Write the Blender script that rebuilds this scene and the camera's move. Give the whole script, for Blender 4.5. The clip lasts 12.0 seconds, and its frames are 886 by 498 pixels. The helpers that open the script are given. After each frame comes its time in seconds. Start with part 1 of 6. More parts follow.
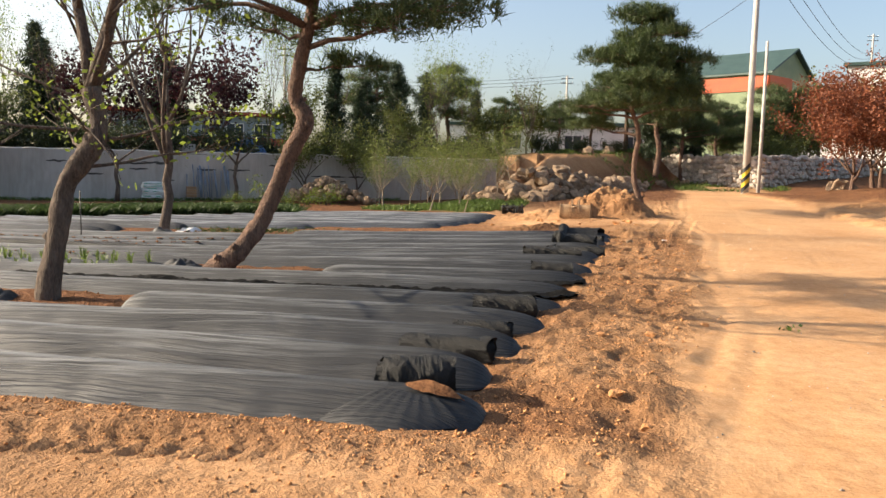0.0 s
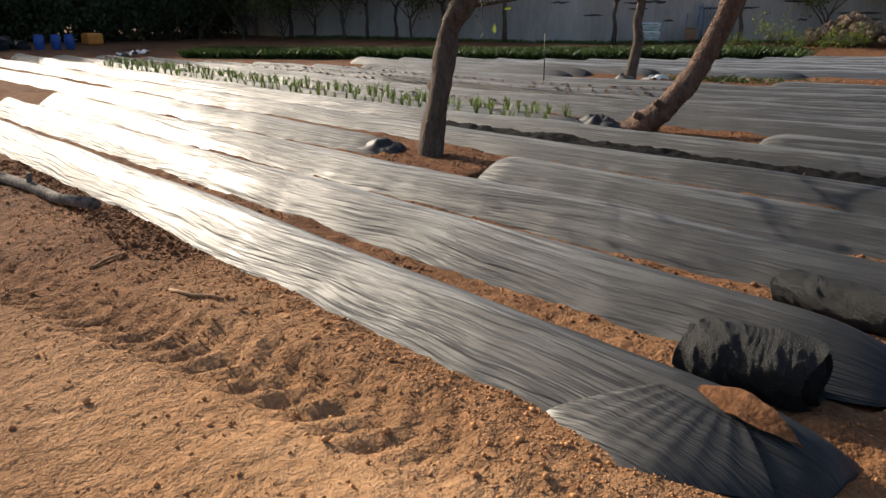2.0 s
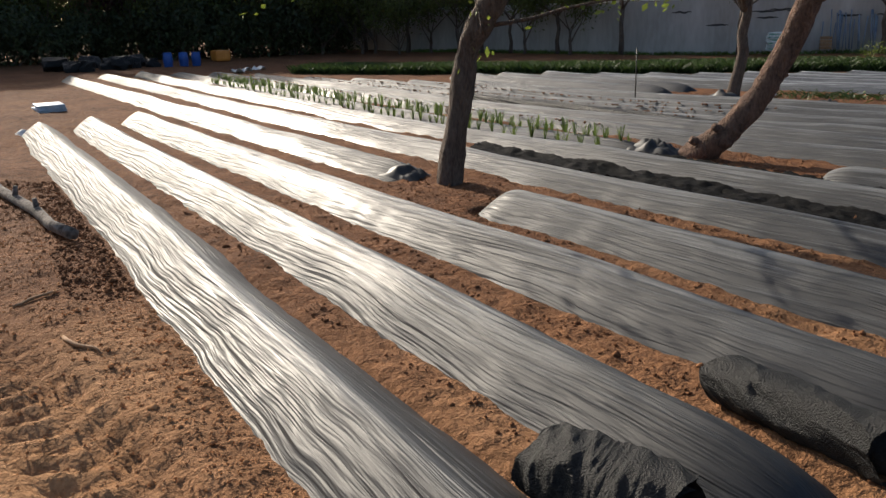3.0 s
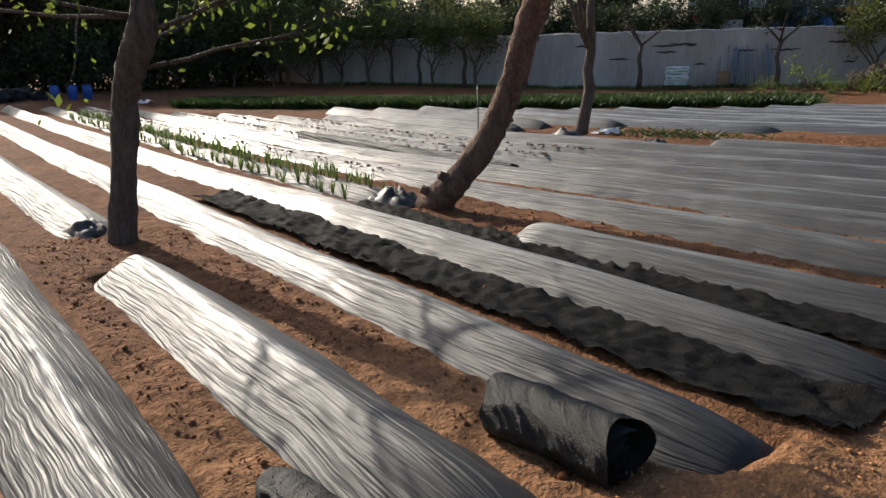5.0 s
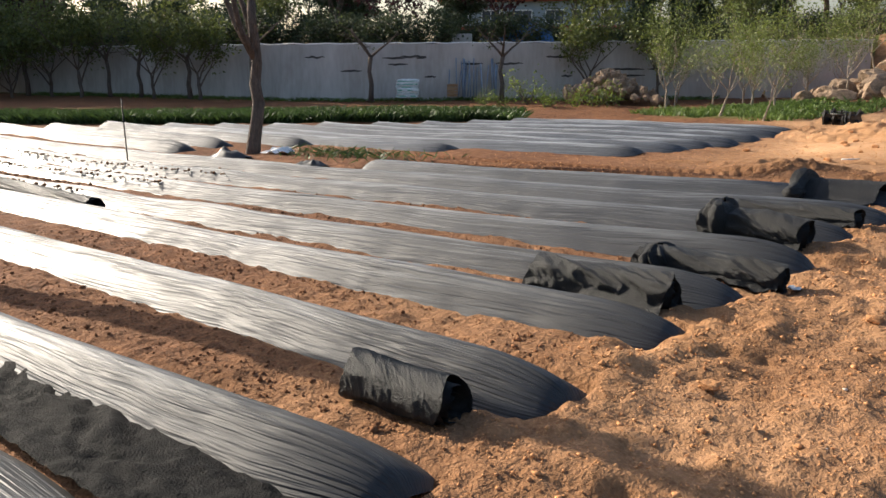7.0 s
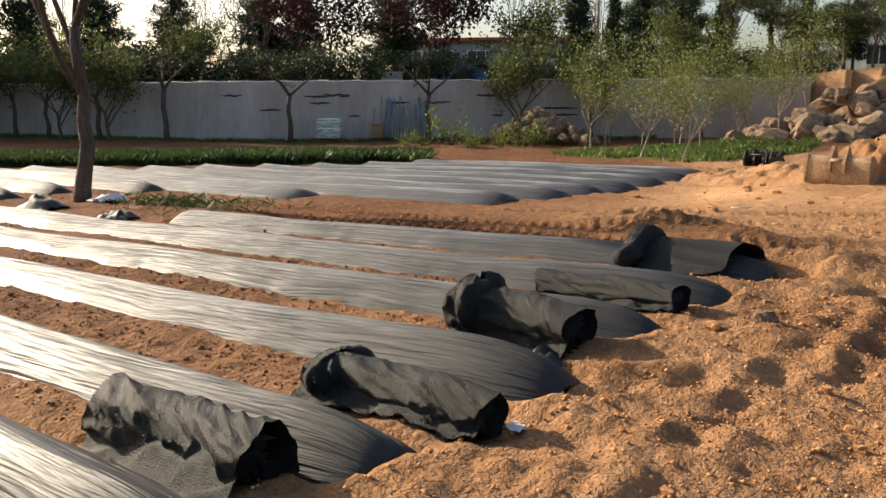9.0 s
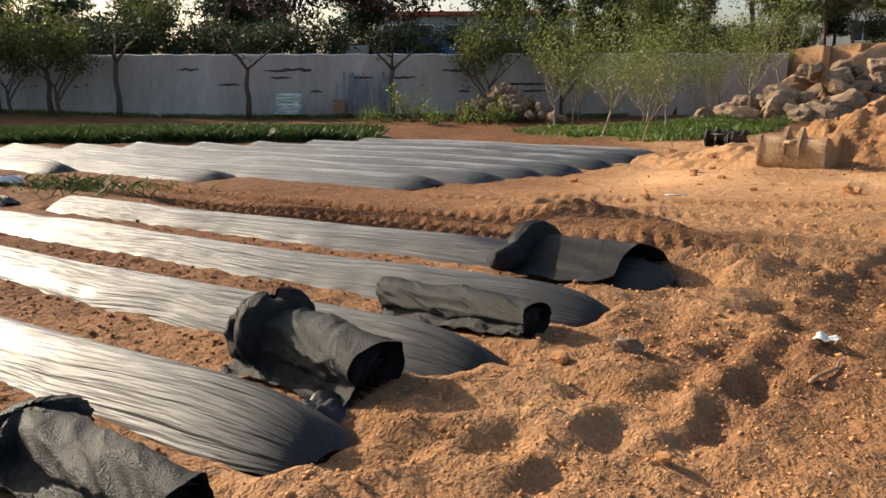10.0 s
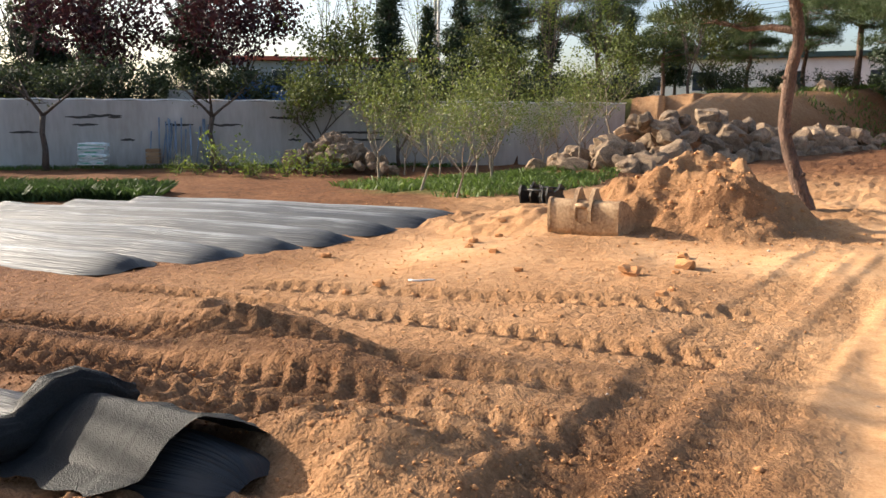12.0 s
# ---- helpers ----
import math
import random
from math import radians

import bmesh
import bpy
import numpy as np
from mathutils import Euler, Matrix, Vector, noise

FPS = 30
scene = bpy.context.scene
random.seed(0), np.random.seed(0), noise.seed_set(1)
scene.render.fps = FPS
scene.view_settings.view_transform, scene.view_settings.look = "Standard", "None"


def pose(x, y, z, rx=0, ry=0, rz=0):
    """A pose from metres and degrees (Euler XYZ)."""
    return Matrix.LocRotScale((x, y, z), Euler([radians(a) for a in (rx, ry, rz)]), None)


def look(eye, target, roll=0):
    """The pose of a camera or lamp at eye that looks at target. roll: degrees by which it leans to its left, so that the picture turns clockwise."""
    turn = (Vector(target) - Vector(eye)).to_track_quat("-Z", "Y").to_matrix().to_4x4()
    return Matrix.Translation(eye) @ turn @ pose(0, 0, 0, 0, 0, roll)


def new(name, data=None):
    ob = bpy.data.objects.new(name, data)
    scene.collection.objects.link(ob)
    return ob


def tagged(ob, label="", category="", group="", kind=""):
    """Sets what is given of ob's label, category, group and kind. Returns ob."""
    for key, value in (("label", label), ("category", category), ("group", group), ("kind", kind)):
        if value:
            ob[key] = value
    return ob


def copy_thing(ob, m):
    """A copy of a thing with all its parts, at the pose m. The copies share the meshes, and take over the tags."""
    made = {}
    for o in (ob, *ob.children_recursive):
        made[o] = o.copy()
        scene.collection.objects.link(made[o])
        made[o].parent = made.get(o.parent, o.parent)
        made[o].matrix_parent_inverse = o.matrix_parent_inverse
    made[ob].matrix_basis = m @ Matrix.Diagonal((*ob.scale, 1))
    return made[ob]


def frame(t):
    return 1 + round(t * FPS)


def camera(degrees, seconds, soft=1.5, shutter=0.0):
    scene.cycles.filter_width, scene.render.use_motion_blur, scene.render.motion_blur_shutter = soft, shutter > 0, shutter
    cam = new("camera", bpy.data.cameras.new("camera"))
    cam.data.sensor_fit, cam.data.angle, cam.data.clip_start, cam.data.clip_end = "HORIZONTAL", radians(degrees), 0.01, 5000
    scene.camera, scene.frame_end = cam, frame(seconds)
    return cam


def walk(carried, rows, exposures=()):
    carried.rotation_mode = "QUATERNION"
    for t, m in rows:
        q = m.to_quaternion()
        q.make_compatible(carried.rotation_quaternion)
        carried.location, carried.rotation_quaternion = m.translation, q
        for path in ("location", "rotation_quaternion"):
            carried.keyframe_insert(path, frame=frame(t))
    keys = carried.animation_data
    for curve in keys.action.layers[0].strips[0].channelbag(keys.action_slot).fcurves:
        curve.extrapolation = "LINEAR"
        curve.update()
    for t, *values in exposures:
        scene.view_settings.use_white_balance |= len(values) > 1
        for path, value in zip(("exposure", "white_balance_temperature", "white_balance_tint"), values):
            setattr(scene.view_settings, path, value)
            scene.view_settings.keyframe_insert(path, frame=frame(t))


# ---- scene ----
cam = camera(58.9, 12.0)
METRES, EYE, TILT, LEAN, TURN = 14.851, 1.5, 0.0, 0.0, 13.6
ROWS = [
    (0.0, -0.0059, -0.0242, 0.0, 0.14, -6.15, -1.25),
    (0.5, 0.0002, 0.0078, -0.0011, 9.54, -9.45, -1.02),
    (1.0, 0.0072, 0.0428, -0.0034, 22.97, -13.49, -0.36),
    (1.5, 0.0212, 0.0801, -0.0042, 29.71, -16.72, 0.1),
    (2.0, 0.0299, 0.1211, -0.0038, 36.58, -17.57, 0.65),
    (2.5, 0.0462, 0.1600, -0.0005, 43.38, -18.06, 1.17),
    (4.5, 0.1183, 0.3127, -0.0006, 48.7, -14.5, 1.72),
    (5.0, 0.1429, 0.3521, -0.0, 43.5, -14.54, 1.49),
    (5.5, 0.1592, 0.391, -0.0007, 35.54, -14.95, 0.96),
    (6.0, 0.1764, 0.4314, -0.0031, 30.22, -14.94, 0.49),
    (6.5, 0.1889, 0.4754, -0.0053, 29.09, -14.89, 0.24),
    (7.0, 0.2041, 0.5195, -0.0017, 28.29, -14.1, 0.42),
    (7.5, 0.2135, 0.5618, 0.0004, 27.51, -12.59, 0.37),
    (9.5, 0.2723, 0.7268, -0.0129, 26.12, -11.29, 0.15),
    (10.0, 0.2861, 0.7683, -0.0122, 25.68, -12.95, 0.12),
    (10.5, 0.298, 0.814, -0.0103, 25.26, -13.13, 0.15),
    (11.0, 0.3108, 0.8551, -0.0081, 22.61, -12.28, 0.07),
    (11.5, 0.3241, 0.8955, -0.0071, 18.96, -10.64, -0.18),
    (12.0, 0.3366, 0.9338, -0.0076, 17.02, -9.73, -0.26),
]
walk(cam, [(t, pose(0, 0, EYE, TILT, LEAN, TURN) @ pose(METRES * x, METRES * y, METRES * z, 90 + pitch, roll, yaw)) for t, x, y, z, yaw, pitch, roll in ROWS],
     [(0.0, 1.0, 6700, 10), (0.5, 1.05, 6650, 10), (1.0, 0.72, 6500, 10), (1.8, 0.40, 6350, 10), (2.7, 0.18, 6150, 10), (4.5, 0.15, 5950, 10), (5.5, 0.62, 5980, 10), (6.5, 0.90, 6050, 10),
      (7.5, 0.86, 6100, 10), (9.5, 0.70, 6750, 10), (10.5, 0.83, 6350, 10), (12.0, 1.1, 6250, 10)])

# ---- light ----
SUN_DIR = Vector((-0.995, -0.10, 0.0)).normalized()
SUN_EL = radians(24)
world = bpy.data.worlds.new("sky_world")
scene.world = world
world.use_nodes = True
wn = world.node_tree
sky = wn.nodes.new("ShaderNodeTexSky")
sky.sky_type = 'NISHITA'
sky.sun_disc = False
sky.sun_elevation = SUN_EL
sky.sun_rotation = math.atan2(SUN_DIR.x, SUN_DIR.y)
sky.air_density, sky.dust_density, sky.ozone_density = 0.9, 3.2, 0.8
wn.links.new(sky.outputs[0], wn.nodes["Background"].inputs[0])
wn.nodes["Background"].inputs[1].default_value = 0.125
sun_data = bpy.data.lights.new("sun", 'SUN')
sun_data.energy, sun_data.angle, sun_data.color = 5.0, radians(0.6), (1.0, 0.86, 0.67)
sun = new("sun", sun_data)
to_sun = (SUN_DIR * math.cos(SUN_EL) + Vector((0, 0, math.sin(SUN_EL)))).normalized()
sun.matrix_world = look(to_sun * 60, (0, 0, 0))



# ---- materials ----
def material(name, low, high, scale=6.0, rough=0.8, bump=0.3, fine=40.0, metal=0.0, stretch=(1, 1, 1), per_object=0.0,
             island=0.0, depth=0.02, through_light=0.0, spec=0.4, coarse=0.5, sharp=0.5):
    """Two-scale noise between two colours, with relief."""
    m = bpy.data.materials.new(name)
    m.use_nodes = True
    nt = m.node_tree
    n, ln = nt.nodes, nt.links
    bsdf = n["Principled BSDF"]
    geo = n.new("ShaderNodeTexCoord")
    mp = n.new("ShaderNodeMapping")
    mp.inputs["Scale"].default_value = stretch
    ln.new(geo.outputs["Object"], mp.inputs[0])
    big = n.new("ShaderNodeTexNoise")
    big.inputs["Scale"].default_value, big.inputs["Detail"].default_value = scale, 5
    small = n.new("ShaderNodeTexNoise")
    small.inputs["Scale"].default_value, small.inputs["Detail"].default_value = fine, 4
    ln.new(mp.outputs[0], big.inputs[0])
    ln.new(mp.outputs[0], small.inputs[0])
    mix = n.new("ShaderNodeMix")
    mix.data_type = 'FLOAT'
    mix.inputs[0].default_value = 1 - coarse
    ln.new(big.outputs["Fac"], mix.inputs[2])
    ln.new(small.outputs["Fac"], mix.inputs[3])
    ramp = n.new("ShaderNodeValToRGB")
    ramp.color_ramp.elements[0].position, ramp.color_ramp.elements[1].position = 0.5 - 0.3 * sharp, 0.5 + 0.3 * sharp
    ramp.color_ramp.elements[0].color, ramp.color_ramp.elements[1].color = (*low, 1), (*high, 1)
    ln.new(mix.outputs[0], ramp.inputs[0])
    colour = ramp.outputs[0]
    if per_object or island:
        hsv = n.new("ShaderNodeHueSaturation")
        if per_object:
            info = n.new("ShaderNodeObjectInfo").outputs["Random"]
        else:
            info = n.new("ShaderNodeNewGeometry").outputs["Random Per Island"]
        rng = n.new("ShaderNodeMapRange")
        amount = per_object or island
        rng.inputs[3].default_value, rng.inputs[4].default_value = 1 - amount, 1 + amount
        ln.new(info, rng.inputs[0])
        ln.new(rng.outputs[0], hsv.inputs["Value"])
        ln.new(colour, hsv.inputs["Color"])
        colour = hsv.outputs[0]
    ln.new(colour, bsdf.inputs["Base Color"])
    bsdf.inputs["Roughness"].default_value, bsdf.inputs["Metallic"].default_value = rough, metal
    bsdf.inputs["Specular IOR Level"].default_value = spec
    if bump:
        b = n.new("ShaderNodeBump")
        b.inputs["Strength"].default_value, b.inputs["Distance"].default_value = bump, depth
        ln.new(mix.outputs[0], b.inputs["Height"])
        ln.new(b.outputs[0], bsdf.inputs["Normal"])
    if through_light:
        tr = n.new("ShaderNodeBsdfTranslucent")
        ln.new(colour, tr.inputs[0])
        ms = n.new("ShaderNodeMixShader")
        ms.inputs[0].default_value = through_light
        ln.new(bsdf.outputs[0], ms.inputs[1])
        ln.new(tr.outputs[0], ms.inputs[2])
        ln.new(ms.outputs[0], n["Material Output"].inputs[0])
    return m


def ground_material():
    """Sandy road, red clods of soil and turf, by the zones stored on the sheet."""
    m = bpy.data.materials.new("earth")
    m.use_nodes = True
    n, ln = m.node_tree.nodes, m.node_tree.links
    bsdf = n["Principled BSDF"]
    co = n.new("ShaderNodeTexCoord").outputs["Object"]

    def tex(scale, detail=6, rough=0.6):
        t = n.new("ShaderNodeTexNoise")
        t.inputs["Scale"].default_value, t.inputs["Detail"].default_value, t.inputs["Roughness"].default_value = scale, detail, rough
        ln.new(co, t.inputs[0])
        return t.outputs["Fac"]

    def ramp(fac, a, b, lo=0.35, hi=0.65):
        r = n.new("ShaderNodeValToRGB")
        e = r.color_ramp.elements
        e[0].position, e[1].position, e[0].color, e[1].color = lo, hi, (*a, 1), (*b, 1)
        ln.new(fac, r.inputs[0])
        return r.outputs[0]

    def blend(fac, a, b):
        x = n.new("ShaderNodeMix")
        x.data_type = 'RGBA'
        ln.new(fac, x.inputs[0])
        ln.new(a, x.inputs[6])
        ln.new(b, x.inputs[7])
        return x.outputs[2]

    def zone(name):
        a = n.new("ShaderNodeAttribute")
        a.attribute_name = name
        return a.outputs["Fac"]

    n1, n2, n3 = tex(0.7), tex(9.0), tex(55.0, 4)
    mid = n.new("ShaderNodeMath")
    mid.operation = 'MULTIPLY_ADD'
    mid.inputs[1].default_value, mid.inputs[2].default_value = 0.5, 0.0
    ln.new(n2, mid.inputs[0])
    both = n.new("ShaderNodeMath")
    both.operation = 'MULTIPLY_ADD'
    both.inputs[1].default_value = 0.5
    ln.new(n3, both.inputs[0])
    ln.new(mid.outputs[0], both.inputs[2])
    sand = blend(ramp(n1, (0, 0, 0), (1, 1, 1)), ramp(both.outputs[0], (0.39, 0.195, 0.082), (0.57, 0.325, 0.155)), ramp(both.outputs[0], (0.46, 0.255, 0.12), (0.64, 0.405, 0.22)))
    soil = blend(ramp(n1, (0, 0, 0), (1, 1, 1)), ramp(both.outputs[0], (0.060, 0.025, 0.012), (0.215, 0.097, 0.044)), ramp(both.outputs[0], (0.10, 0.042, 0.019), (0.30, 0.142, 0.064)))
    turf = ramp(both.outputs[0], (0.05, 0.075, 0.015), (0.13, 0.17, 0.04))
    c = blend(zone("turf"), blend(zone("sand"), soil, sand), turf)
    ln.new(c, bsdf.inputs["Base Color"])
    bsdf.inputs["Roughness"].default_value = 0.95
    bsdf.inputs["Specular IOR Level"].default_value = 0.15
    # crumbs and clods
    lump = tex(13.0, 5, 0.62)
    grit = tex(70.0, 2, 0.6)
    h = n.new("ShaderNodeMath")
    h.operation = 'MULTIPLY_ADD'
    h.inputs[1].default_value = 0.2
    ln.new(grit, h.inputs[0])
    ln.new(lump, h.inputs[2])
    inv = n.new("ShaderNodeMapRange")
    inv.inputs[1].default_value, inv.inputs[2].default_value, inv.inputs[3].default_value, inv.inputs[4].default_value = 0.45, 0.95, 0.9, 0.2
    ln.new(zone("sand"), inv.inputs[0])
    b = n.new("ShaderNodeBump")
    b.inputs["Distance"].default_value = 0.075
    ln.new(inv.outputs[0], b.inputs["Strength"])
    ln.new(h.outputs[0], b.inputs["Height"])
    ln.new(b.outputs[0], bsdf.inputs["Normal"])
    return m


def film_material(name="mulch_film", dust=0.7):
    """Black polythene film: glossy, thinly dusted, pulled into long slanting stretch wrinkles."""
    m = bpy.data.materials.new(name)
    m.use_nodes = True
    n, ln = m.node_tree.nodes, m.node_tree.links
    bsdf = n["Principled BSDF"]
    world_co = n.new("ShaderNodeTexCoord").outputs["Object"]
    along = n.new("ShaderNodeAttribute")
    along.attribute_name = "film_way"

    def mathn(op, a, b=0.0):
        k = n.new("ShaderNodeMath")
        k.operation = op
        for i, v in enumerate((a, b)):
            if isinstance(v, float):
                k.inputs[i].default_value = v
            else:
                ln.new(v, k.inputs[i])
        return k.outputs[0]

    # gentle wandering of the wrinkles across the bed
    split = n.new("ShaderNodeSeparateXYZ")
    ln.new(along.outputs["Vector"], split.inputs[0])
    drift = n.new("ShaderNodeTexNoise")
    drift.inputs["Scale"].default_value, drift.inputs["Detail"].default_value = 0.8, 2
    ln.new(along.outputs["Vector"], drift.inputs[0])
    across = mathn('ADD', split.outputs[1], mathn('MULTIPLY', mathn('SUBTRACT', drift.outputs["Fac"], 0.5), 0.04))
    way = n.new("ShaderNodeCombineXYZ")
    ln.new(split.outputs[0], way.inputs[0])
    ln.new(across, way.inputs[1])

    def tex(scale, stretch, slant=0.0, detail=3, co=None):
        mp = n.new("ShaderNodeMapping")
        mp.vector_type = 'TEXTURE'
        mp.inputs["Scale"].default_value = (stretch, 1, 1)
        mp.inputs["Rotation"].default_value = (0, 0, slant)
        ln.new(co or way.outputs[0], mp.inputs[0])
        t = n.new("ShaderNodeTexNoise")
        t.inputs["Scale"].default_value, t.inputs["Detail"].default_value = scale, detail
        ln.new(mp.outputs[0], t.inputs[0])
        return t.outputs["Fac"]

    def ranged(v, a, b, c=0.0, d=1.0):
        mr = n.new("ShaderNodeMapRange")
        for i, q in enumerate((a, b, c, d)):
            mr.inputs[i + 1].default_value = q
        ln.new(v, mr.inputs[0])
        return mr.outputs[0]

    def pleat(fac):
        return mathn('ABSOLUTE', mathn('SUBTRACT', fac, 0.5))

    fine = pleat(tex(46, 80.0, 0.012, 2))
    slanting = pleat(tex(30, 50.0, 0.045, 2))
    counter = pleat(tex(36, 60.0, -0.03, 2))
    broad = pleat(tex(13, 45.0, 0.02, 2))
    slack = tex(1.1, 1.6, 0.2, 2)
    slack_b = tex(1.5, 1.3, -0.3, 2)
    puddle = tex(5.0, 2.5, 0.0, 2)
    patch = tex(1.6, 5.0, 0.02, 3)
    dirt = tex(12, 7.0, 0.02, 6)
    speck = tex(120, 1.0, 0, 3, world_co)
    b = n.new("ShaderNodeBump")
    b.inputs["Strength"].default_value, b.inputs["Distance"].default_value = 1.0, 0.042
    pulled = mathn('ADD', mathn('MULTIPLY', slanting, ranged(slack, 0.42, 0.60)), mathn('MULTIPLY', counter, ranged(slack, 0.55, 0.38)))
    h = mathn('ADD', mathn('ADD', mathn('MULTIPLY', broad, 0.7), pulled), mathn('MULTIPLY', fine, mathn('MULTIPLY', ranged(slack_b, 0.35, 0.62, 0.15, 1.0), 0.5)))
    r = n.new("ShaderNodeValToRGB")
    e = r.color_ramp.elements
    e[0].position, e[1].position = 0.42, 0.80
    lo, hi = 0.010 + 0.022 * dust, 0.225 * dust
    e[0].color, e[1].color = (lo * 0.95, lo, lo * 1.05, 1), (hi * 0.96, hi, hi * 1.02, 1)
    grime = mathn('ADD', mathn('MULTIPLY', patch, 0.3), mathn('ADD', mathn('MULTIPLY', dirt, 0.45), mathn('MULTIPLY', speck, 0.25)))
    # sky sheen of the crest painted into the dust colour, flanks slightly darker
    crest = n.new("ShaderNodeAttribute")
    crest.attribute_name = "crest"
    crest_sheen = mathn('SUBTRACT', mathn('MULTIPLY', mathn('POWER', crest.outputs["Fac"], 4.5), 0.40), 0.06)
    ln.new(mathn('ADD', mathn('ADD', grime, crest_sheen), mathn('SUBTRACT', 0.12, mathn('MULTIPLY', h, 2.0))), r.inputs[0])
    # colour goes darker towards the bed's right end
    ends = ranged(mathn('ADD', split.outputs[2], mathn('MULTIPLY', mathn('SUBTRACT', dirt, 0.5), 0.9)), 0.3, 2.1)
    end_mix = n.new("ShaderNodeMix")
    end_mix.data_type = 'RGBA'
    end_mix.inputs[6].default_value = (0.011, 0.012, 0.013, 1)
    ln.new(ends, end_mix.inputs[0])
    ln.new(r.outputs[0], end_mix.inputs[7])
    ln.new(end_mix.outputs[2], bsdf.inputs["Base Color"])
    ln.new(ranged(patch, 0.3, 0.7, 0.53, 0.66), bsdf.inputs["Roughness"])
    bsdf.inputs["Specular IOR Level"].default_value = 0.56
    bsdf.inputs["Coat Weight"].default_value, bsdf.inputs["Coat Roughness"].default_value = 0.05, 0.22
    ln.new(mathn('ADD', h, mathn('MULTIPLY', puddle, 0.25)), b.inputs["Height"])
    ln.new(b.outputs[0], bsdf.inputs["Normal"])
    return m


EARTH = ground_material()
FILM = film_material()
FILM_DARK = film_material("mulch_film_folded", 0.35)
# paler copy for the far beds, sky glare put into its colour
FILM_PALE = film_material("mulch_film_glare", 1.15)
CLOTH = material("shade_cloth", (0.003, 0.003, 0.003), (0.022, 0.022, 0.021), 20, 0.6, 1.0, 150, depth=0.02, spec=0.3, coarse=0.25, sharp=0.6, stretch=(1.4, 0.8, 1))
WEED_CLOTH = material("weed_cloth", (0.003, 0.003, 0.003), (0.015, 0.0145, 0.014), 18, 0.82, 1.0, 110, depth=0.015, spec=0.08, coarse=0.4)
CONCRETE = material("concrete", (0.28, 0.24, 0.20), (0.58, 0.54, 0.49), 0.8, 0.9, 0.2, 7, stretch=(1, 1, 0.25), depth=0.02, coarse=0.7, sharp=0.8)
BARK = material("grey_bark", (0.035, 0.026, 0.02), (0.20, 0.15, 0.115), 16, 0.95, 1.0, 60, stretch=(1, 1, 0.3), depth=0.09, sharp=0.7)
PALE_BARK = material("pale_bark", (0.16, 0.12, 0.085), (0.38, 0.31, 0.23), 14, 0.9, 0.5, 50, stretch=(1, 1, 0.3), depth=0.02)
PINE_BARK = material("pine_bark", (0.045, 0.03, 0.023), (0.25, 0.15, 0.105), 13, 0.95, 1.0, 48, stretch=(1, 1, 0.45), depth=0.10, sharp=0.7)
NEEDLES = material("pine_needles", (0.026, 0.048, 0.013), (0.085, 0.115, 0.034), 2.2, 0.6, 0, 9, island=0.35, through_light=0.25)
FIR = material("fir_needles", (0.018, 0.034, 0.016), (0.055, 0.08, 0.036), 1.6, 0.6, 0, 8, island=0.35, through_light=0.2)
SPRING = material("spring_leaf", (0.09, 0.13, 0.018), (0.25, 0.31, 0.05), 2.5, 0.55, 0, 9, island=0.3, through_light=0.45)
YOUNG = material("young_orchard_leaf", (0.07, 0.095, 0.018), (0.19, 0.225, 0.05), 2.0, 0.6, 0, 8, island=0.35, through_light=0.35)
OLIVE = material("olive_leaf", (0.055, 0.075, 0.016), (0.15, 0.165, 0.04), 1.5, 0.6, 0, 7, island=0.35, through_light=0.35)
DARKLEAF = material("dark_leaf", (0.024, 0.036, 0.014), (0.075, 0.092, 0.035), 1.5, 0.6, 0, 7, island=0.35, through_light=0.25)
PLUM = material("plum_leaf", (0.025, 0.008, 0.010), (0.075, 0.022, 0.024), 1.6, 0.6, 0, 8, island=0.35, through_light=0.3)
MAPLE = material("red_maple_leaf", (0.12, 0.036, 0.016), (0.29, 0.095, 0.04), 1.6, 0.6, 0, 8, island=0.3, through_light=0.35)
CROP = material("young_barley", (0.022, 0.042, 0.010), (0.075, 0.12, 0.028), 2, 0.6, 0, 8, island=0.35, through_light=0.3)
GRASS = material("grass_blade", (0.05, 0.085, 0.015), (0.15, 0.22, 0.04), 2, 0.6, 0, 8, island=0.35, through_light=0.35)


# ---- helpers for meshes ----
def part(name, bm, mat, parent=None, label=""):
    me = bpy.data.meshes.new(name)
    bm.to_mesh(me)
    bm.free()
    me.materials.append(mat)
    ob = new(name, me)
    if parent is not None:
        ob.parent = parent
    if label:
        ob["label"] = label
    return ob


def raw(name, verts, faces, mat, parent=None, label="", smooth=False):
    me = bpy.data.meshes.new(name)
    me.from_pydata([tuple(v) for v in verts], [], [tuple(int(i) for i in f) for f in faces])
    me.update()
    me.materials.append(mat)
    if smooth:
        me.polygons.foreach_set("use_smooth", [True] * len(me.polygons))
    ob = new(name, me)
    if parent is not None:
        ob.parent = parent
    if label:
        ob["label"] = label
    return ob


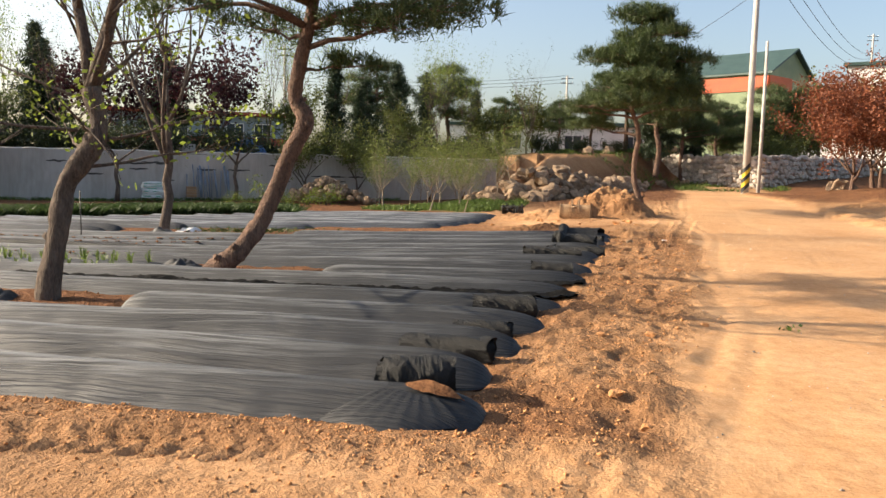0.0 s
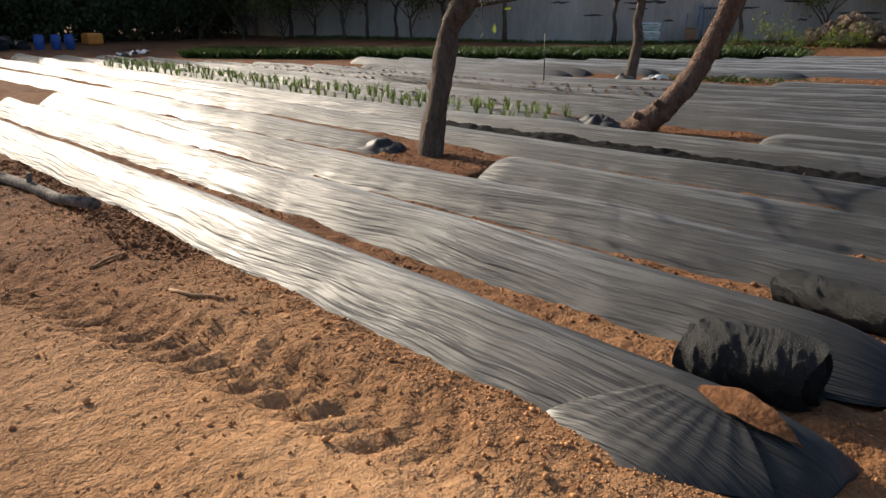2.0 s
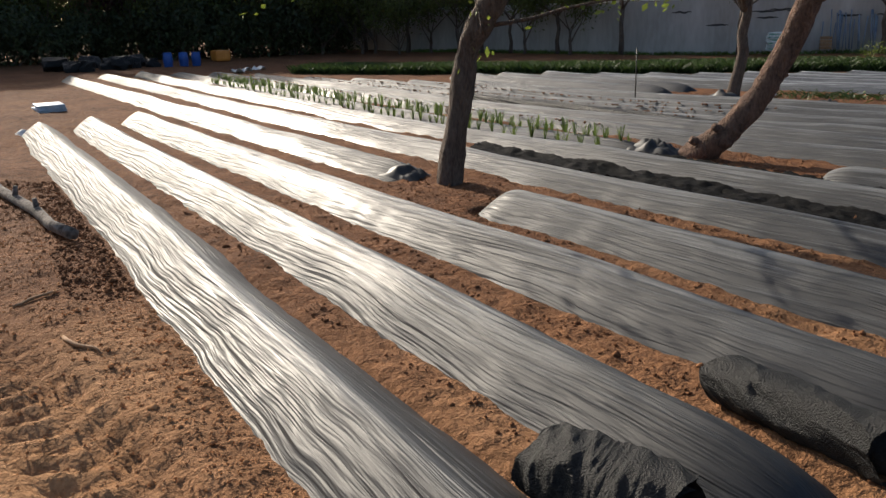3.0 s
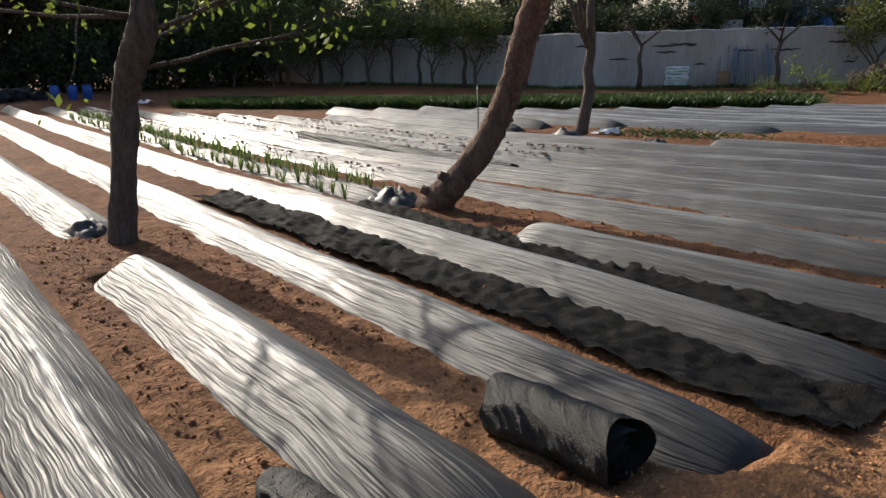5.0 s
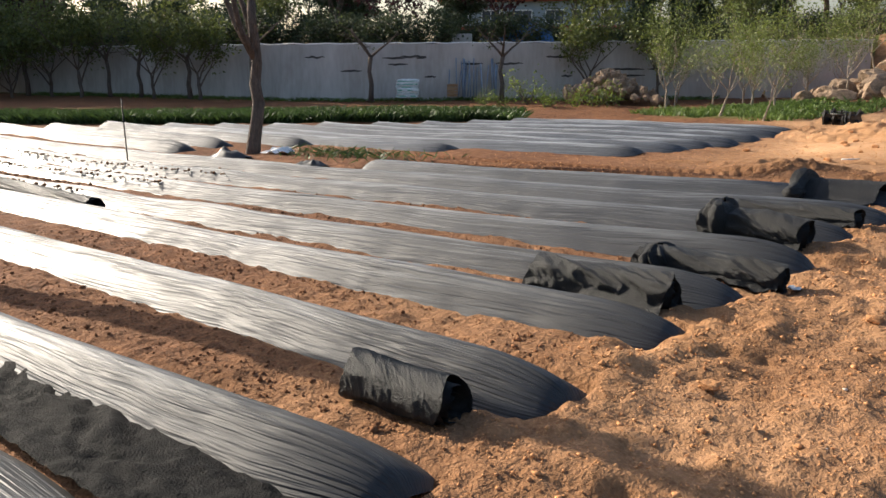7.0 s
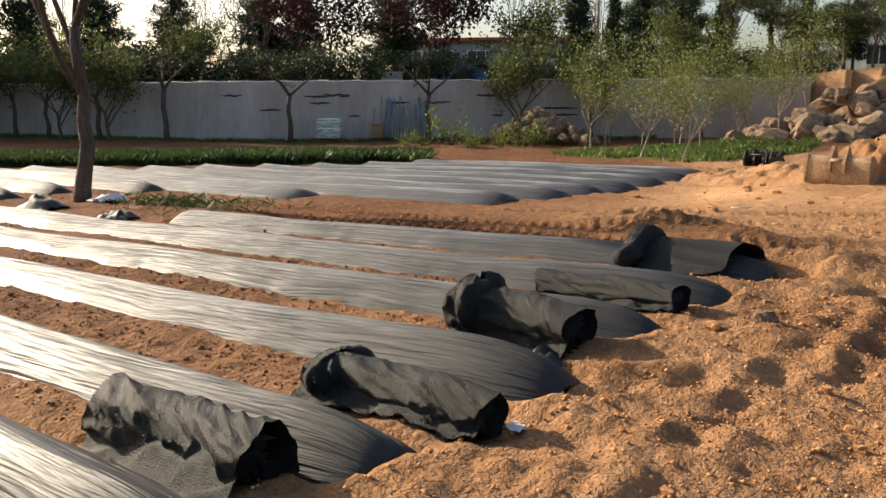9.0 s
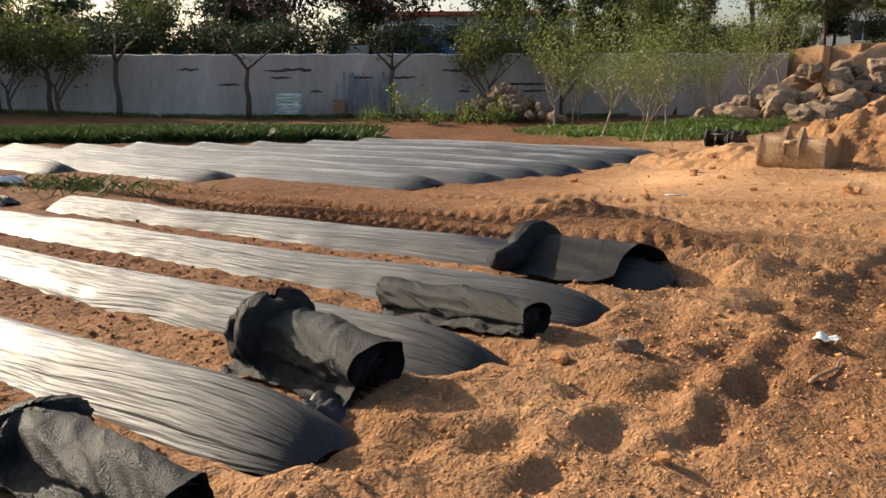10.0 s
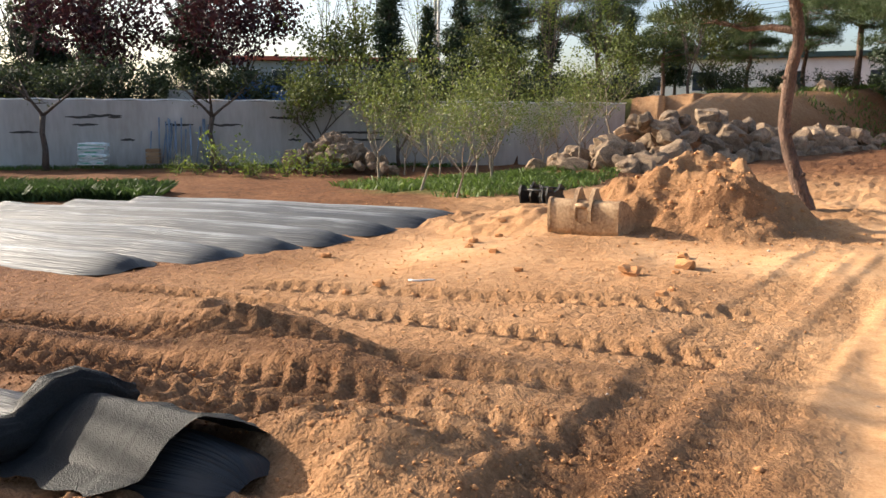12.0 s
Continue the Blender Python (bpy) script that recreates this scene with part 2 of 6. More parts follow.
def quads_mesh(name, v, mat, parent=None, label="", corners=4):
    """A mesh of separate small faces: v is (count * corners, 3)."""
    me = bpy.data.meshes.new(name)
    count = len(v) // corners
    me.vertices.add(len(v))
    me.vertices.foreach_set("co", np.asarray(v, dtype=np.float32).ravel())
    me.loops.add(len(v))
    me.loops.foreach_set("vertex_index", np.arange(len(v), dtype=np.int32))
    me.polygons.add(count)
    me.polygons.foreach_set("loop_start", np.arange(0, len(v), corners, dtype=np.int32))
    me.polygons.foreach_set("loop_total", np.full(count, corners, dtype=np.int32))
    me.update(calc_edges=True)
    me.materials.append(mat)
    ob = new(name, me)
    if parent is not None:
        ob.parent = parent
    if label:
        ob["label"] = label
    return ob


def smooth(ob):
    ob.data.polygons.foreach_set("use_smooth", [True] * len(ob.data.polygons))
    return ob


def box(bm, size, at=(0, 0, 0), turn=None, bevel=0.0):
    m = Matrix.Translation(at) @ (turn or Matrix()) @ Matrix.Diagonal((*size, 1))
    made = bmesh.ops.create_cube(bm, size=1.0, matrix=m)["verts"]
    if bevel:
        edges = list({e for v in made for e in v.link_edges})
        bmesh.ops.bevel(bm, geom=edges, offset=bevel, segments=2, profile=0.6, affect='EDGES')


def tube_data(pts, radii, n=8, rough=0.0, rng=None, flat=True):
    """Rings swept along points: vertices and faces."""
    pts = [Vector(p) for p in pts]
    verts, faces = [], []
    side = None
    for i, p in enumerate(pts):
        d = (pts[min(i + 1, len(pts) - 1)] - pts[max(i - 1, 0)]).normalized()
        if side is None:
            side = d.orthogonal().normalized()
        side = (side - d * side.dot(d)).normalized()
        up = d.cross(side)
        for k in range(n):
            a = 2 * math.pi * k / n
            r = radii[i] * (1 + (rng.uniform(-rough, rough) if rng else 0))
            verts.append(p + (side * math.cos(a) + up * math.sin(a)) * r)
        if i:
            for k in range(n):
                a, b = (i - 1) * n + k, (i - 1) * n + (k + 1) % n
                faces.append((a, b, b + n, a + n))
    if flat:
        faces.append(tuple(range(n - 1, -1, -1)))
        faces.append(tuple(len(verts) - n + k for k in range(n)))
    return verts, faces


class Soup:
    """Collects vertices and faces for one mesh."""

    def __init__(self):
        self.v, self.f = [], []

    def add(self, verts, faces):
        o = len(self.v)
        self.v += list(verts)
        self.f += [tuple(i + o for i in f) for f in faces]

    def make(self, name, mat, parent=None, label="", smoothed=True):
        return raw(name, self.v, self.f, mat, parent, label, smoothed)


def lattice(ix, iy, seed):
    h = (ix.astype(np.int64) * 374761393 + iy.astype(np.int64) * 668265263 + seed * 974634721) & 0x7fffffff
    h = ((h ^ (h >> 13)) * 1274126177) & 0x7fffffff
    return ((h ^ (h >> 16)) & 0xffff) / 65535.0


def vnoise(x, y, seed=0):
    """Smooth value noise from 0 to 1."""
    x, y = np.asarray(x, float), np.asarray(y, float)
    ix, iy = np.floor(x), np.floor(y)
    fx, fy = x - ix, y - iy
    fx, fy = fx * fx * (3 - 2 * fx), fy * fy * (3 - 2 * fy)
    a, b = lattice(ix, iy, seed), lattice(ix + 1, iy, seed)
    c, d = lattice(ix, iy + 1, seed), lattice(ix + 1, iy + 1, seed)
    return (a * (1 - fx) + b * fx) * (1 - fy) + (c * (1 - fx) + d * fx) * fy


def fbm(x, y, seed=0, octaves=4):
    out, amp, total = 0, 1.0, 0
    for k in range(octaves):
        out = out + amp * vnoise(x * 2 ** k, y * 2 ** k, seed + 17 * k)
        total += amp
        amp *= 0.5
    return out / total - 0.5


def step(a, b, x):
    t = np.clip((np.asarray(x, float) - a) / (b - a), 0, 1)
    return t * t * (3 - 2 * t)


# ---- the plan ----
# beds: name, left end x, y, right end x, y, half width, height
BEDS = [
    (-13.7, 3.75, -0.80, 4.12, 0.31, 0.20),
    (-13.9, 4.50, -0.92, 4.98, 0.31, 0.19),
    (-14.2, 5.25, -0.85, 5.94, 0.30, 0.175),
    (-27.0, 5.45, -6.55, 6.62, 0.29, 0.16),
    (-5.05, 6.62, -0.75, 6.85, 0.31, 0.18),
    (-27.6, 6.55, -0.68, 7.88, 0.31, 0.18),
    (-27.4, 7.60, -0.68, 8.96, 0.31, 0.19),
    (-27.4, 8.75, -6.35, 9.50, 0.36, 0.13),
    (-4.10, 9.50, -0.55, 9.88, 0.32, 0.19),
    (-26.0, 9.60, -0.52, 10.86, 0.32, 0.19),
    (-24.5, 10.55, -0.52, 11.93, 0.30, 0.18),
    (-22.5, 11.40, -0.52, 12.70, 0.30, 0.18),
    (-21.0, 12.30, -0.46, 13.78, 0.31, 0.18),
    (-19.5, 13.35, -0.44, 14.76, 0.31, 0.18),
    (-18.5, 14.35, -0.42, 15.78, 0.31, 0.18),
    (-7.60, 16.20, -0.45, 16.70, 0.31, 0.17),
    (-20.5, 15.40, -12.4, 16.05, 0.33, 0.17),
    (-19.6, 16.40, -12.6, 17.00, 0.33, 0.17),
    (-18.9, 17.50, -11.4, 18.10, 0.34, 0.16),
    (-17.8, 18.55, -8.2, 18.85, 0.455, 0.115),
    (-16.7, 19.30, -4.9, 19.70, 0.455, 0.115),
    (-15.7, 20.20, -4.6, 20.60, 0.455, 0.115),
    (-14.8, 21.10, -4.5, 21.50, 0.455, 0.115),
    (-13.8, 22.00, -4.4, 22.40, 0.455, 0.115),
    (-12.9, 22.90, -4.4, 23.40, 0.455, 0.115),
    (-12.1, 23.80, -4.3, 24.30, 0.455, 0.115),
    (-11.4, 24.70, -4.3, 25.15, 0.455, 0.115),
]
BEDS = [(a, b, c, d, w * 0.86, h * 0.80) if 4 < k < 16 else (a, b, c, d, w, h) for k, (a, b, c, d, w, h) in enumerate(BEDS)]
# retaining wall, as its front line
WALL = [(-64.0, 22.5), (-38.0, 23.6), (-25.6, 28.2), (-17.0, 35.5), (-7.6, 43.4)]


def wall_side(x, y):
    """How far behind the wall's front line a place lies (negative: in front)."""
    best = np.full(np.shape(x), 1e9)
    sign = np.ones(np.shape(x))
    for (ax, ay), (bx, by) in zip(WALL, WALL[1:]):
        dx, dy = bx - ax, by - ay
        t = np.clip(((x - ax) * dx + (y - ay) * dy) / (dx * dx + dy * dy), 0, 1)
        ex, ey = x - ax - t * dx, y - ay - t * dy
        d = np.hypot(ex, ey)
        near = d < best
        sign = np.where(near, np.where(dx * ey - dy * ex > 0, 1, -1), sign)
        best = np.where(near, d, best)
    return best * sign


# foot of the boulder bank, along the road's edge
BANK = [(-5.4, 34.0), (-4.5, 34.6), (-2.7, 38.0), (-0.8, 44.0), (2.2, 52.0), (6.0, 62.0)]


def bank_side(x, y):
    bx = np.interp(y, [p[1] for p in BANK], [p[0] for p in BANK])
    return np.minimum((bx - x) * 0.88, (y - 34.0) + 0.6 * (-5.2 - np.minimum(x, -5.2)) * -1)


def base_height(x, y):
    """The lie of the land without clods."""
    x, y = np.asarray(x, float), np.asarray(y, float)
    fall = np.clip(-0.6 - x, 0, 11) * (0.008 + 0.022 * step(6, 15, y))
    z = -np.maximum(fall, 0.2 * step(18, 22, y) * step(-1.0, -4.0, x))
    z = z - 0.12 * step(24, 30, y) * step(3, -2, x)
    behind = wall_side(x, y)
    plateau = 1.72 + 0.5 * step(3, 25, behind) - z
    inside = step(0.45, 0.8, behind) * (x < -7.6)
    right = step(0.0, 3.2, np.minimum(bank_side(x, y), np.where(behind > 0.4, 99.0, (x + 7.0) * 1.2))) * (x > -12)
    rise = np.maximum(inside * plateau, right * (1.15 + 0.75 * step(37, 44, y) + 0.5 * step(44, 60, y) - z))
    z = z + np.where((x < -7.6) & (behind < 0.45), 0, rise)
    # land on the far right climbs a little past the road bend
    z = z + 0.28 * step(28, 34, y) * step(-9, -5.5, x)
    z = z + 0.9 * step(48, 66, y) * step(-2, 4, x)
    z = z + 0.35 * step(7.5, 11, x) * step(18, 26, y)
    return z


def bed_mask(x, y, grow=0.0):
    out = np.zeros(np.shape(x))
    for xl, yl, xr, yr, hw, h in BEDS:
        t = (x - xl) / (xr - xl)
        yc = yl + (yr - yl) * t
        ok = (x > xl - grow) & (x < xr + grow)
        out = np.maximum(out, np.where(ok, step(hw + grow + 0.03, hw + grow - 0.10, np.abs(y - yc)), 0))
    return out


def road_edge(y):
    return np.interp(y, [-5, 3, 8, 14, 19, 24, 30, 40], [-0.6, -0.1, 0.55, 0.95, 1.15, 1.0, 1.2, 2.4])


def verge(x, y):
    """Tilled earth to the far side of the road, before its bend."""
    return step(6.2, 7.0, x + 0.06 * (y - 24) + 0.8 * fbm(x * 0.4, y * 0.4, 23)) * step(46, 41, y) * step(8, 14, y)


def heap(x, y, cx, cy, rx, ry, h, seed, turn=0.0):
    c, s = math.cos(turn), math.sin(turn)
    u, v = ((x - cx) * c + (y - cy) * s) / rx, (-(x - cx) * s + (y - cy) * c) / ry
    d = np.hypot(u, v) + 0.5 * fbm(x * 1.3, y * 1.3, seed)
    body = np.clip(1 - d, 0, 1) ** 0.7
    rugged = 1 - np.abs(2 * vnoise(x * 1.7, y * 1.7, seed + 1) - 1) + 1.2 * fbm(x * 3.5, y * 3.5, seed + 2, 4)
    out = h * body * (0.70 + 0.36 * rugged)
    # broken crust and gullies
    gully = 1 - np.abs(2 * vnoise(x * 2.6 + 0.6 * y, y * 2.6, seed + 5) - 1)
    out = out * (0.88 + 0.20 * gully ** 2)
    return out + 0.20 * np.abs(fbm(x * 5, y * 5, seed + 7, 4)) * step(0.02, 0.2, out)


def tread(x, y, ax, ay, bx, by, half, deep, pitch):
    """A tyre's track with slanting lugs, from a to b."""
    dx, dy = bx - ax, by - ay
    length = math.hypot(dx, dy)
    u = ((x - ax) * dx + (y - ay) * dy) / length
    v = ((x - ax) * dy - (y - ay) * dx) / length + 0.18 * np.sin(u * 0.35 + ax)
    on = step(half + 0.05, half - 0.03, np.abs(v)) * step(0, 0.5, u) * step(length, length - 0.5, u)
    lug = np.sin((u + 0.7 * np.abs(v)) * 2 * math.pi / pitch)
    rim = step(half + 0.16, half + 0.03, np.abs(v)) * step(0, 0.5, u) * step(length, length - 0.5, u) - on
    return on * (-deep + deep * 1.15 * lug * (0.55 + 0.5 * vnoise(u * 0.9, v * 2, 5))) + 0.6 * deep * np.clip(rim, 0, 1)


def height(x, y):
    x, y = np.asarray(x, float), np.asarray(y, float)
    z = base_height(x, y)
    edge = road_edge(y)
    sand = step(-0.1, 0.5, x - edge + 0.5 * fbm(x * 1.1, y * 1.1, 3))
    near = step(45, 28, np.hypot(x, y - 14))
    loose = (1 - sand) * near
    beds = bed_mask(x, y)
    clods = 0.16 * np.clip(fbm(x * 1.7, y * 1.7, 11, 5), -0.2, 0.5) + 0.13 * np.abs(fbm(x * 5, y * 5, 21, 4)) + 0.06 * fbm(x * 11, y * 11, 31, 3)
    strength = 0.5 + 0.3 * step(-1.3, -0.5, x) + 0.2 * step(17, 18, y)
    strength = strength * (1 - 0.45 * step(3.3, 2.8, y)) * (1 - 0.7 * step(16.6, 17.4, y) * step(25, 23, y))
    z = z + 0.022 * step(3.9, 3.5, y) * step(0.4, -1.5, x) * np.clip(np.sin((y - 0.06 * x) * 7.5 + 1.2 * np.sin(x * 0.8)), -0.4, 1) * (0.4 + vnoise(x * 1.2, y * 2, 67))
    z = z + loose * (1 - beds) * clods * strength
    # soil banked against the ends of the beds, and footprints in it
    ends = step(-1.1, -0.45, x) * step(0.75, 0.1, x) * step(3.2, 4.5, y) * step(18.2, 17.0, y)
    z = z + ends * (1 - beds) * (0.035 + 0.12 * np.clip(fbm(x * 2.3, y * 2.3, 41, 4), -0.25, 0.4) - 0.05 * step(0.70, 0.85, vnoise(x * 3.1, y * 3.1, 47)))
    z = z + near * sand * (0.035 * fbm(x * 0.9, y * 0.45, 51, 3) + 0.012 * fbm(x * 14, y * 14, 57, 2))
    # wheel ruts along the road
    for off, deep in ((0.30, 0.014), (0.62, 0.010), (2.2, 0.006), (4.0, 0.006)):
        z = z - near * deep * np.exp(-((x - edge - off + 0.12 * np.sin(y * 0.6)) / 0.10) ** 2) * step(2, 6, y) * (0.4 + vnoise(x * 3, y * 1.3, 61))
    # loader tracks across the spread soil
    for a in ((-7.0, 17.02, 0.5, 17.12), (-8.0, 17.30, 0.9, 17.55), (-9.0, 17.75, 0.6, 18.25), (-4.6, 18.75, 1.0, 19.25), (-3.4, 19.5, 1.0, 20.6)):
        z = z + tread(x, y, *a, 0.15, 0.036, 0.15)
    z = z + tread(x, y, -6.5, 2.15, -1.5, 3.25, 0.2, 0.02, 0.17)
    z = z + tread(x, y, 0.24, 13.2, 0.50, 16.4, 0.06, 0.02, 0.5) + tread(x, y, 0.66, 14.4, 0.62, 16.6, 0.06, 0.02, 0.5) + tread(x, y, 0.62, 16.8, 0.82, 18.8, 0.16, 0.02, 0.075)
    z = z + tread(x, y, 0.65, 15.6, 0.95, 24.0, 0.17, 0.014, 0.12) + tread(x, y, 1.15, 16.0, 1.5, 24.0, 0.15, 0.016, 0.12)
    z = z + near * 0.16 * np.clip(fbm(x * 0.8, y * 0.8, 71, 4), -0.1, 0.5) * step(17.4, 19, y) * step(28, 24, y) * (1 - sand) * (1 - beds)
    # heaps: spoil pile by the pine, ridge of spread earth, small heaps
    z = z + heap(x, y, -0.75, 25.5, 1.55, 1.25, 0.95, 81, 0.3) + heap(x, y, -0.15, 24.5, 0.75, 0.6, 0.42, 83) + heap(x, y, -2.9, 24.6, 1.8, 1.1, 0.25, 85)
    z = z + heap(x, y, -1.9, 18.2, 1.5, 0.5, 0.20, 87, -0.25) + heap(x, y, -0.15, 17.15, 0.7, 0.45, 0.22, 89)
    tilled = verge(x, y)
    z = z + tilled * (0.10 + 0.5 * np.abs(fbm(x * 0.9, y * 0.9, 91, 4)))
    return z - 0.05 * beds


def spaced(lo, hi, dense_lo, dense_hi, fine, growth):
    """Grid lines: even inside the dense stretch, widening outside it."""
    mid = list(np.arange(dense_lo, dense_hi + fine / 2, fine))
    out, s, v = [], fine, dense_lo
    while v > lo:
        s *= growth if s < 0.16 else 1.07
        v -= s
        out.append(v)
    tail, s, v = [], fine, mid[-1]
    while v < hi:
        s *= growth if s < 0.16 else 1.07
        v += s
        tail.append(v)
    return np.array(out[::-1] + mid + tail)


def build_ground():
    xs = spaced(-1500, 1500, -5.0, 2.0, 0.04, 1.015)
    ys = spaced(-1500, 1500, 2.4, 26.2, 0.043, 1.015)
    gx, gy = np.meshgrid(xs, ys)
    gz = height(gx, gy)
    nx, ny = len(xs), len(ys)
    v = np.stack([gx, gy, gz], -1).reshape(-1, 3)
    i = np.arange(nx * ny).reshape(ny, nx)
    f = np.stack([i[:-1, :-1], i[:-1, 1:], i[1:, 1:], i[1:, :-1]], -1).reshape(-1, 4)
    me = bpy.data.meshes.new("ground")
    me.vertices.add(len(v))
    me.vertices.foreach_set("co", v.astype(np.float32).ravel())
    me.loops.add(f.size)
    me.loops.foreach_set("vertex_index", f.astype(np.int32).ravel())
    me.polygons.add(len(f))
    me.polygons.foreach_set("loop_start", np.arange(0, f.size, 4, dtype=np.int32))
    me.polygons.foreach_set("loop_total", np.full(len(f), 4, dtype=np.int32))
    me.polygons.foreach_set("use_smooth", np.ones(len(f), dtype=bool))
    me.update(calc_edges=True)
    x, y = v[:, 0], v[:, 1]
    sand = step(-0.35, 0.5, x - road_edge(y) + 0.9 * fbm(x * 0.9, y * 0.9, 3))
    sand = sand * (0.75 + 0.5 * np.clip(0.5 + fbm(x * 0.6, y * 0.35, 8), 0, 1))
    spread = step(17.2, 19.0, y) * step(34, 29, y) * step(-5.5, -2.5, x + 0.25 * (y - 20) * step(20, 26, y)) * (0.42 + 0.75 * step(18.5, 23, y) * vnoise(x * 0.7, y * 0.7, 12))
    ends = np.maximum(step(-1.3, -0.5, x), 0.5 * step(-4.5, -1.4, x)) * step(3.6, 4.6, y) * (0.14 + 0.5 * vnoise(x * 1.5, y * 1.1, 14))
    near_side = step(4.2, 3.4, y) * step(-5.2, -2.0, x) * (0.22 + 0.6 * vnoise(x * 0.5, y * 2.0, 15))
    spread = spread * (1 - 0.45 * step(2.4, 1.2, np.hypot(x + 0.7, (y - 25.3) * 1.2)))
    bank = step(0.5, 2.5, bank_side(x, y)) * step(58, 48, y) * (0.3 + 0.5 * vnoise(x * 0.5, y * 0.5, 19)) * (x > -9)
    sand = np.maximum.reduce([sand * (1 - verge(x, y)) * step(8.4, 7.2, x), spread, bank, ends * step(30, 24, y), near_side])
    behind = wall_side(x, y)
    turf = np.where(behind > 0.5, 0.85, 0.0) * (x < -7.6)
    turf = np.maximum(turf, 0.5 * step(-0.9, -0.3, behind) * (behind < 0) * (x < -14.0))
    turf = np.maximum(turf, 0.8 * step(1.0, 0.6, np.hypot((x + 7.6) / 3.0, (y - 31.4 - 0.25 * (x + 7.6)) / 3.2)))
    turf = np.maximum(turf, step(9, 14, bank_side(x, y)) * step(47, 52, y) * 0.6)
    turf = np.maximum(turf, 0.8 * step(70, 100, np.hypot(x, y)))
    turf = turf * step(-0.25, 0.1, fbm(x * 0.5, y * 0.5, 5))
    for name, val in (("sand", sand), ("turf", turf)):
        me.attributes.new(name, 'FLOAT', 'POINT').data.foreach_set("value", val.astype(np.float32))
    me.materials.append(EARTH)
    ob = new("ground", me)
    return tagged(ob, "bare orange sandy soil, dirt road and clods with tyre tracks", "ground", kind="structure")


build_ground()


def ground_z(x, y):
    return float(height(np.array([x]), np.array([y]))[0])


def build_bed(spec, seed):
    """A ridge of soil under black film, tucked in at its edges and ends."""
    xl, yl, xr, yr, hw, h = spec
    length = xr - xl
    far = min(1.0, max(0.0, (-xr - 3) / 6 + (yr - 17) / 8))
    ds = 0.05 if yr < 18 else 0.12
    # denser toward the right end
    s = [0.0]
    while s[-1] < length:
        left = length - s[-1]
        s.append(s[-1] + ds * (1 + 2.5 * min(1, max(0, left - 4) / 8)))
    s = np.array(s) * (length / s[-1])
    u = np.linspace(-1, 1, 29 if yr > 14 else 53)
    S, U = np.meshgrid(s, u, indexing="ij")
    X = xl + S
    wob = 0.05 * (vnoise(S * 0.5, seed * 3.1 + 0 * S, seed) - 0.5)
    YC = yl + (yr - yl) * S / length + wob
    de, dl = length - S, S
    close = np.clip(np.minimum(de / 0.55, dl / 0.35), 0, 1)
    round_end = np.sqrt(np.clip(1 - (1 - close) ** 2, 0, 1))
    edge = 1 + 0.10 * (vnoise(S * 1.6, U * 0 + np.sign(U) * 4, seed + 5) - 0.5) + 0.05 * (vnoise(S * 6, np.sign(U) * 3, seed + 9) - 0.5)
    W = hw * edge * (0.45 + 0.55 * round_end)
    top = np.clip(1 - np.abs(U) ** 1.26, 0, 1)
    H = h * (0.97 + 0.25 * (vnoise(S * 0.45, 0 * S, seed + 2) - 0.3))
    Z = top * H * (0.06 + 0.94 * round_end)
    # stretch wrinkles: long slanting folds, strongest near the ends and at the seams of slack film
    slack = 0.35 + 0.65 * vnoise(S * 0.35, 0 * S + 2, seed + 7) + 1.1 * np.exp(-de / 0.9)
    fold = vnoise(S * 0.75 + U * 1.5, U * 9 + S * 0.9, seed + 13) + 0.6 * vnoise(S * 1.2 - U * 2, U * 17 - S * 1.1, seed + 15)
    ridge = 1 - np.abs(2 * (fold / 1.6) - 1) * 1.4
    Z = Z + 0.006 * slack * np.clip(ridge, -0.3, 1) * (top ** 0.4) * round_end
    fan = vnoise(S * 0.35, U * 13 + (S * 0.7 + 1.3 * np.exp(-de / 1.2) * U * 3), seed + 33)
    pulled = step(0.35, 0.75, vnoise(S * 0.5, U * 0.7, seed + 35)) + 0.9 * np.exp(-de / 0.7)
    Z = Z + 0.008 * pulled * (1 - np.abs(2 * fan - 1)) ** 2 * (top ** 0.3) * round_end
    Z = Z + 0.028 * (vnoise(S * 0.9, U * 1.0, seed + 21) - 0.5) * top * round_end
    Z = Z + base_height(X, YC) - 0.02 * (1 - top)
    Y = YC + U * W
    v = np.stack([X, Y, Z], -1).reshape(-1, 3)
    ns, nu = S.shape
    i = np.arange(ns * nu).reshape(ns, nu)
    f = np.stack([i[:-1, :-1], i[1:, :-1], i[1:, 1:], i[:-1, 1:]], -1).reshape(-1, 4)
    way = np.stack([S, U * 0.3 + seed * 3.7, de * (2.2 if yr > 18 else 1.0)], -1).reshape(-1, 3)
    cut = int(np.searchsorted(s, length - (0.62 if seed == 100 else 0.1 if yr > 18 else 0.34 + 0.12 * ((seed * 3) % 5) / 4)))
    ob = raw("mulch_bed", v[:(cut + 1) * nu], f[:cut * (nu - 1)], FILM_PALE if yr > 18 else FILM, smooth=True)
    end = raw("end_fold", v[cut * nu:], f[cut * (nu - 1):] - cut * nu, FILM_DARK, ob, "darker tucked-in film end", smooth=True)
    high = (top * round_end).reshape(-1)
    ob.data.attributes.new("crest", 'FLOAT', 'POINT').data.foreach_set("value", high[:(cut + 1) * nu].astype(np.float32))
    for o, w in ((ob, way[:(cut + 1) * nu]), (end, way[cut * nu:])):
        o.data.attributes.new("film_way", 'FLOAT_VECTOR', 'POINT').data.foreach_set("vector", w.astype(np.float32).ravel())
    return tagged(ob, "long raised soil bed covered with black plastic mulch film", "raised bed", "mulched beds of the field")


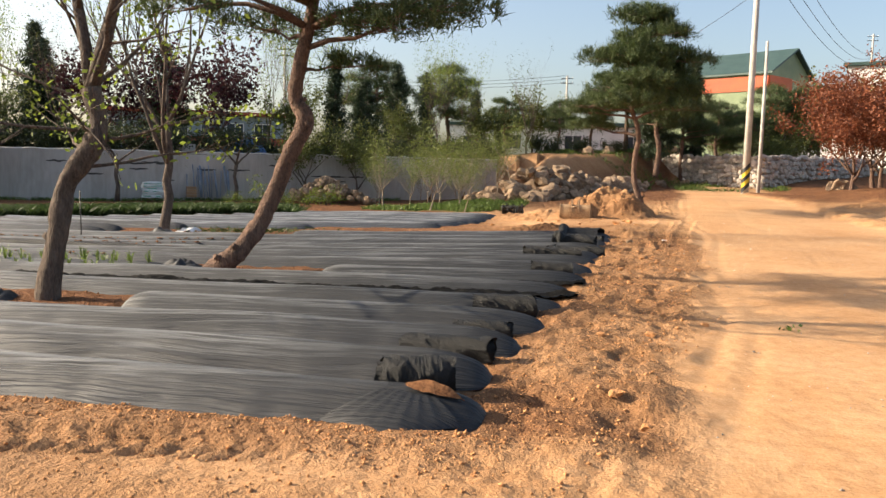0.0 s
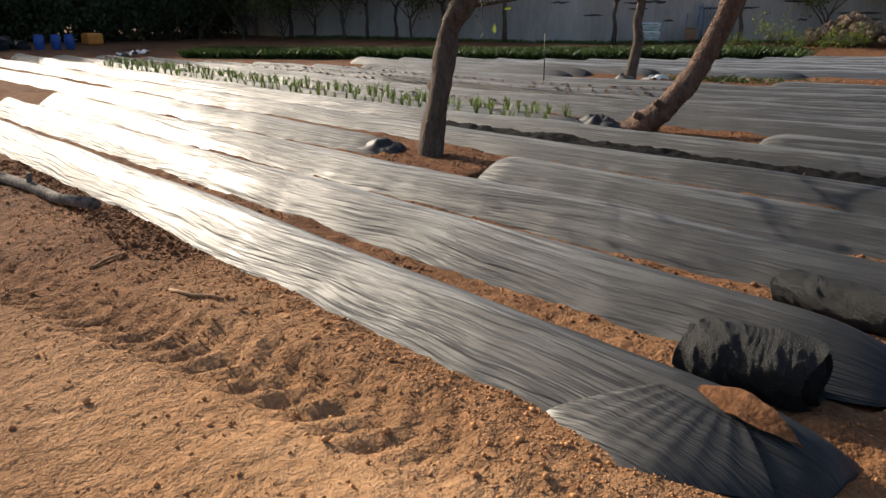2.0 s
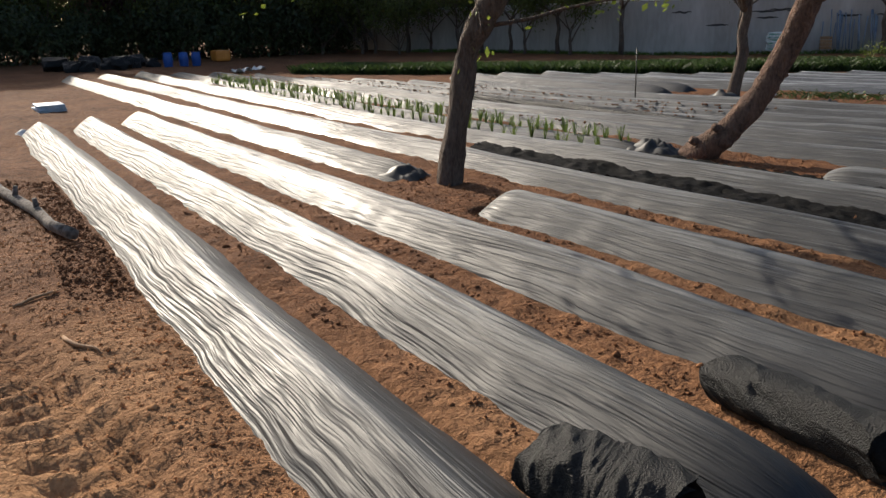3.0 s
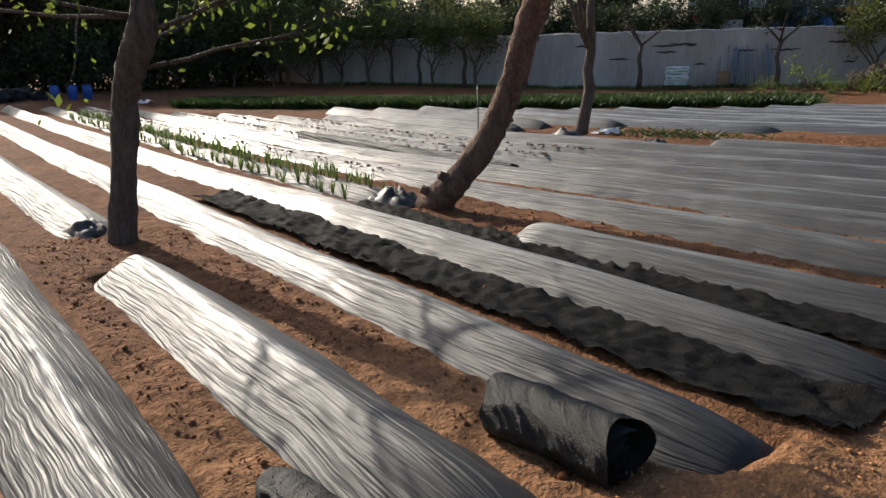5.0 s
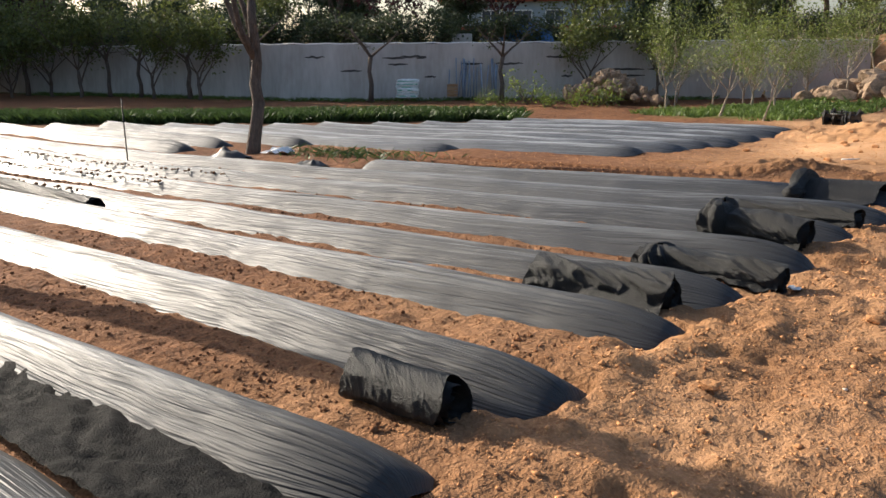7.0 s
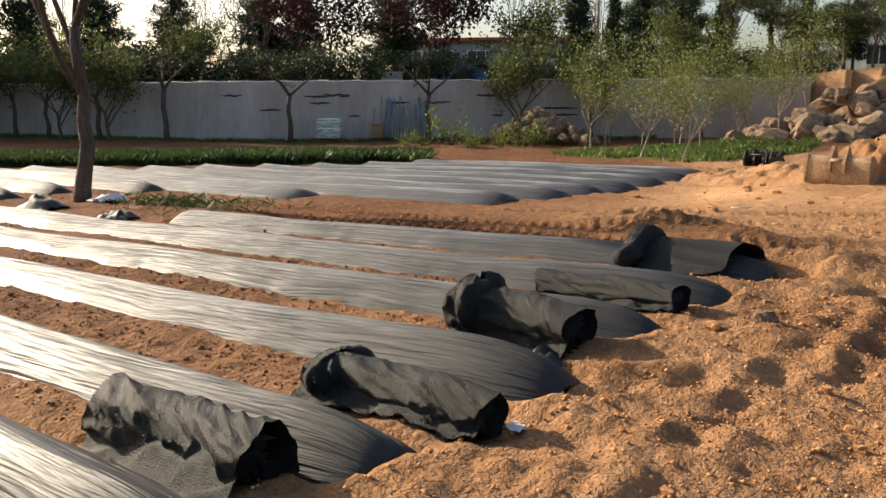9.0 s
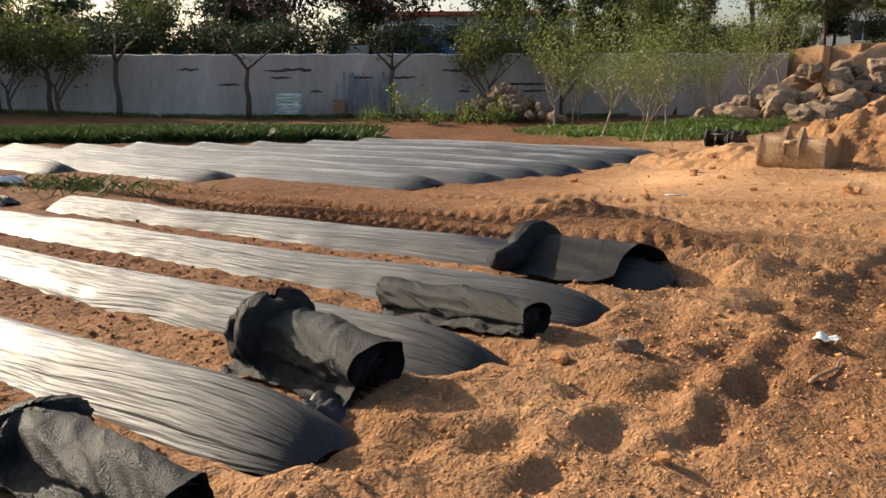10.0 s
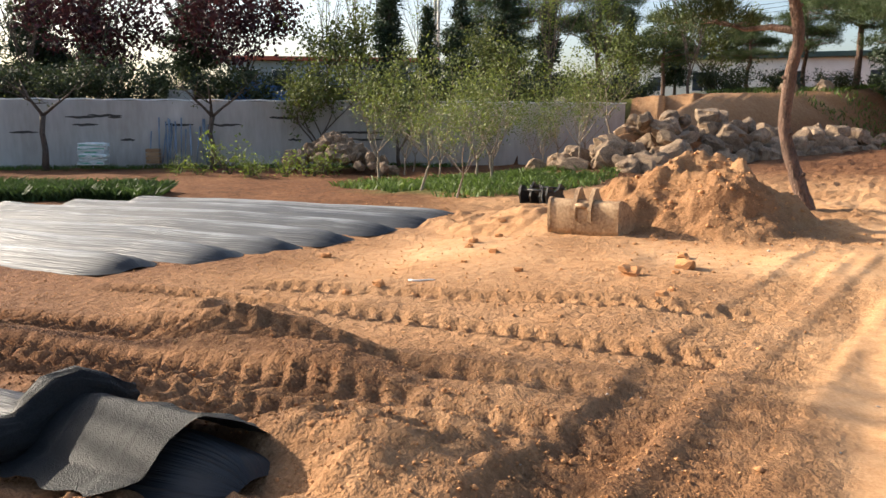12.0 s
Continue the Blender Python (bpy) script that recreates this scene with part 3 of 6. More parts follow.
for k, spec in enumerate(BEDS):
    build_bed(spec, 100 + 7 * k)


def build_wall():
    thick, top = 0.35, 1.80
    wall = tagged(new("wall_retaining"), "long grey concrete retaining wall with stains at the field's edge", "wall", kind="structure")
    for k, ((ax, ay), (bx, by)) in enumerate(zip(WALL, WALL[1:])):
        d = Vector((bx - ax, by - ay, 0))
        length = d.length
        d.normalize()
        nrm = Vector((-d.y, d.x, 0))
        panels = max(1, round(length / 5.0))
        for j in range(panels):
            bm = bmesh.new()
            a = Vector((ax, ay, 0)) + d * (length * j / panels + 0.0015)
            w = length / panels - 0.003
            box(bm, (w, thick, top + 0.6), (w / 2, thick / 2, (top - 0.6) / 2), bevel=0.004)
            p = part("wall_panel", bm, CONCRETE, wall)
            p.matrix_world = Matrix.Translation((a.x, a.y, 0.003 * ((j * 7 + k) % 3))) @ Matrix.Rotation(math.atan2(d.y, d.x), 4, 'Z')
    return wall


build_wall()


# ---- trees ----
def grow(soup, rng, start, way, length, radius, level, tips, bend=0.25, spread=0.8, kids=4, lift=0.15, seg=6, sides=7):
    """A limb and, along it, its smaller limbs; tips gathers (place, direction) along thin ones."""
    pts, radii, p, d = [], [], Vector(start), Vector(way).normalized()
    for i in range(seg + 1):
        pts.append(p.copy())
        radii.append(radius * (1 - 0.72 * i / seg))
        d = (d + Vector((rng.uniform(-bend, bend), rng.uniform(-bend, bend), rng.uniform(-bend, bend) * 0.6 + lift * 0.3))).normalized()
        p = p + d * (length / seg)
        if level <= 1 and i > 0:
            tips.append((p.copy(), d.copy()))
    soup.add(*tube_data(pts, radii, max(4, sides), 0.06, rng))
    if level > 0:
        for j in range(kids):
            i = rng.randint(max(1, seg // 3), seg)
            side = Vector((rng.uniform(-1, 1), rng.uniform(-1, 1), rng.uniform(-0.4, 0.6))).normalized()
            w = (d * (1 - spread) + side * spread + Vector((0, 0, lift))).normalized()
            grow(soup, rng, pts[i], w, length * rng.uniform(0.5, 0.72), radii[i] * 0.62, level - 1, tips, bend, spread, kids, lift, max(3, seg - 1), sides - 2)


def leaf_faces(rng, centres, count, radius, size, flat=0.0, aspect=0.55):
    """Small pointed quads scattered round centres: (n * 4, 3)."""
    c = np.asarray(centres, float)
    c = c[rng.integers(0, len(c), count)]
    off = rng.normal(0, 1, (count, 3)) * radius * 0.6
    off[:, 2] *= 1 - flat
    p = c + off
    a = rng.normal(0, 1, (count, 3))
    a[:, 2] -= 0.3
    a /= np.linalg.norm(a, axis=1)[:, None] + 1e-9
    b = np.cross(a, rng.normal(0, 1, (count, 3)))
    b /= np.linalg.norm(b, axis=1)[:, None] + 1e-9
    s = size * rng.uniform(0.6, 1.35, (count, 1))
    q = np.stack([p, p + a * s * 0.5 + b * s * aspect * 0.5, p + a * s, p + a * s * 0.5 - b * s * aspect * 0.5], 1)
    return q.reshape(-1, 3)


def needle_faces(rng, centres, ways, per, size, width, droop=0.1):
    """Tufts of thin needles: triangles (n * 3, 3)."""
    c = np.repeat(np.asarray(centres, float), per, 0)
    w = np.repeat(np.asarray(ways, float), per, 0)
    n = len(c)
    a = w * 0.55 + rng.normal(0, 0.62, (n, 3))
    a[:, 2] += 0.18 - droop
    a /= np.linalg.norm(a, axis=1)[:, None] + 1e-9
    b = np.cross(a, rng.normal(0, 1, (n, 3)))
    b /= np.linalg.norm(b, axis=1)[:, None] + 1e-9
    s = size * rng.uniform(0.6, 1.25, (n, 1))
    p = c + rng.normal(0, size * 0.35, (n, 3))
    return np.stack([p - b * width, p + b * width, p + a * s], 1).reshape(-1, 3)


def finer(path, radii, per, rng, rough):
    """More rings along a path, with lumps."""
    P = [Vector(p) for p in path]
    pts, rr = [], []
    for i in range(len(P) - 1):
        p0, p1, p2, p3 = P[max(i - 1, 0)], P[i], P[i + 1], P[min(i + 2, len(P) - 1)]
        for q in range(per):
            t = q / per
            pts.append(0.5 * ((2 * p1) + (p2 - p0) * t + (2 * p0 - 5 * p1 + 4 * p2 - p3) * t * t + (3 * p1 - p0 - 3 * p2 + p3) * t ** 3))
            rr.append((radii[i] * (1 - t) + radii[i + 1] * t) * (1 + rng.uniform(-rough, rough)))
    return pts + [P[-1]], rr + [radii[-1]]


def thing(name, at, label, category, group=""):
    ob = new(name)
    ob.location = at
    return tagged(ob, label, category, group)


def leafy_tree(name, at, label, seed, tall, radius, leaf, leaves, size, lean=(0, 0), fork=0.4, levels=2, kids=4, spread=0.7, bark=None, group="", bend=0.2, lift=0.25, clump=0.12):
    rng, nr = random.Random(seed), np.random.default_rng(seed)
    ob = thing(name, at, label, "tree", group)
    soup, limbs, tips = Soup(), Soup(), []
    pts, radii = [], []
    p = Vector((0, 0, -0.15))
    seg = 8
    for i in range(seg + 1):
        pts.append(p.copy())
        radii.append(radius * (1.18 if i == 0 else 1 - 0.45 * i / seg))
        p = p + Vector((lean[0] / seg + rng.uniform(-bend, bend) * 0.12 * tall * fork, lean[1] / seg + rng.uniform(-bend, bend) * 0.12 * tall * fork, tall * fork / seg))
    soup.add(*tube_data(pts, radii, 12, 0.05, rng))
    for j in range(kids + 1):
        a = 2 * math.pi * (j + rng.uniform(-0.3, 0.3)) / (kids + 1)
        i = seg if j < 3 else rng.randint(seg // 2, seg)
        w = Vector((math.cos(a) * spread, math.sin(a) * spread, 1.0 - spread * 0.35))
        grow(limbs, rng, pts[i], w, tall * (1 - fork) * rng.uniform(0.62, 0.9), radii[i] * 0.62, levels, tips, 0.22, spread, kids, lift)
    soup.make("trunk", bark or BARK, ob)
    limbs.make("branchwork", bark or BARK, ob)
    if leaves:
        quads_mesh("crown", leaf_faces(nr, [t[0] for t in tips], leaves, clump * tall * 0.3, size), leaf, ob)
    return ob


def conifer(name, at, label, seed, tall, wide, leaf, density=1.0, bare=0.12, group="", trunk=0.16, size=0.30):
    rng, nr = random.Random(seed), np.random.default_rng(seed)
    ob = thing(name, at, label, "conifer", group)
    soup, limbs = Soup(), Soup()
    pts = [Vector((rng.uniform(-.05, .05) * i * 0.3, rng.uniform(-.05, .05) * i * 0.3, -0.2 + (tall + 0.2) * i / 8)) for i in range(9)]
    soup.add(*tube_data(pts, [trunk * (1 - 0.93 * i / 8) for i in range(9)], 8, 0.03, rng))
    centres, ways = [], []
    z = tall * bare
    while z < tall * 0.985:
        k = (z / tall - bare) / (1 - bare)
        reach = wide * (1 - k) ** 0.75 * (0.55 + 0.45 * min(1, k * 6 + 0.4))
        whorl = 6 if k < 0.8 else 4
        for j in range(whorl):
            a = rng.uniform(0, 2 * math.pi)
            r = reach * rng.uniform(0.55, 1.12)
            d = Vector((math.cos(a), math.sin(a), 0))
            drop = -0.18 + 0.5 * k
            e = [Vector((0, 0, z)) + d * (r * t) + Vector((0, 0, r * (drop * t + 0.14 * t * t))) for t in (0, 0.35, 0.7, 1.0)]
            limbs.add(*tube_data(e, [0.03 + 0.01 * r, 0.02, 0.014, 0.006], 4))
            steps = max(3, int(r / 0.16 * density))
            for q in range(steps):
                t = 0.15 + 0.85 * (q + rng.random()) / steps
                c = Vector((0, 0, z)) + d * (r * t) + Vector((0, 0, r * (drop * t + 0.14 * t * t)))
                for side in (-1, 1):
                    sw = Vector((-d.y, d.x, 0)) * side
                    reach2 = 0.30 * r * (1.05 - t) + 0.08
                    w = (d + sw * 1.1 + Vector((0, 0, -0.1))).normalized()
                    centres.append(c + sw * reach2 * rng.random())
                    ways.append(w)
        z += tall * rng.uniform(0.028, 0.046)
    soup.make("trunk", BARK, ob)
    limbs.make("branchwork", BARK, ob)
    quads_mesh("crown", needle_faces(nr, centres, ways, 6, size, size * 0.11, 0.15), leaf, ob, corners=3)
    return ob


def pine(name, at, label, seed, path, radii, pads, needles=NEEDLES, per=26, size=0.17, group=""):
    """A pine: a bent trunk, limbs to each pad (x, y, z, radius) and flat pads of needle tufts."""
    rng, nr = random.Random(seed), np.random.default_rng(seed)
    ob = thing(name, at, label, "pine tree", group)
    soup, limbs = Soup(), Soup()
    # smooth the path
    pts, rr = [], []
    P = [Vector(p) for p in path]
    for i in range(len(P) - 1):
        p0, p1, p2, p3 = P[max(i - 1, 0)], P[i], P[i + 1], P[min(i + 2, len(P) - 1)]
        for q in range(5):
            t = q / 5
            pts.append(0.5 * ((2 * p1) + (p2 - p0) * t + (2 * p0 - 5 * p1 + 4 * p2 - p3) * t * t + (3 * p1 - p0 - 3 * p2 + p3) * t ** 3))
            rr.append(radii[i] * (1 - t) + radii[i + 1] * t)
    pts.append(P[-1])
    rr.append(radii[-1])
    soup.add(*tube_data(pts, [r * (1 + rng.uniform(-0.05, 0.05)) for r in rr], 18, 0.08, rng))
    # stubs of sawn-off branches
    for i in range(4, len(pts) - 4, 5):
        d = Vector((rng.uniform(-1, 1), rng.uniform(-1, 1), 0.4)).normalized()
        soup.add(*tube_data([pts[i], pts[i] + d * rr[i] * 1.45], [rr[i] * 0.38, rr[i] * 0.3], 7, 0.1, rng))
    centres, ways = [], []
    for x, y, z, r in pads:
        c = Vector((x, y, z))
        low = [p for p in pts if p.z < z + 0.1] or pts[:1]
        root = min(low, key=lambda p: (p - c).length + abs(p.z - (z - 0.15 * (p - c).length)) * 1.2)
        mid = root.lerp(c, 0.5) + Vector((rng.uniform(-.2, .2), rng.uniform(-.2, .2), rng.uniform(-0.1, 0.25)))
        thick = 0.02 + 0.018 * (c - root).length
        limbs.add(*tube_data([root, root.lerp(mid, 0.5) + Vector((0, 0, 0.05)), mid, mid.lerp(c, 0.6) + Vector((0, 0, 0.05)), c], [thick, thick * 0.8, thick * 0.6, thick * 0.42, 0.012], 6, 0.08, rng))
        tufts = int(42 * r * r) + 14
        for q in range(tufts):
            a, m = rng.uniform(0, 2 * math.pi), r * math.sqrt(rng.random())
            p = c + Vector((math.cos(a) * m, math.sin(a) * m, r * 0.26 * (1 - (m / r) ** 2) + rng.uniform(-0.14, 0.12) * r))
            if q % 4 == 0:
                limbs.add(*tube_data([mid.lerp(c, rng.uniform(0.3, 1.0)), p], [0.012, 0.004], 4))
            centres.append(p)
            ways.append(((p - c) * 0.7 + Vector((0, 0, 0.5))).normalized())
    soup.make("trunk", PINE_BARK, ob)
    limbs.make("branchwork", PINE_BARK, ob)
    quads_mesh("crown", needle_faces(nr, centres, ways, per, size, 0.006 + size * 0.02, 0.0), needles, ob, corners=3)
    return ob


def shrub(name, at, label, seed, wide, tall, leaf, leaves, size, stems=7, category="shrub", group="", deep=None):
    rng, nr = random.Random(seed), np.random.default_rng(seed)
    ob = thing(name, at, label, category, group)
    soup, tips = Soup(), []
    deep = deep or wide
    for j in range(stems):
        a = rng.uniform(0, 2 * math.pi)
        base = Vector((math.cos(a) * 0.02, math.sin(a) * 0.02, -0.1))
        w = Vector((math.cos(a) * 0.85 * wide / tall, math.sin(a) * 0.85 * deep / tall, 1))
        grow(soup, rng, base, w, tall * rng.uniform(0.6, 0.95), 0.012 + 0.012 * tall, 1, tips, 0.25, 0.6, 3, 0.2, 5, 5)
    soup.make("branchwork", BARK, ob)
    c = [t[0] for t in tips]
    quads_mesh("crown", leaf_faces(nr, c, leaves, 0.22 * tall ** 0.5, size), leaf, ob)
    return ob


# ---- more materials ----
SAND_CLOD = material("sandy_clod", (0.36, 0.165, 0.068), (0.58, 0.31, 0.14), 12, 0.97, 0.6, 60, island=0.15, spec=0.1)
STONE = material("boulder_stone", (0.12, 0.08, 0.05), (0.40, 0.28, 0.18), 2.2, 0.9, 0.9, 14, per_object=0.22, depth=0.05)
RUBBLE = material("rubble_stone", (0.22, 0.18, 0.15), (0.50, 0.43, 0.36), 5, 0.9, 0.5, 30, island=0.25, depth=0.02)
CLOD = material("soil_clod", (0.085, 0.037, 0.017), (0.28, 0.134, 0.062), 12, 0.97, 0.6, 60, island=0.25, spec=0.1)
STEEL = material("worn_steel", (0.20, 0.115, 0.06), (0.50, 0.34, 0.19), 5, 0.65, 0.5, 30, metal=0.2)
DARK_STEEL = material("black_steel", (0.012, 0.012, 0.012), (0.05, 0.045, 0.04), 6, 0.5, 0.3, 40, metal=0.4)
POLE = material("pole_concrete", (0.36, 0.33, 0.29), (0.52, 0.49, 0.44), 3, 0.85, 0.2, 40)
YELLOW = material("yellow_paint", (0.55, 0.36, 0.02), (0.70, 0.48, 0.04), 8, 0.5, 0.1, 40)
BLACK = material("black_paint", (0.01, 0.01, 0.01), (0.03, 0.03, 0.03), 8, 0.5, 0.1, 40)
WHITE = material("white_render", (0.62, 0.60, 0.57), (0.80, 0.79, 0.76), 1.2, 0.8, 0.1, 30)
GREEN_METAL = material("green_cladding", (0.12, 0.17, 0.09), (0.19, 0.24, 0.13), 1.0, 0.55, 0.2, 25)
ORANGE_METAL = material("orange_cladding", (0.36, 0.055, 0.015), (0.48, 0.085, 0.02), 1.0, 0.55, 0.1, 25)
ROOF_GREEN = material("dark_green_roof", (0.03, 0.06, 0.055), (0.06, 0.10, 0.09), 1.0, 0.5, 0.1, 25)
ROOF_RED = material("red_roof", (0.26, 0.05, 0.03), (0.40, 0.09, 0.05), 1.5, 0.6, 0.1, 25)
GLASS = material("window_glass", (0.03, 0.04, 0.05), (0.06, 0.07, 0.09), 1, 0.08, 0, 5, spec=0.7)
TARP = material("blue_tarp", (0.03, 0.09, 0.22), (0.07, 0.17, 0.36), 3, 0.45, 0.5, 14, depth=0.05)
SACK = material("white_sack", (0.45, 0.50, 0.48), (0.72, 0.76, 0.74), 3, 0.5, 0.5, 14, per_object=0.15, depth=0.03)
GREEN_SACK = material("green_print", (0.08, 0.30, 0.20), (0.16, 0.42, 0.30), 3, 0.5, 0.3, 14)
PIPE = material("grey_pipe", (0.14, 0.18, 0.24), (0.32, 0.37, 0.43), 3, 0.4, 0.1, 30, per_object=0.25, metal=0.3)
WOOD = material("rough_wood", (0.20, 0.11, 0.05), (0.42, 0.26, 0.14), 6, 0.85, 0.4, 40, stretch=(0.2, 1, 1))
LOG = material("lichen_bark", (0.035, 0.026, 0.02), (0.28, 0.24, 0.20), 7, 0.95, 0.8, 26, depth=0.04)
WIRE = material("wire", (0.01, 0.01, 0.012), (0.03, 0.03, 0.03), 2, 0.6, 0, 5)
PAPER = material("white_litter", (0.60, 0.58, 0.54), (0.80, 0.78, 0.74), 6, 0.7, 0.4, 30)
SHEET = material("pale_blue_sheet", (0.38, 0.48, 0.58), (0.58, 0.68, 0.76), 4, 0.5, 0.3, 30)
BARREL = material("blue_plastic", (0.02, 0.07, 0.28), (0.04, 0.12, 0.42), 3, 0.4, 0.1, 20)
ORANGE = material("orange_plastic", (0.60, 0.20, 0.03), (0.75, 0.30, 0.05), 4, 0.5, 0.2, 20)
ONION = material("onion_leaf", (0.06, 0.10, 0.02), (0.20, 0.27, 0.06), 4, 0.5, 0, 10, island=0.3, through_light=0.35)
STAIN = material("wall_crack", (0.03, 0.028, 0.025), (0.09, 0.08, 0.07), 5, 0.95, 0.2, 30)


# ---- rolls of shade cloth and ground cloth ----
def cloth_roll(ax, ay, bx, by, radius, seed, crumple=0.15, flap=False, sag=0.0, bunch=None):
    """A roll of black woven cloth lying between two points, spiral at its ends."""
    a, b = np.array((ax, ay, 0.0)), np.array((bx, by, 0.0))
    length = float(np.linalg.norm(b - a))
    d = (b - a) / length
    side = np.array((-d[1], d[0], 0.0))
    mids = [a + d * length * t for t in (0, 0.5, 1)]
    base = float(np.mean([ground_z(p[0], p[1]) for p in mids])) - 0.005
    n, m = 72, 90
    T, A = np.meshgrid(np.linspace(0, 1, m + 1), np.linspace(0, 2 * math.pi, n, endpoint=False), indexing="ij")
    ca, sa = np.cos(A), np.sin(A)
    shape = 1 - sag * np.sin(math.pi * T) + crumple * (vnoise(T * 4.0, 0 * T + seed * 1.7, seed) - 0.5)

    def ridges(along, around, skew, k):
        return (1 - np.abs(2 * vnoise(T * along + ca * around + sa * skew, sa * around - T * skew, seed + k) - 1)) ** 2.0

    fold = crumple * 0.6 * (vnoise(T * 3.0 + ca * 1.2, sa * 1.6 + T * 3, seed + 3) - 0.5)
    R = radius * (shape + fold + crumple * (0.62 * ridges(4, 1.2, 0.8, 5) + 0.40 * ridges(9, 1.6, 1.6, 6)) + (0.03 + 0.05 * crumple) * ridges(20, 1.6, 2.4, 7))
    L = length * T + 0.03 * np.sin(A * 2 + seed)
    P = a + d * L[..., None] + side * (ca * R * 1.10)[..., None]
    P[..., 2] = base + np.maximum(0.0, radius * 0.93 + sa * R)
    i = np.arange((m + 1) * n).reshape(m + 1, n)
    k = np.roll(i, -1, 1)
    f = np.stack([i[:-1], k[:-1], k[1:], i[1:]], -1).reshape(-1, 4)
    ob = raw("cloth_roll", P.reshape(-1, 3), f, CLOTH, smooth=True)
    tagged(ob, "crumpled roll of black woven shade cloth on the soil" if crumple > 0.3 else "rolled-up black woven shade cloth lying between beds", "cloth roll", "cloth rolls beside the beds")
    # wound layers at both ends
    for t, sgn in ((0.0, -1), (1.0, 1)):
        v2, f2 = [], []
        turns, per = 5.2, 22
        c = a + d * (length * t) + np.array((0, 0, base + radius * 0.93))
        count = int(turns * per)
        for q in range(count + 1):
            ang = 2 * math.pi * q / per
            r = radius * (0.14 + 0.84 * q / count) * (1 + 0.08 * crumple * math.sin(q * 0.9))
            o = side * (math.cos(ang) * r * 1.06) + np.array((0, 0, math.sin(ang) * r))
            v2.append(c + o + d * sgn * (0.012 + 0.014 * math.sin(q * 0.7)))
            v2.append(c + o - d * sgn * 0.10)
            if q:
                w = 2 * q
                f2.append((w - 2, w, w + 1, w - 1))
        raw("wound_end", v2, f2, CLOTH, ob, smooth=True)
    if bunch:
        # the loose end gathered into a standing fold
        at, half, tall = bunch
        K, A = np.meshgrid(np.linspace(0.02, 0.98, 40), np.linspace(0, 2 * math.pi, 60, endpoint=False), indexing="ij")
        pa, pc = np.sin(math.pi * K), np.cos(math.pi * K)
        pleats = 1 - np.abs(2 * vnoise(np.cos(A) * 2.6 + pc * 1.1, np.sin(A) * 2.6 + pc * 0.8, seed + 21) - 1)
        small = 1 - np.abs(2 * vnoise(np.cos(A) * 6 + pc * 2.5, np.sin(A) * 6 - pc * 3, seed + 23) - 1)
        rr = pa ** 0.6 * (0.80 + 0.26 * pleats + 0.07 * small)
        c = a + d * (length * at)
        Q = c + d * (np.cos(A) * rr * half * 0.75)[..., None] + side * (np.sin(A) * rr * half * 1.3)[..., None]
        Q[..., 2] = base + np.maximum(0.0, tall * (0.5 + 0.5 * pc) * (0.92 + 0.12 * pleats))
        i = np.arange(K.size).reshape(K.shape)
        k = np.roll(i, -1, 1)
        raw("bunched_fold", Q.reshape(-1, 3), np.stack([i[:-1], i[1:], k[1:], k[:-1]], -1).reshape(-1, 4), CLOTH, ob, smooth=True)
    if flap:
        T, W = np.meshgrid(np.linspace(0, 1, 41), np.linspace(0, 1, 17), indexing="ij")
        out = radius * 0.9 + W * 0.17 * (0.35 + 0.9 * vnoise(T * 4, 0 * T + 1.0, seed))
        P = a + d * (length * (0.03 + 0.97 * T))[..., None] - side * out[..., None]
        ridge = 1 - np.abs(2 * vnoise(T * 9 + W * 2, W * 2.5, seed + 8) - 1)
        P[..., 2] = height(P[..., 0], P[..., 1]) + 0.012 + 0.10 * (1 - W) ** 3 + 0.022 * ridge ** 2.5
        i = np.arange(T.size).reshape(T.shape)
        f = np.stack([i[:-1, :-1], i[:-1, 1:], i[1:, 1:], i[1:, :-1]], -1).reshape(-1, 4)
        raw("loose_flap", P.reshape(-1, 3), f, CLOTH, ob, smooth=True)
    return ob


cloth_roll(-1.58, 4.46, -1.12, 4.58, 0.115, 11, 0.2, sag=-0.1)
cloth_roll(-1.68, 5.40, -1.00, 5.42, 0.09, 12, 0.2)
cloth_roll(-1.50, 6.38, -1.02, 6.45, 0.07, 13, 0.2)
cloth_roll(-1.52, 7.34, -0.93, 7.44, 0.115, 14, 0.16)
cloth_roll(-1.32, 10.36, -0.80, 10.40, 0.10, 15, 0.14)
cloth_roll(-13.5, 11.55, -7.35, 11.93, 0.095, 21, 0.25)
cloth_roll(-1.70, 12.26, -0.80, 12.34, 0.10, 16, 0.42, True, 0.1)
cloth_roll(-1.42, 13.14, -0.47, 13.22, 0.092, 17, 0.34, True, 0.0, (0.14, 0.15, 0.2))
cloth_roll(-1.42, 14.24, -0.66, 14.26, 0.125, 18, 0.34, True, 0.08, (0.14, 0.16, 0.32))
cloth_roll(-1.52, 15.24, -0.57, 15.30, 0.09, 19, 0.28, True)


def bed_top(k, x, y):
    """Height of the film of bed k, roughly."""
    xl, yl, xr, yr, hw, h = BEDS[k]
    yc = yl + (yr - yl) * (x - xl) / (xr - xl)
    u = min(1.0, abs(y - yc) / hw)
    return float(base_height(x, yc)) + h * 1.06 * max(0.0, 1 - u ** 1.26)


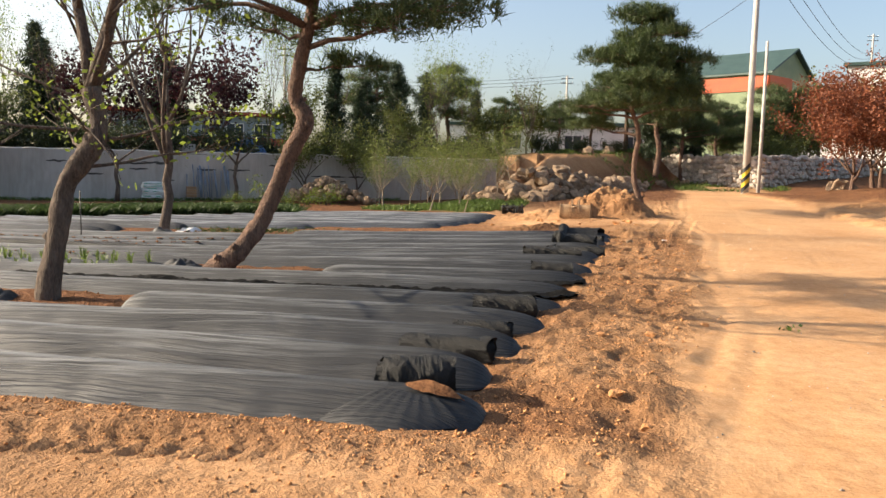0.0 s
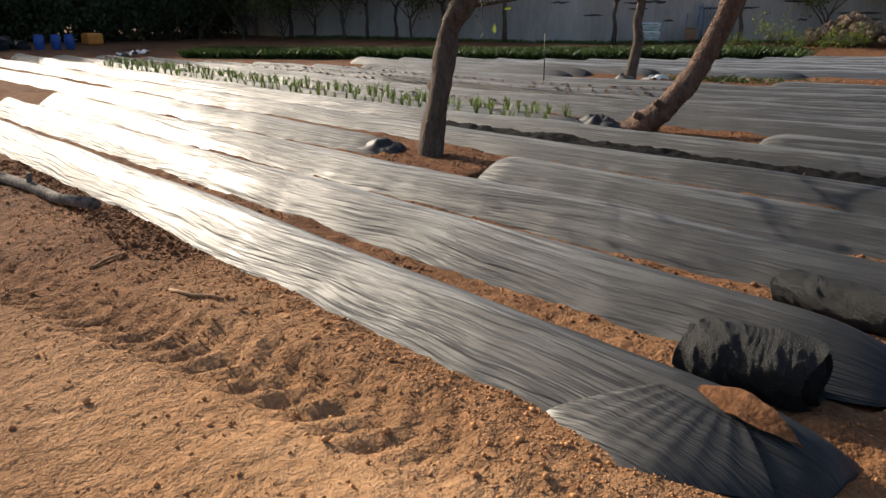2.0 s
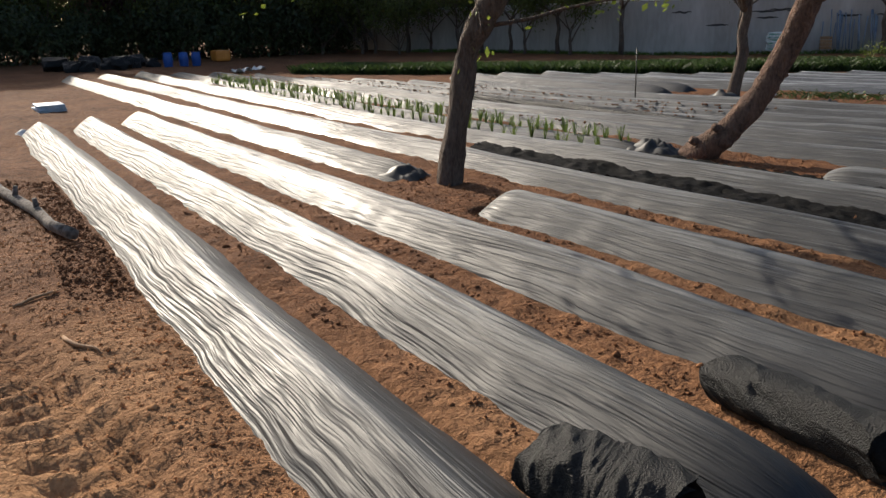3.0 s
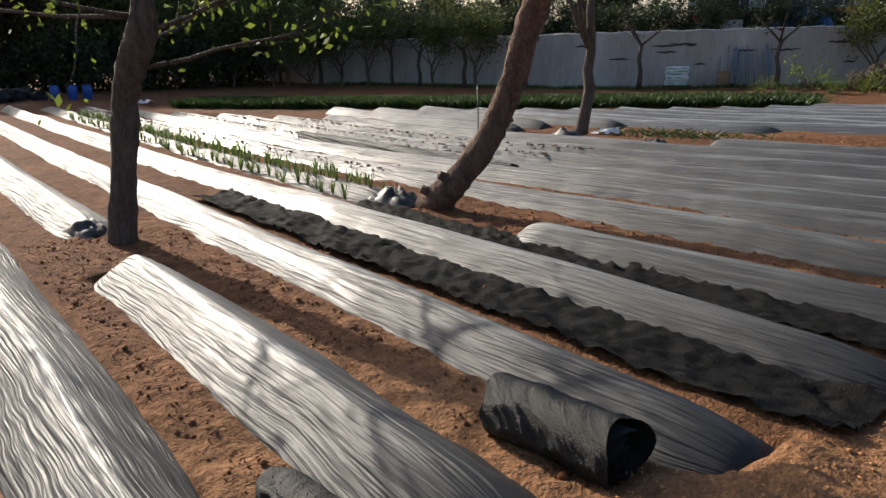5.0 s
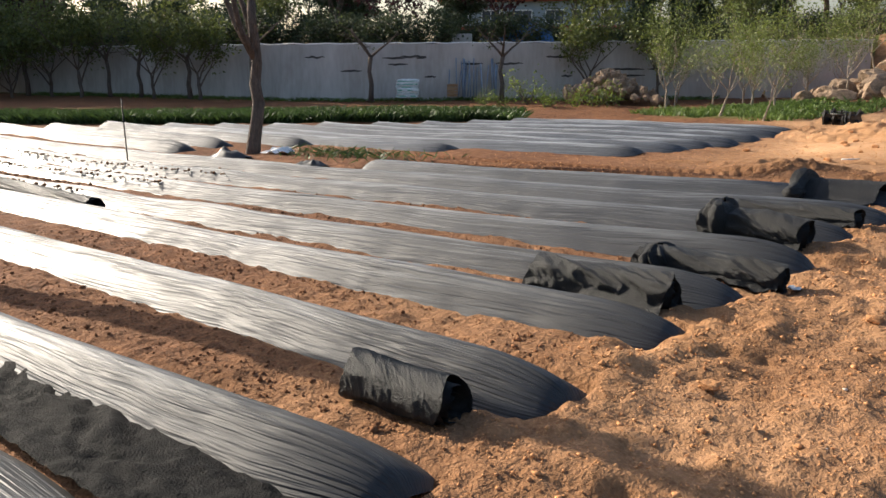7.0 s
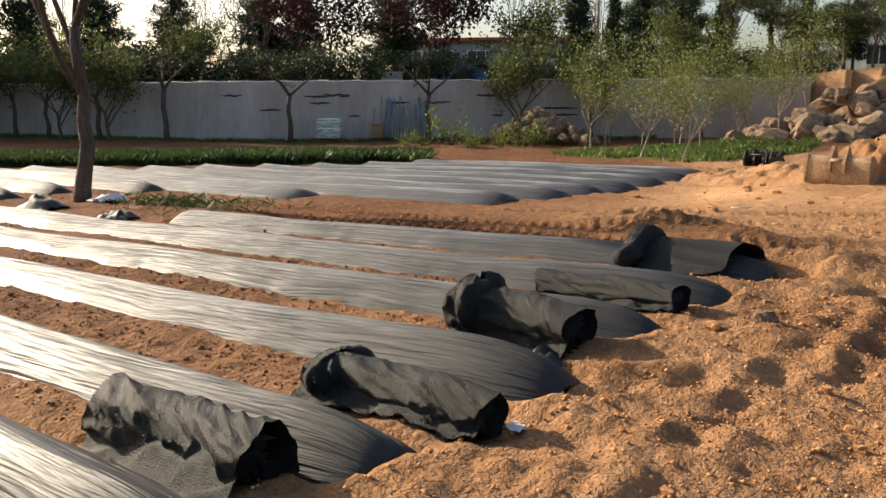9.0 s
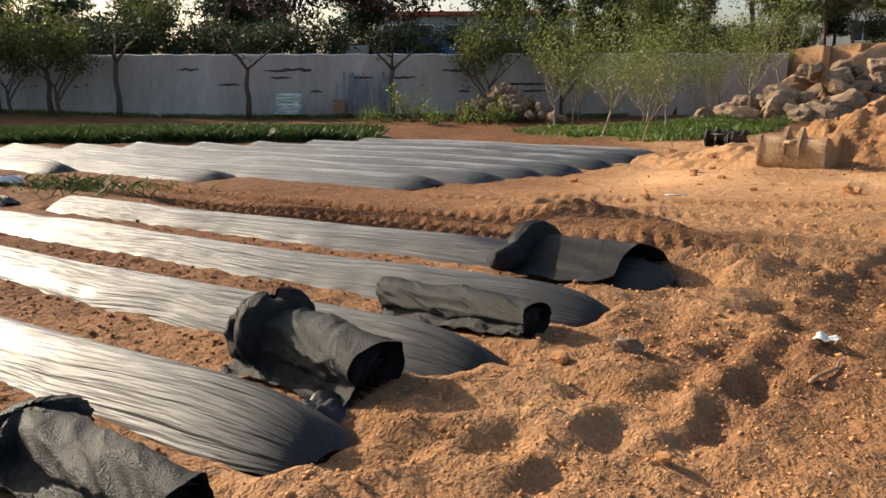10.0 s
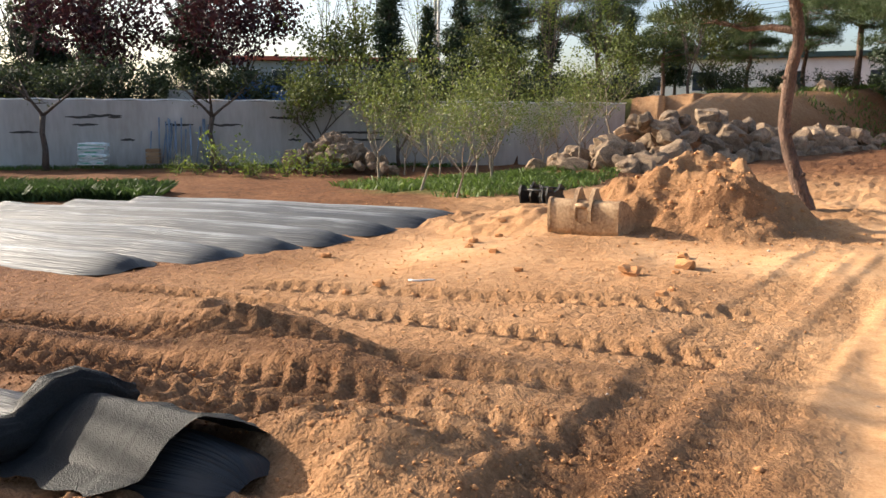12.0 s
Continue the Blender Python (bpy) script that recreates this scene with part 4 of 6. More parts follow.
def draped_cloth():
    """Cloth thrown over the last bed's end, with its roll lying across."""
    k = 15
    v, f = [], []
    n, m = 56, 61
    for i in range(n):
        for j in range(m):
            u = j / (m - 1) * 2 - 1
            hem = -0.66 + 0.15 * u + 0.03 * math.sin(u * 7)
            x = -1.46 + (hem + 1.46) * i / (n - 1)
            yc = BEDS[k][1] + (BEDS[k][3] - BEDS[k][1]) * (x - BEDS[k][0]) / (BEDS[k][2] - BEDS[k][0])
            y = yc + u * 0.41 + 0.02 * math.sin(i * 0.3 + j * 0.1)
            rg = 1 - abs(2 * float(vnoise(x * 8 + y * 1.5, y * 0.8, 5)) - 1)
            rh = 1 - abs(2 * float(vnoise(x * 22 + y * 3, y * 2.0, 6)) - 1)
            z = max(bed_top(k, x, y), float(base_height(x, y))) + 0.03 + 0.045 * (1 - u * u) + 0.014 * rg ** 1.5 + 0.004 * rh
            v.append((x, y, z))
    for i in range(n - 1):
        for j in range(m - 1):
            q = i * m + j
            f.append((q, q + m, q + m + 1, q + 1))
    ob = raw("draped_cloth", v, f, CLOTH, smooth=True)
    tagged(ob, "black woven cloth draped over a bed's end, partly rolled", "ground cloth")
    pts = [(-1.44 + 0.02 * math.sin(j), 16.12 + 0.09 * j, max(bed_top(15, -1.44, 16.12 + 0.09 * j), 0) + 0.10) for j in range(10)]
    s = Soup()
    s.add(*tube_data(pts, [0.05, 0.075, 0.085, 0.078, 0.08, 0.086, 0.078, 0.08, 0.07, 0.045], 24, 0.2, random.Random(4)))
    s.make("rolled_edge", CLOTH, ob)


draped_cloth()


def ground_cloth(x0, y0, x1, y1, half, seed):
    """A strip of wrinkled weed cloth lying in a furrow."""
    n = int((x1 - x0) / 0.035)
    T, U = np.meshgrid(np.linspace(0, 1, n + 1), np.linspace(-1, 1, 17), indexing="ij")
    X = x0 + (x1 - x0) * T
    W = half * (0.85 + 0.25 * vnoise(T * 9, 0 * T + 0.5, seed))
    Y = y0 + (y1 - y0) * T + U * W
    ridge = 1 - np.abs(2 * vnoise(X * 6.5 + U * 1.5, U * 1.4 + X, seed + 2) - 1)
    ridge2 = 1 - np.abs(2 * vnoise(X * 15 - U * 2, U * 3, seed + 8) - 1)
    Z = np.maximum(height(X, Y), base_height(X, Y)) + 0.014 + 0.024 * ridge ** 2.5 + 0.022 * ridge2 ** 2 + 0.02 * U * U
    X = X + 0.06 * vnoise(U * 2, T * 20, seed + 6)
    v = np.stack([X, Y, Z], -1).reshape(-1, 3)
    i = np.arange(v.shape[0]).reshape(T.shape)
    f = np.stack([i[:-1, :-1], i[1:, :-1], i[1:, 1:], i[:-1, 1:]], -1).reshape(-1, 4)
    ob = raw("weed_cloth", v, f, WEED_CLOTH, smooth=True)
    return tagged(ob, "wrinkled black weed cloth lying in a furrow between beds", "ground cloth", "weed cloths in the furrows")


ground_cloth(-7.9, 8.08, -0.60, 8.42, 0.23, 31)
ground_cloth(-6.3, 9.05, -0.58, 9.42, 0.19, 33)


def film_end(x, y, size, seed, turn=0.0):
    """Gathered loose end of black film."""
    rng = random.Random(seed)
    v, f = [], []
    for i in range(17):
        for j in range(15):
            u, w = i / 16 * 2 - 1, j / 14 * 2 - 1
            r = max(0.0, 1 - u * u * 0.9) * max(0.0, 1 - w * w)
            px = x + size * (u * math.cos(turn) - 0.6 * w * math.sin(turn))
            py = y + size * (u * math.sin(turn) + 0.6 * w * math.cos(turn))
            z = float(base_height(px, py)) - 0.01 + size * 0.55 * r ** 0.6 * (0.55 + 0.7 * abs(2 * float(vnoise(u * 3, w * 3, seed)) - 1))
            v.append((px, py, z))
    for i in range(16):
        for j in range(14):
            q = i * 15 + j
            f.append((q, q + 15, q + 16, q + 1))
    ob = raw("film_end", v, f, FILM_DARK, smooth=True)
    return tagged(ob, "gathered loose end of shiny black mulch film", "plastic film", "loose film ends")


for q in ((-6.70, 6.60, 0.28, 1, 0.3), (-6.2, 9.5, 0.34, 2, 0.2), (-10.75, 15.85, 0.4, 4, 0.1), (-8.5, 15.85, 0.25, 5, 0.4), (-0.75, 14.0, 0.16, 7, 0.9)):
    film_end(*q)


# ---- field trees ----
def field_tree():
    """Knobbly forked tree with a few new leaves."""
    rng, nr = random.Random(71), np.random.default_rng(71)
    ob = thing("field_tree", (-6.15, 6.77, -0.12), "knobbly grey forked field tree with few young leaves", "tree")
    soup, limbs, tips = Soup(), Soup(), []
    path = [(0, 0, -0.2), (0.03, 0.03, 0.25), (0.1, 0.08, 0.7), (0.13, 0.12, 1.0), (0.18, 0.15, 1.3), (0.33, 0.2, 1.55), (0.46, 0.27, 1.78), (0.5, 0.29, 2.0), (0.43, 0.27, 2.35)]
    soup.add(*tube_data(*finer(path, [0.14, 0.115, 0.105, 0.115, 0.10, 0.12, 0.115, 0.09, 0.105], 4, rng, 0.07), 18, 0.09, rng))
    for z, i, s in ((1.3, 4, 0.08), (1.7, 6, 0.07), (0.75, 2, 0.05), (1.5, 5, 0.06)):
        d = Vector((rng.uniform(-1, 1), rng.uniform(-1, 1), 0.2)).normalized()
        c = Vector(path[i])
        soup.add(*tube_data([c, c + d * 0.10, c + d * 0.155], [s, s * 0.95, s * 0.6], 9, 0.15, rng))
    top = Vector(path[-1])
    for way, ln, r in (((-0.22, 0, 1), 2.6, 0.075), ((0.18, 0.1, 1), 2.8, 0.085), ((-0.6, 0.5, 0.8), 1.8, 0.04), ((0.7, -0.3, 0.75), 1.8, 0.04), ((0.1, 0.8, 0.5), 1.6, 0.035)):
        grow(limbs, rng, top, way, ln, r, 2, tips, 0.16, 0.62, 4, 0.1)
    for p, way in (((0.46, 0.27, 1.78), (0.9, 0.5, 0.25)), ((0.43, 0.27, 2.2), (-0.9, -0.35, 0.25)), ((0.3, 0.2, 1.9), (-0.6, -0.8, -0.05)), ((0.3, 0.2, 1.5), (0.75, 0.5, 0.1)), ((0.4, 0.25, 1.7), (-0.8, 0.4, 0.1)), ((0.4, 0.25, 1.9), (0.3, -0.9, 0.1))):
        grow(limbs, rng, p, way, 1.5, 0.022, 1, tips, 0.2, 0.5, 4, 0.02, 6, 6)
    soup.make("trunk", BARK, ob)
    limbs.make("branchwork", BARK, ob)
    quads_mesh("crown", leaf_faces(nr, [t[0] for t in tips], 2200, 0.12, 0.07), SPRING, ob)


field_tree()


def torn_end():
    """Soil showing through the slit at the first bed's end, and the gathered film below it."""
    bed = bpy.data.objects["mulch_bed"]
    v, f = [], []
    for i in range(21):
        t = i / 20
        for k in range(9):
            w = k / 8 * 2 - 1
            x = -1.28 + 0.36 * t
            y = 4.035 + 0.02 * t + 0.045 * w * math.sin(math.pi * min(1, t + 0.04)) ** 0.7
            v.append((x, y, bed_top(0, x, y) * (1 - 0.45 * t ** 3) + 0.008 + 0.012 * float(vnoise(t * 9, w * 2, 4))))
    for i in range(20):
        for k in range(8):
            q = i * 9 + k
            f.append((q, q + 9, q + 10, q + 1))
    raw("exposed_soil", v, f, CLOD, bed, "orange soil showing through a slit", smooth=True)
    v, f = [], []
    for i in range(25):
        a = i / 24
        for k in range(13):
            r = k / 12
            foot_x, foot_y = -1.72 + 0.82 * a, 3.76 - 0.10 * math.sin(math.pi * a) + 0.22 * max(0.0, a - 0.6)
            x = -1.40 + (foot_x + 1.40) * r + 0.30 * a * (1 - r)
            y = 3.985 + (foot_y - 3.985) * r + 0.03 * a
            z = 0.165 * (1 - r) ** 0.8 * (1 - 0.25 * a) + 0.012 + 0.016 * abs(math.sin(a * 24)) * (1 - r) ** 0.5 * r ** 0.3
            v.append((x, y, max(z, float(base_height(x, y)) + 0.01)))
    for i in range(24):
        for k in range(12):
            q = i * 13 + k
            f.append((q, q + 1, q + 14, q + 13))
    ob = raw("gathered_flap", v, f, FILM_DARK, bed, "shiny gathered flap of black film", smooth=True)
    ob.data.attributes.new("film_way", 'FLOAT_VECTOR', 'POINT').data.foreach_set("vector", np.array([(p[0], p[1], 0) for p in v], dtype=np.float32).ravel())


torn_end()
leafy_tree("field_tree", (-11.2, 16.65, -0.36), "upright bare field tree with pale opening leaves", 5, 8.5, 0.135, SPRING, 2600, 0.09, (0.0, 0.0), 0.34, 2, 5, 0.42, lift=0.45, clump=0.09)

# leaning pine in the field
pads = []
prng = random.Random(12)
for lat, dep, z, r in ((-0.7, 0.5, 3.75, 0.6), (-0.2, -0.7, 3.7, 0.7), (0.4, 0.8, 3.55, 0.8), (0.9, -0.6, 3.95, 0.8), (1.9, 0.5, 3.55, 0.8), (2.4, -0.2, 3.45, 0.8), (2.7, 0.7, 3.75, 0.8), (3.1, 0.0, 3.7, 0.7),
                       (2.0, -0.6, 4.0, 0.8), (1.4, 0.3, 4.5, 1.0), (0.3, 0.2, 4.4, 0.9), (2.3, 0.2, 4.4, 0.9), (1.3, -0.9, 4.9, 0.9), (1.2, 1.0, 4.9, 0.9), (1.5, 0.1, 5.5, 0.9), (1.75, 0.4, 3.0, 0.45), (-1.2, -0.2, 4.2, 0.7)):
    pads.append((lat * 0.97 - dep * 0.24, lat * 0.24 + dep * 0.97, z, r))
pine("leaning_pine", (-5.59, 9.63, -0.13), "leaning red-barked pine with bent trunk and sparse needles", 8,
     [(-0.42, -0.02, -0.2), (-0.22, 0.05, 0.02), (0.05, 0.05, 0.23), (0.19, 0.12, 0.38), (0.36, 0.31, 0.70), (0.45, 0.40, 0.95), (0.58, 0.49, 1.3), (0.74, 0.50, 1.7), (0.98, 0.52, 2.2), (0.84, 0.5, 2.52), (0.9, 0.5, 2.95), (1.06, 0.52, 3.65), (1.2, 0.6, 4.6), (1.3, 0.6, 5.4)],
     [0.21, 0.17, 0.145, 0.135, 0.128, 0.122, 0.118, 0.118, 0.125, 0.105, 0.10, 0.085, 0.06, 0.03], pads, per=34, size=0.16)

# pine by the spoil heap
pads = []
for k in range(48):
    a = prng.uniform(0, 2 * math.pi)
    z = 3.2 + 3.7 * prng.random() ** 1.2
    reach = (2.7 * (1 - (z - 3.2) / 4.0) + 0.15) * prng.uniform(0.45, 1.0)
    if z < 3.6 and math.sin(a) < 0.2:
        z += 0.6
    pads.append((-0.2 + reach * math.cos(a), reach * math.sin(a), z - 0.1 * reach, prng.uniform(0.45, 0.95)))
pine("roadside_pine", (0.34, 27.5, ground_z(0.34, 27.5) - 0.02), "slender red-barked pine with layered dark green crown", 9,
     [(0.05, 0, -0.2), (0, 0, 0.05), (-0.22, 0, 0.64), (-0.40, 0, 1.28), (-0.36, 0, 2.1), (-0.30, 0, 2.55), (-0.40, 0, 3.1), (-0.62, 0, 3.8), (-0.45, 0, 5.0), (-0.35, 0, 6.8)],
     [0.17, 0.12, 0.10, 0.088, 0.084, 0.082, 0.078, 0.07, 0.055, 0.02], pads, per=40, size=0.22)


# ---- trees along the wall, in front of it ----
def y_tree(seed, at, lean):
    """Small dark tree forked like a Y."""
    rng, nr = random.Random(seed), np.random.default_rng(seed)
    ob = thing("wall_tree", at, "small dark bare Y-forked tree before the concrete wall", "tree", "trees along the wall")
    soup, limbs, tips = Soup(), Soup(), []
    path = [(0, 0, -0.2), (lean * 0.3, 0, 0.5), (-lean * 0.2, 0, 1.0), (lean * 0.3, 0, 1.55)]
    soup.add(*tube_data(path, [0.12, 0.09, 0.08, 0.085], 9, 0.08, rng))
    top = Vector(path[-1])
    for w in ((-0.75, -0.4, 0.75), (0.75, 0.4, 0.75), (0.1, -0.5, 0.8)):
        grow(limbs, rng, top, w, 1.5, 0.055, 2, tips, 0.2, 0.6, 3, 0.1)
    soup.make("trunk", BARK, ob)
    limbs.make("branchwork", BARK, ob)
    quads_mesh("crown", leaf_faces(nr, [t[0] for t in tips], 70, 0.2, 0.09), OLIVE, ob)
    return ob


first = y_tree(201, (-22.13, 29.84, -0.25), 0.2)
for x, y, turn, s in ((-18.2, 33.17, 40, 1.0), (-25.93, 27.0, 120, 1.15), (-28.83, 25.9, 200, 1.0), (-31.3, 25.0, 80, 0.9), (-32.8, 24.4, 300, 0.95), (-37.3, 22.7, 10, 1.1), (-41.0, 22.0, 160, 1.0), (-46.5, 21.6, 60, 1.1)):
    copy_thing(first, Matrix.Translation((x, y, -0.27)) @ Matrix.Rotation(radians(turn), 4, 'Z') @ Matrix.Diagonal((s, s, s, 1)))

bushy = leafy_tree("round_tree", (-15.9, 35.9, -0.28), "low round evergreen tree beside the concrete wall", 211, 3.6, 0.08, OLIVE, 3600, 0.13, fork=0.3, levels=2, kids=4, spread=0.75, group="round trees along the wall", clump=0.28)
copy_thing(bushy, Matrix.Translation((-13.7, 37.5, -0.28)) @ Matrix.Rotation(2.0, 4, 'Z') @ Matrix.Diagonal((0.9, 0.9, 0.95, 1)))
copy_thing(bushy, Matrix.Translation((-30.0, 24.9, -0.28)) @ Matrix.Rotation(4.0, 4, 'Z'))
copy_thing(bushy, Matrix.Translation((-35.2, 22.9, -0.28)) @ Matrix.Rotation(1.0, 4, 'Z') @ Matrix.Diagonal((1.1, 1.1, 1, 1)))

for x, y, sc in ((-33.4, 23.4, 1.2), (-38.6, 21.4, 1.3), (-27.6, 25.6, 1.05), (-43.4, 20.4, 1.3)):
    copy_thing(bushy, Matrix.Translation((x, y, -0.28)) @ Matrix.Rotation(x, 4, 'Z') @ Matrix.Diagonal((sc, sc, sc, 1)))

# ---- orchard saplings on the turf ----
sap_a = leafy_tree("orchard_sapling", (-10.44, 31.7, -0.3), "young orchard tree with pale trunk and light spring leaves", 221, 2.9, 0.045, YOUNG, 1500, 0.075, fork=0.3, levels=2, kids=4, spread=0.6, bark=PALE_BARK, group="young orchard trees", clump=0.26)
sap_b = leafy_tree("orchard_sapling", (-7.87, 29.6, -0.3), "young orchard tree with pale trunk and light spring leaves", 222, 2.5, 0.04, YOUNG, 1300, 0.07, (0.3, 0.1), 0.32, 2, 4, 0.65, bark=PALE_BARK, group="young orchard trees", clump=0.26)
for k, (x, y) in enumerate(((-6.2, 28.3), (-8.3, 33.2), (-9.6, 36.6), (-8.5, 37.6), (-6.0, 34.7), (-7.3, 38.6), (-11.6, 34.6), (-9.9, 33.9), (-7.1, 31.6), (-12.4, 36.4), (-10.6, 38.4), (-8.9, 40.2), (-5.6, 36.2), (-9.4, 35.2), (-7.6, 36.0))):
    s = 0.7 + 0.045 * ((k * 5) % 7)
    copy_thing(sap_a if k % 3 else sap_b, Matrix.Translation((x, y, ground_z(x, y) - 0.03)) @ Matrix.Rotation(k * 1.3, 4, 'Z') @ Matrix.Diagonal((s, s, s * 1.05, 1)))

# ---- trees behind the wall and round the place ----
fir_a = conifer("fir_tree", (-31.0, 35.5, 1.8), "tall dark green fir with layered branches", 301, 6.6, 1.9, FIR, 1.0, group="firs behind the wall")
fir_b = conifer("fir_tree", (-26.0, 39.7, 1.8), "tall dark green fir with layered branches", 302, 6.2, 2.0, FIR, 1.0, 0.2, group="firs behind the wall")
slim = conifer("slim_fir", (-16.2, 40.6, 1.8), "slim pointed fir behind the retaining wall", 303, 5.6, 0.85, FIR, 1.2, 0.08, group="slim firs")
plum = leafy_tree("plum_tree", (-22.2, 39.0, 1.8), "dark purple-leaved plum tree with dense crown", 304, 5.2, 0.11, PLUM, 4200, 0.22, fork=0.22, levels=2, kids=5, spread=0.7, group="purple plum trees", clump=0.22)
birch = leafy_tree("birch_tree", (-21.5, 43.4, 1.8), "slender birch with sparse pale green leaves", 305, 7.2, 0.08, SPRING, 1700, 0.11, fork=0.3, levels=2, kids=5, spread=0.34, group="birches", lift=0.5, clump=0.1)
bare = leafy_tree("bare_tree", (-33.0, 33.5, 1.8), "leafless grey tree with fine upright twigs", 306, 6.2, 0.09, OLIVE, 400, 0.1, fork=0.3, levels=2, kids=5, spread=0.45, group="bare trees", lift=0.4)
bush_o = leafy_tree("bushy_tree", (-18.6, 41.2, 1.8), "bushy olive-green tree behind the wall", 307, 3.4, 0.09, OLIVE, 4200, 0.14, fork=0.2, levels=2, kids=5, spread=0.7, group="bushy trees", clump=0.2)
pads = []
for k in range(30):
    a = prng.uniform(0, 2 * math.pi)
    z = prng.uniform(2.6, 7.0)
    reach = (2.6 * (1 - ((z - 2.6) / 4.9) ** 1.8) + 0.2) * prng.uniform(0.35, 1.0)
    pads.append((reach * math.cos(a), reach * math.sin(a), z, prng.uniform(0.7, 1.1)))
pine_far = pine("red_pine", (1.2, 51.0, 1.2), "spreading dark green pine with reddish trunk", 308, [(0, 0, -0.2), (0.15, 0, 1.5), (-0.1, 0.1, 3), (0.1, 0, 5), (0, 0, 6.9)], [0.18, 0.15, 0.13, 0.09, 0.03], pads, per=15, size=0.34, group="red pines on the bank")


def spread_copy(ob, x, y, s=1.0, turn=0.0, tall=1.0, z=None):
    z = float(base_height(x, y)) if z is None else z
    return copy_thing(ob, Matrix.Translation((x, y, z - 0.05)) @ Matrix.Rotation(turn, 4, 'Z') @ Matrix.Diagonal((s, s, s * tall, 1)))


for ob, x, y, s, tall in (
        (plum, -27.0, 35.4, 0.95, 1.0), (birch, -29.2, 38.4, 1.0, 1.0), (birch, -20.6, 44.6, 0.95, 1.1), (slim, -15.2, 41.8, 0.7, 1.0),
        (fir_a, -34.6, 33.0, 0.95, 1.0), (fir_b, -38.2, 31.0, 1.0, 1.0),
        (birch, -40.5, 30.2, 1.0, 1.0), (bare, -27.6, 32.8, 0.9, 1.0), (fir_b, -43.5, 30.0, 1.0, 1.05), (birch, -34.0, 36.5, 1.0, 1.0),
        (plum, -46.0, 27.5, 1.1, 1.0), (fir_a, -50.0, 29.0, 1.0, 1.1), (bare, -44.0, 26.5, 1.0, 1.0), (fir_b, -54.5, 27.5, 1.1, 1.0), (plum, -58.0, 26.0, 1.0, 1.0),
        (bush_o, -30.0, 31.6, 0.9, 0.9), (bush_o, -13.4, 44.2, 0.8, 1.0), (fir_b, -16.6, 47.0, 0.8, 1.0), (fir_a, -15.0, 48.4, 0.9, 1.0), (birch, -18.2, 46.2, 0.9, 1.0),
        (birch, -12.6, 47.8, 0.8, 1.0), (birch, -11.8, 46.2, 0.7, 1.0), (slim, -13.4, 49.6, 1.0, 1.0), (birch, -10.4, 48.6, 0.65, 1.0), (bush_o, -10.0, 50.4, 0.9, 1.0),
        (pine_far, -8.6, 52.0, 0.55, 1.0), (bare, -6.7, 49.0, 0.8, 1.0), (pine_far, -5.2, 54.0, 0.5, 1.0), (bush_o, -7.2, 55.5, 1.1, 1.0), (pine_far, -3.2, 57.5, 0.62, 1.0),
        (slim, -11.0, 54.0, 0.8, 1.0), (fir_b, -9.6, 58.0, 0.6, 1.0), (pine_far, 3.0, 55.5, 0.85, 1.0), (pine_far, -0.8, 55.0, 0.9, 1.0), (pine_far, 5.6, 60.0, 0.8, 1.0),
        (fir_b, 1.2, 53.5, 0.9, 1.15), (slim, 3.8, 58.5, 1.2, 1.2), (pine_far, 8.2, 60.5, 0.7, 0.9), (bush_o, 8.8, 57.5, 1.0, 0.9), (bush_o, 11.2, 60.5, 1.0, 0.9),
        (bush_o, 6.4, 64.0, 1.2, 1.0), (pine_far, 9.4, 63.0, 0.95, 1.0), (pine_far, 11.6, 64.0, 0.9, 1.0), (pine_far, 13.6, 65.5, 0.95, 1.0), (bush_o, 15.4, 64.5, 1.5, 1.2), (pine_far, 17.0, 67.0, 0.9, 0.9), (bush_o, 18.6, 65.0, 1.5, 1.2), (pine_far, 20.5, 68.0, 0.9, 0.9), (bush_o, 12.4, 63.0, 1.2, 1.0), (bush_o, 22.5, 66.0, 1.5, 1.2), (pine_far, -14.0, 58.0, 1.0, 1.0), (pine_far, -19.0, 56.0, 1.0, 1.0), (fir_a, -36.0, 42.0, 1.0, 1.0)):
    spread_copy(ob, x, y, s, (x * 7.3 + y) % 6.28, tall)

# windbreak beyond the field's far end
wr = random.Random(55)
for k in range(30):
    x, y = -41 - wr.uniform(0, 12), -12 + k * 1.15 + wr.uniform(-1, 1)
    if y > 20:
        continue
    ob = (plum, fir_b, bush_o, fir_a, bush_o, pine_far)[k % 6]
    spread_copy(ob, x, y, wr.uniform(1.1, 1.5), wr.uniform(0, 6), 1.0, z=-0.2)

for x, y, sc in ((-40.5, 19.2, 1.2), (-38.4, 20.6, 1.0), (-43.0, 17.5, 1.4), (-36.2, 21.6, 0.9), (-45.0, 15.0, 1.5), (-42.0, 20.6, 1.3)):
    spread_copy(bush_o, x, y, sc, x, 1.1)
hedge = shrub("hedge_shrub", (-36.0, 26.6, 1.75), "dark overgrown hedge shrub on the bank above the wall", 311, 2.4, 1.7, DARKLEAF, 3800, 0.13, 9, group="hedge above the wall")
for k in range(34):
    t = k / 33
    x = -62 + 42 * t
    y = float(np.interp(x, [p[0] for p in WALL], [p[1] for p in WALL])) + wr.uniform(2.0, 5.5)
    if wall_side(np.array(x), np.array(y)) > 1.2:
        spread_copy(hedge, x, y, wr.uniform(0.8, 1.25), wr.uniform(0, 6), wr.uniform(0.6, 0.95))
    if x < -34:
        spread_copy(hedge, x, y + wr.uniform(3.5, 5.5), wr.uniform(0.9, 1.2), wr.uniform(0, 6), wr.uniform(0.9, 1.2))
